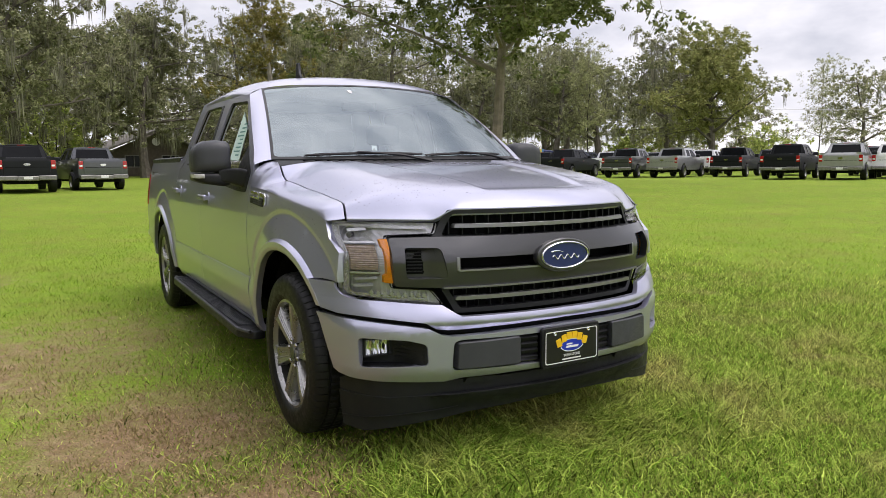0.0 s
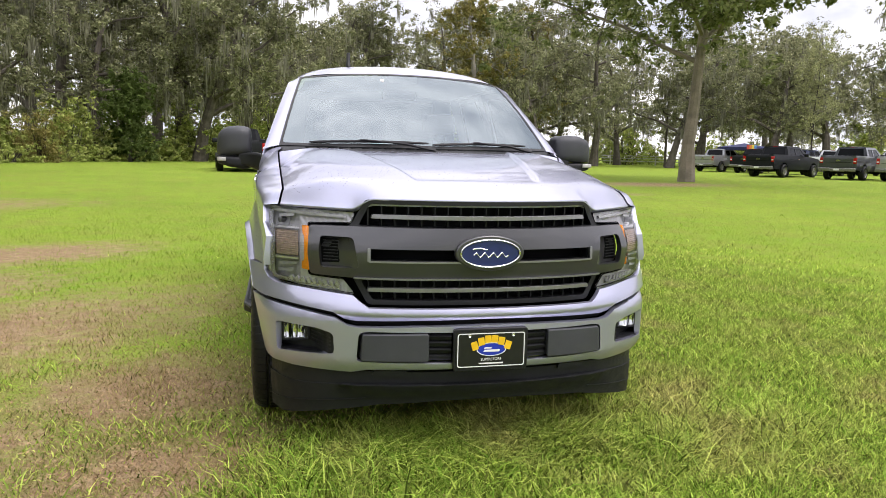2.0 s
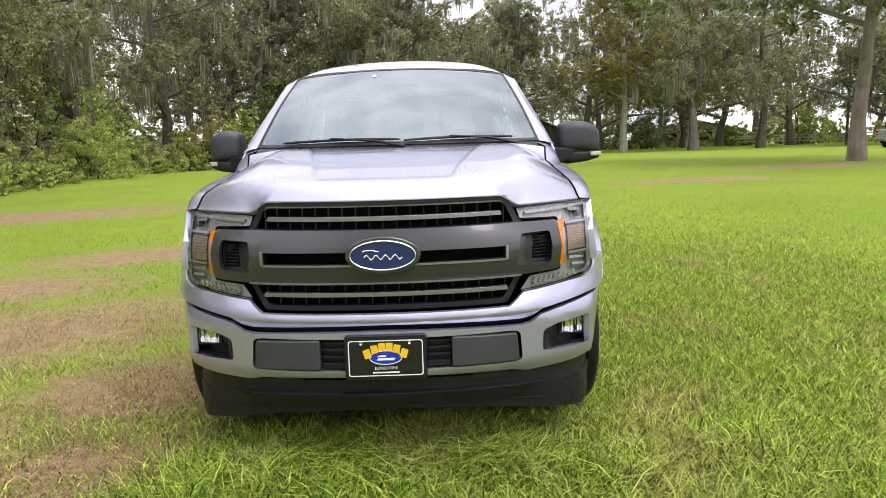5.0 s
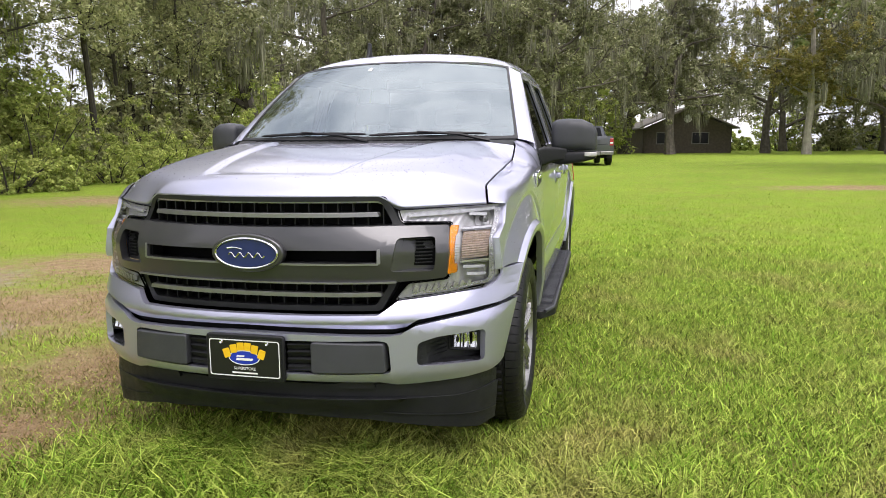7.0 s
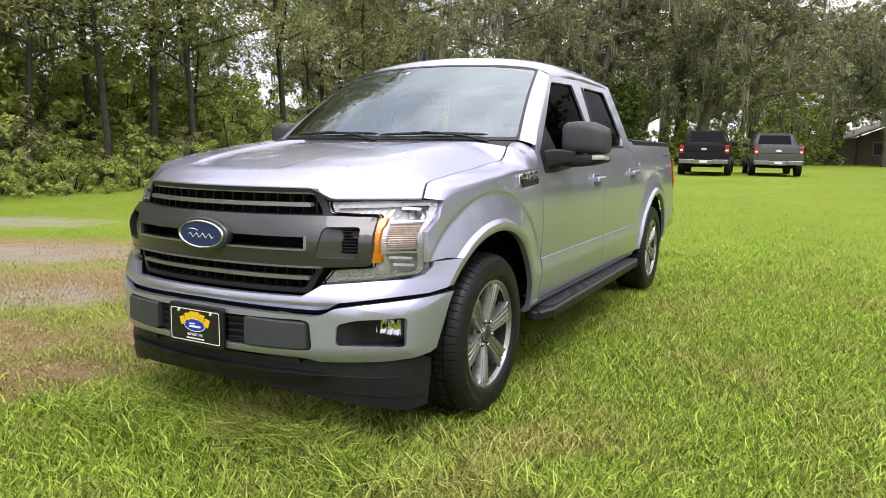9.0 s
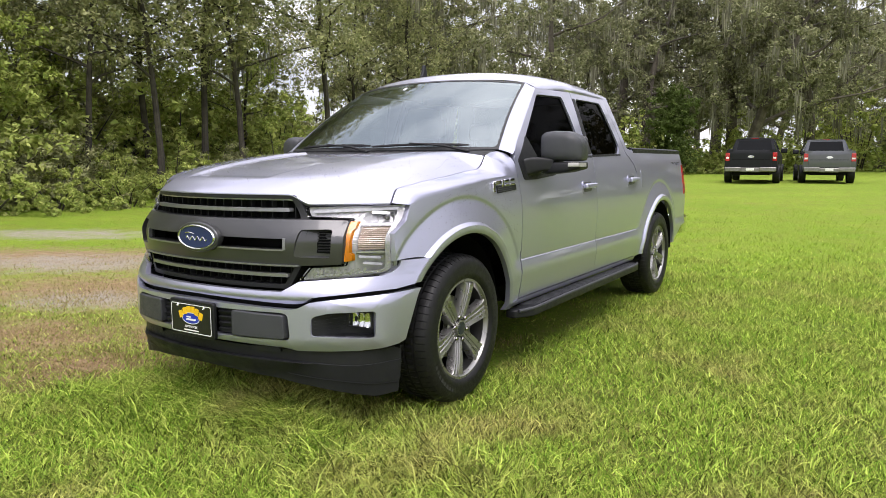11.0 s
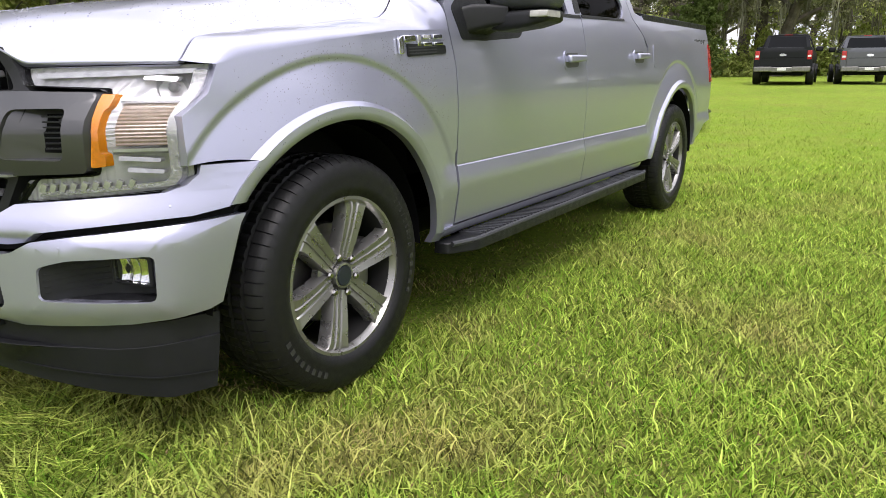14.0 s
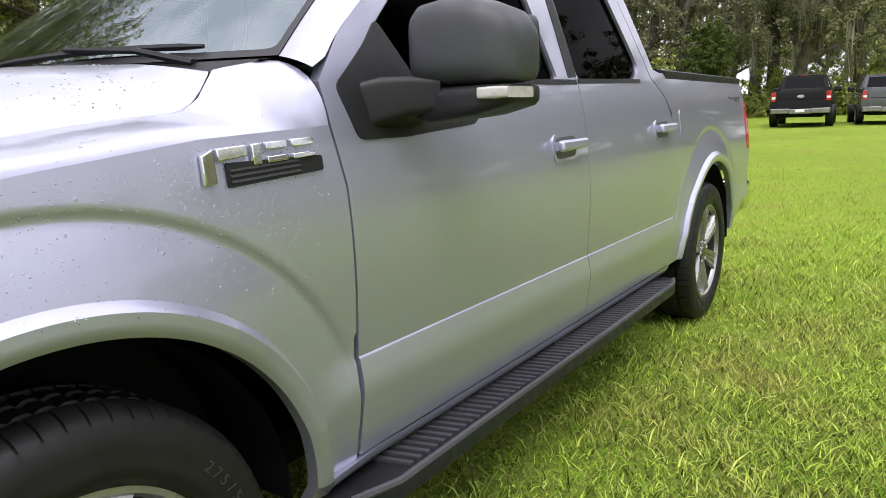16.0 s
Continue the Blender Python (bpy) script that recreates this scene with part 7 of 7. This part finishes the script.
def gabled_house(x, y, turn, w, d, eave, ridge, wall_mat, label):
    """A low house with its gable to the front: walls with openings, roof with eaves, vent, windows."""
    h = thing("house", label, "house", at=pose(x, y, lay_of_land(x, y), 0, 0, turn))
    wins = [[(-w * .34, 1.0), (-w * .16, 1.0), (-w * .16, 2.1), (-w * .34, 2.1)], [(w * .06, 1.0), (w * .24, 1.0), (w * .24, 2.1), (w * .06, 2.1)]]
    front = skin([(-w / 2, -.2), (w / 2, -.2), (w / 2, eave), (0, ridge), (-w / 2, eave)], lambda a, b: (a, 0, b), 1.0, holes=wins, flange=(0, .15, 0))
    part("wall", front, wall_mat, h)
    part("wall", boxes(((-w / 2, .0, -.2), (-w / 2 + .15, d, eave)), ((w / 2 - .15, .0, -.2), (w / 2, d, eave)), ((-w / 2, d - .15, -.2), (w / 2, d, eave))), wall_mat, h)
    for s in (1, -1):
        bm = bmesh.new()
        n = [(0, -.6, ridge + .12), (s * (w / 2 + .6), -.6, eave - .10), (s * (w / 2 + .6), d + .6, eave - .10), (0, d + .6, ridge + .12)]
        a = [bm.verts.new(p) for p in n] + [bm.verts.new((p[0], p[1], p[2] + .14)) for p in n]
        for q in ((0, 1, 2, 3), (4, 5, 6, 7), (0, 1, 5, 4), (1, 2, 6, 5), (2, 3, 7, 6), (3, 0, 4, 7)):
            bm.faces.new([a[i] for i in q])
        bmesh.ops.recalc_face_normals(bm, faces=bm.faces[:])
        part("roof", bm, SHINGLE, h)
    v, f = lathe([(0, .0), (0, .42), (-.06, .42), (-.06, .36)], 24)
    o = put("gable_vent", mesh_of("gable_vent", v, f, WHITE_TRIM), h)
    o.matrix_local = pose(0, -.06, ridge - 1.0, 0, 0, -90)
    for win in wins:
        (a0, b0), (a1, b1) = win[0], win[2]
        fr = part("window", boxes(((a0 - .08, -.04, b0 - .08), (a1 + .08, .05, b0)), ((a0 - .08, -.04, b1), (a1 + .08, .05, b1 + .08)), ((a0 - .08, -.04, b0), (a0, .05, b1)), ((a1, -.04, b0), (a1 + .08, .05, b1)),
                                  (((a0 + a1) / 2 - .03, -.02, b0), ((a0 + a1) / 2 + .03, .04, b1))), FRAME_GREY, h)
        part("pane", boxes(((a0, .03, b0), (a1, .045, b1))), FAR_GLASS, fr)
    return h


gabled_house(9.6, 77, 8, 9.2, 12, 2.6, 4.6, WALLS, "low brown house with a shingled gable roof")
gabled_house(39, 104, -10, 12, 9, 2.5, 3.8, WHITE_TRIM, "low white outbuilding under the trees")


def rail_fence(pts, label):
    f = thing("fence", label, "fence")
    post = mesh_of("post", *box_data((-.07, -.07, -.2), (.07, .07, 1.35)), WHITE_TRIM, smooth=False)
    for a, b in zip(pts, pts[1:]):
        a, b = Vector((*a, lay_of_land(*a))), Vector((*b, lay_of_land(*b)))
        n = max(1, round((b - a).length / 3))
        for k in range(n + 1):
            o = put("post", post, f)
            o.matrix_world = Matrix.Translation(a.lerp(b, k / n))
        for z in (.45, .85, 1.2):
            part("rail", prism([(0, z), (1, z), (1, z + .14), (0, z + .14)], lambda u, zz, d: (a.x + (b.x - a.x) * u, a.y + (b.y - a.y) * u + d, a.z + (b.z - a.z) * u + zz), -.02, .02), WHITE_TRIM, f)


rail_fence([(42, 96), (52, 88), (62, 80)], "white board fence along the far side of the field")


def power_line(a, b, label, lines):
    t = thing("power_line", label, "power line")
    for p in (a, b):
        tube_part("pole", [(p[0], p[1], -.3), (p[0], p[1], 9.5)], [.16, .11], BARK, t, 8)
    for z, side in lines:
        pts = [(a[0] + (b[0] - a[0]) * k / 12, a[1] + (b[1] - a[1]) * k / 12 + side, z - .9 * 4 * (k / 12) * (1 - k / 12)) for k in range(13)]
        tube_part("wire", pts, .022, WIRE, t, 4)


WIRE = material("bare_wire", (0.42, 0.42, 0.42), rough=.5, metal=.4, noise_scale=5, vary=.1)
power_line((44, 72), (130, 26), "overhead wires on wooden poles beyond the parked rows", [(7.2, 0), (8.6, .4), (5.4, -.3)])


def pop_up_tent(x, y, turn):
    """A low square canopy on four legs: dark blue roof, a valance all round, rainbow flaps along one corner."""
    t = thing("pop_up_tent", "dark blue pop-up canopy tent with rainbow flaps", "tent", at=pose(x, y, lay_of_land(x, y), 0, 0, turn))
    w, eave, peak = 1.5, 2.05, 2.34
    corners = [(-w, -w), (w, -w), (w, w), (-w, w)]
    for k in range(4):
        (ax, ay), (bx, by) = corners[k], corners[(k + 1) % 4]
        v = [(ax, ay, eave), (bx, by, eave), (bx * .15, by * .15, peak), (ax * .15, ay * .15, peak), (ax, ay, eave - .24), (bx, by, eave - .24)]
        put("roof_panel", mesh_of("roof_panel", v, [(0, 1, 2, 3), (4, 5, 1, 0)], TENT_BLUE, smooth=False), t)
    put("roof_cap", mesh_of("roof_cap", [(a * .16, b * .16, peak - .01) for a, b in corners] + [(0, 0, peak + .06)], [(0, 1, 4), (1, 2, 4), (2, 3, 4), (3, 0, 4)], TENT_BLUE, smooth=False), t)
    for k, mat in enumerate((TENT_RED, TENT_ORANGE, TENT_YELLOW, TENT_SKY)):
        part("flap", boxes(((-w - .45 + .33 * k, -w - .04, eave - .22), (-w - .14 + .33 * k, -w - .02, eave + .18))), mat, t)
    for a, b in corners:
        tube_part("leg", [(a * .97, b * .97, 0), (a * .97, b * .97, eave)], .03, STEEL, t, 6)


TENT_BLUE, TENT_YELLOW, TENT_RED, TENT_ORANGE, TENT_SKY = (material(n, c, rough=.7, noise_scale=3, vary=.15) for n, c in (
    ("blue_tent_cloth", (.012, .018, .075)), ("yellow_tent_cloth", (.60, .48, .04)), ("red_tent_cloth", (.50, .05, .03)), ("orange_tent_cloth", (.55, .18, .02)), ("light_blue_tent_cloth", (.06, .22, .45))))
pop_up_tent(37.4, 48.6, 20)
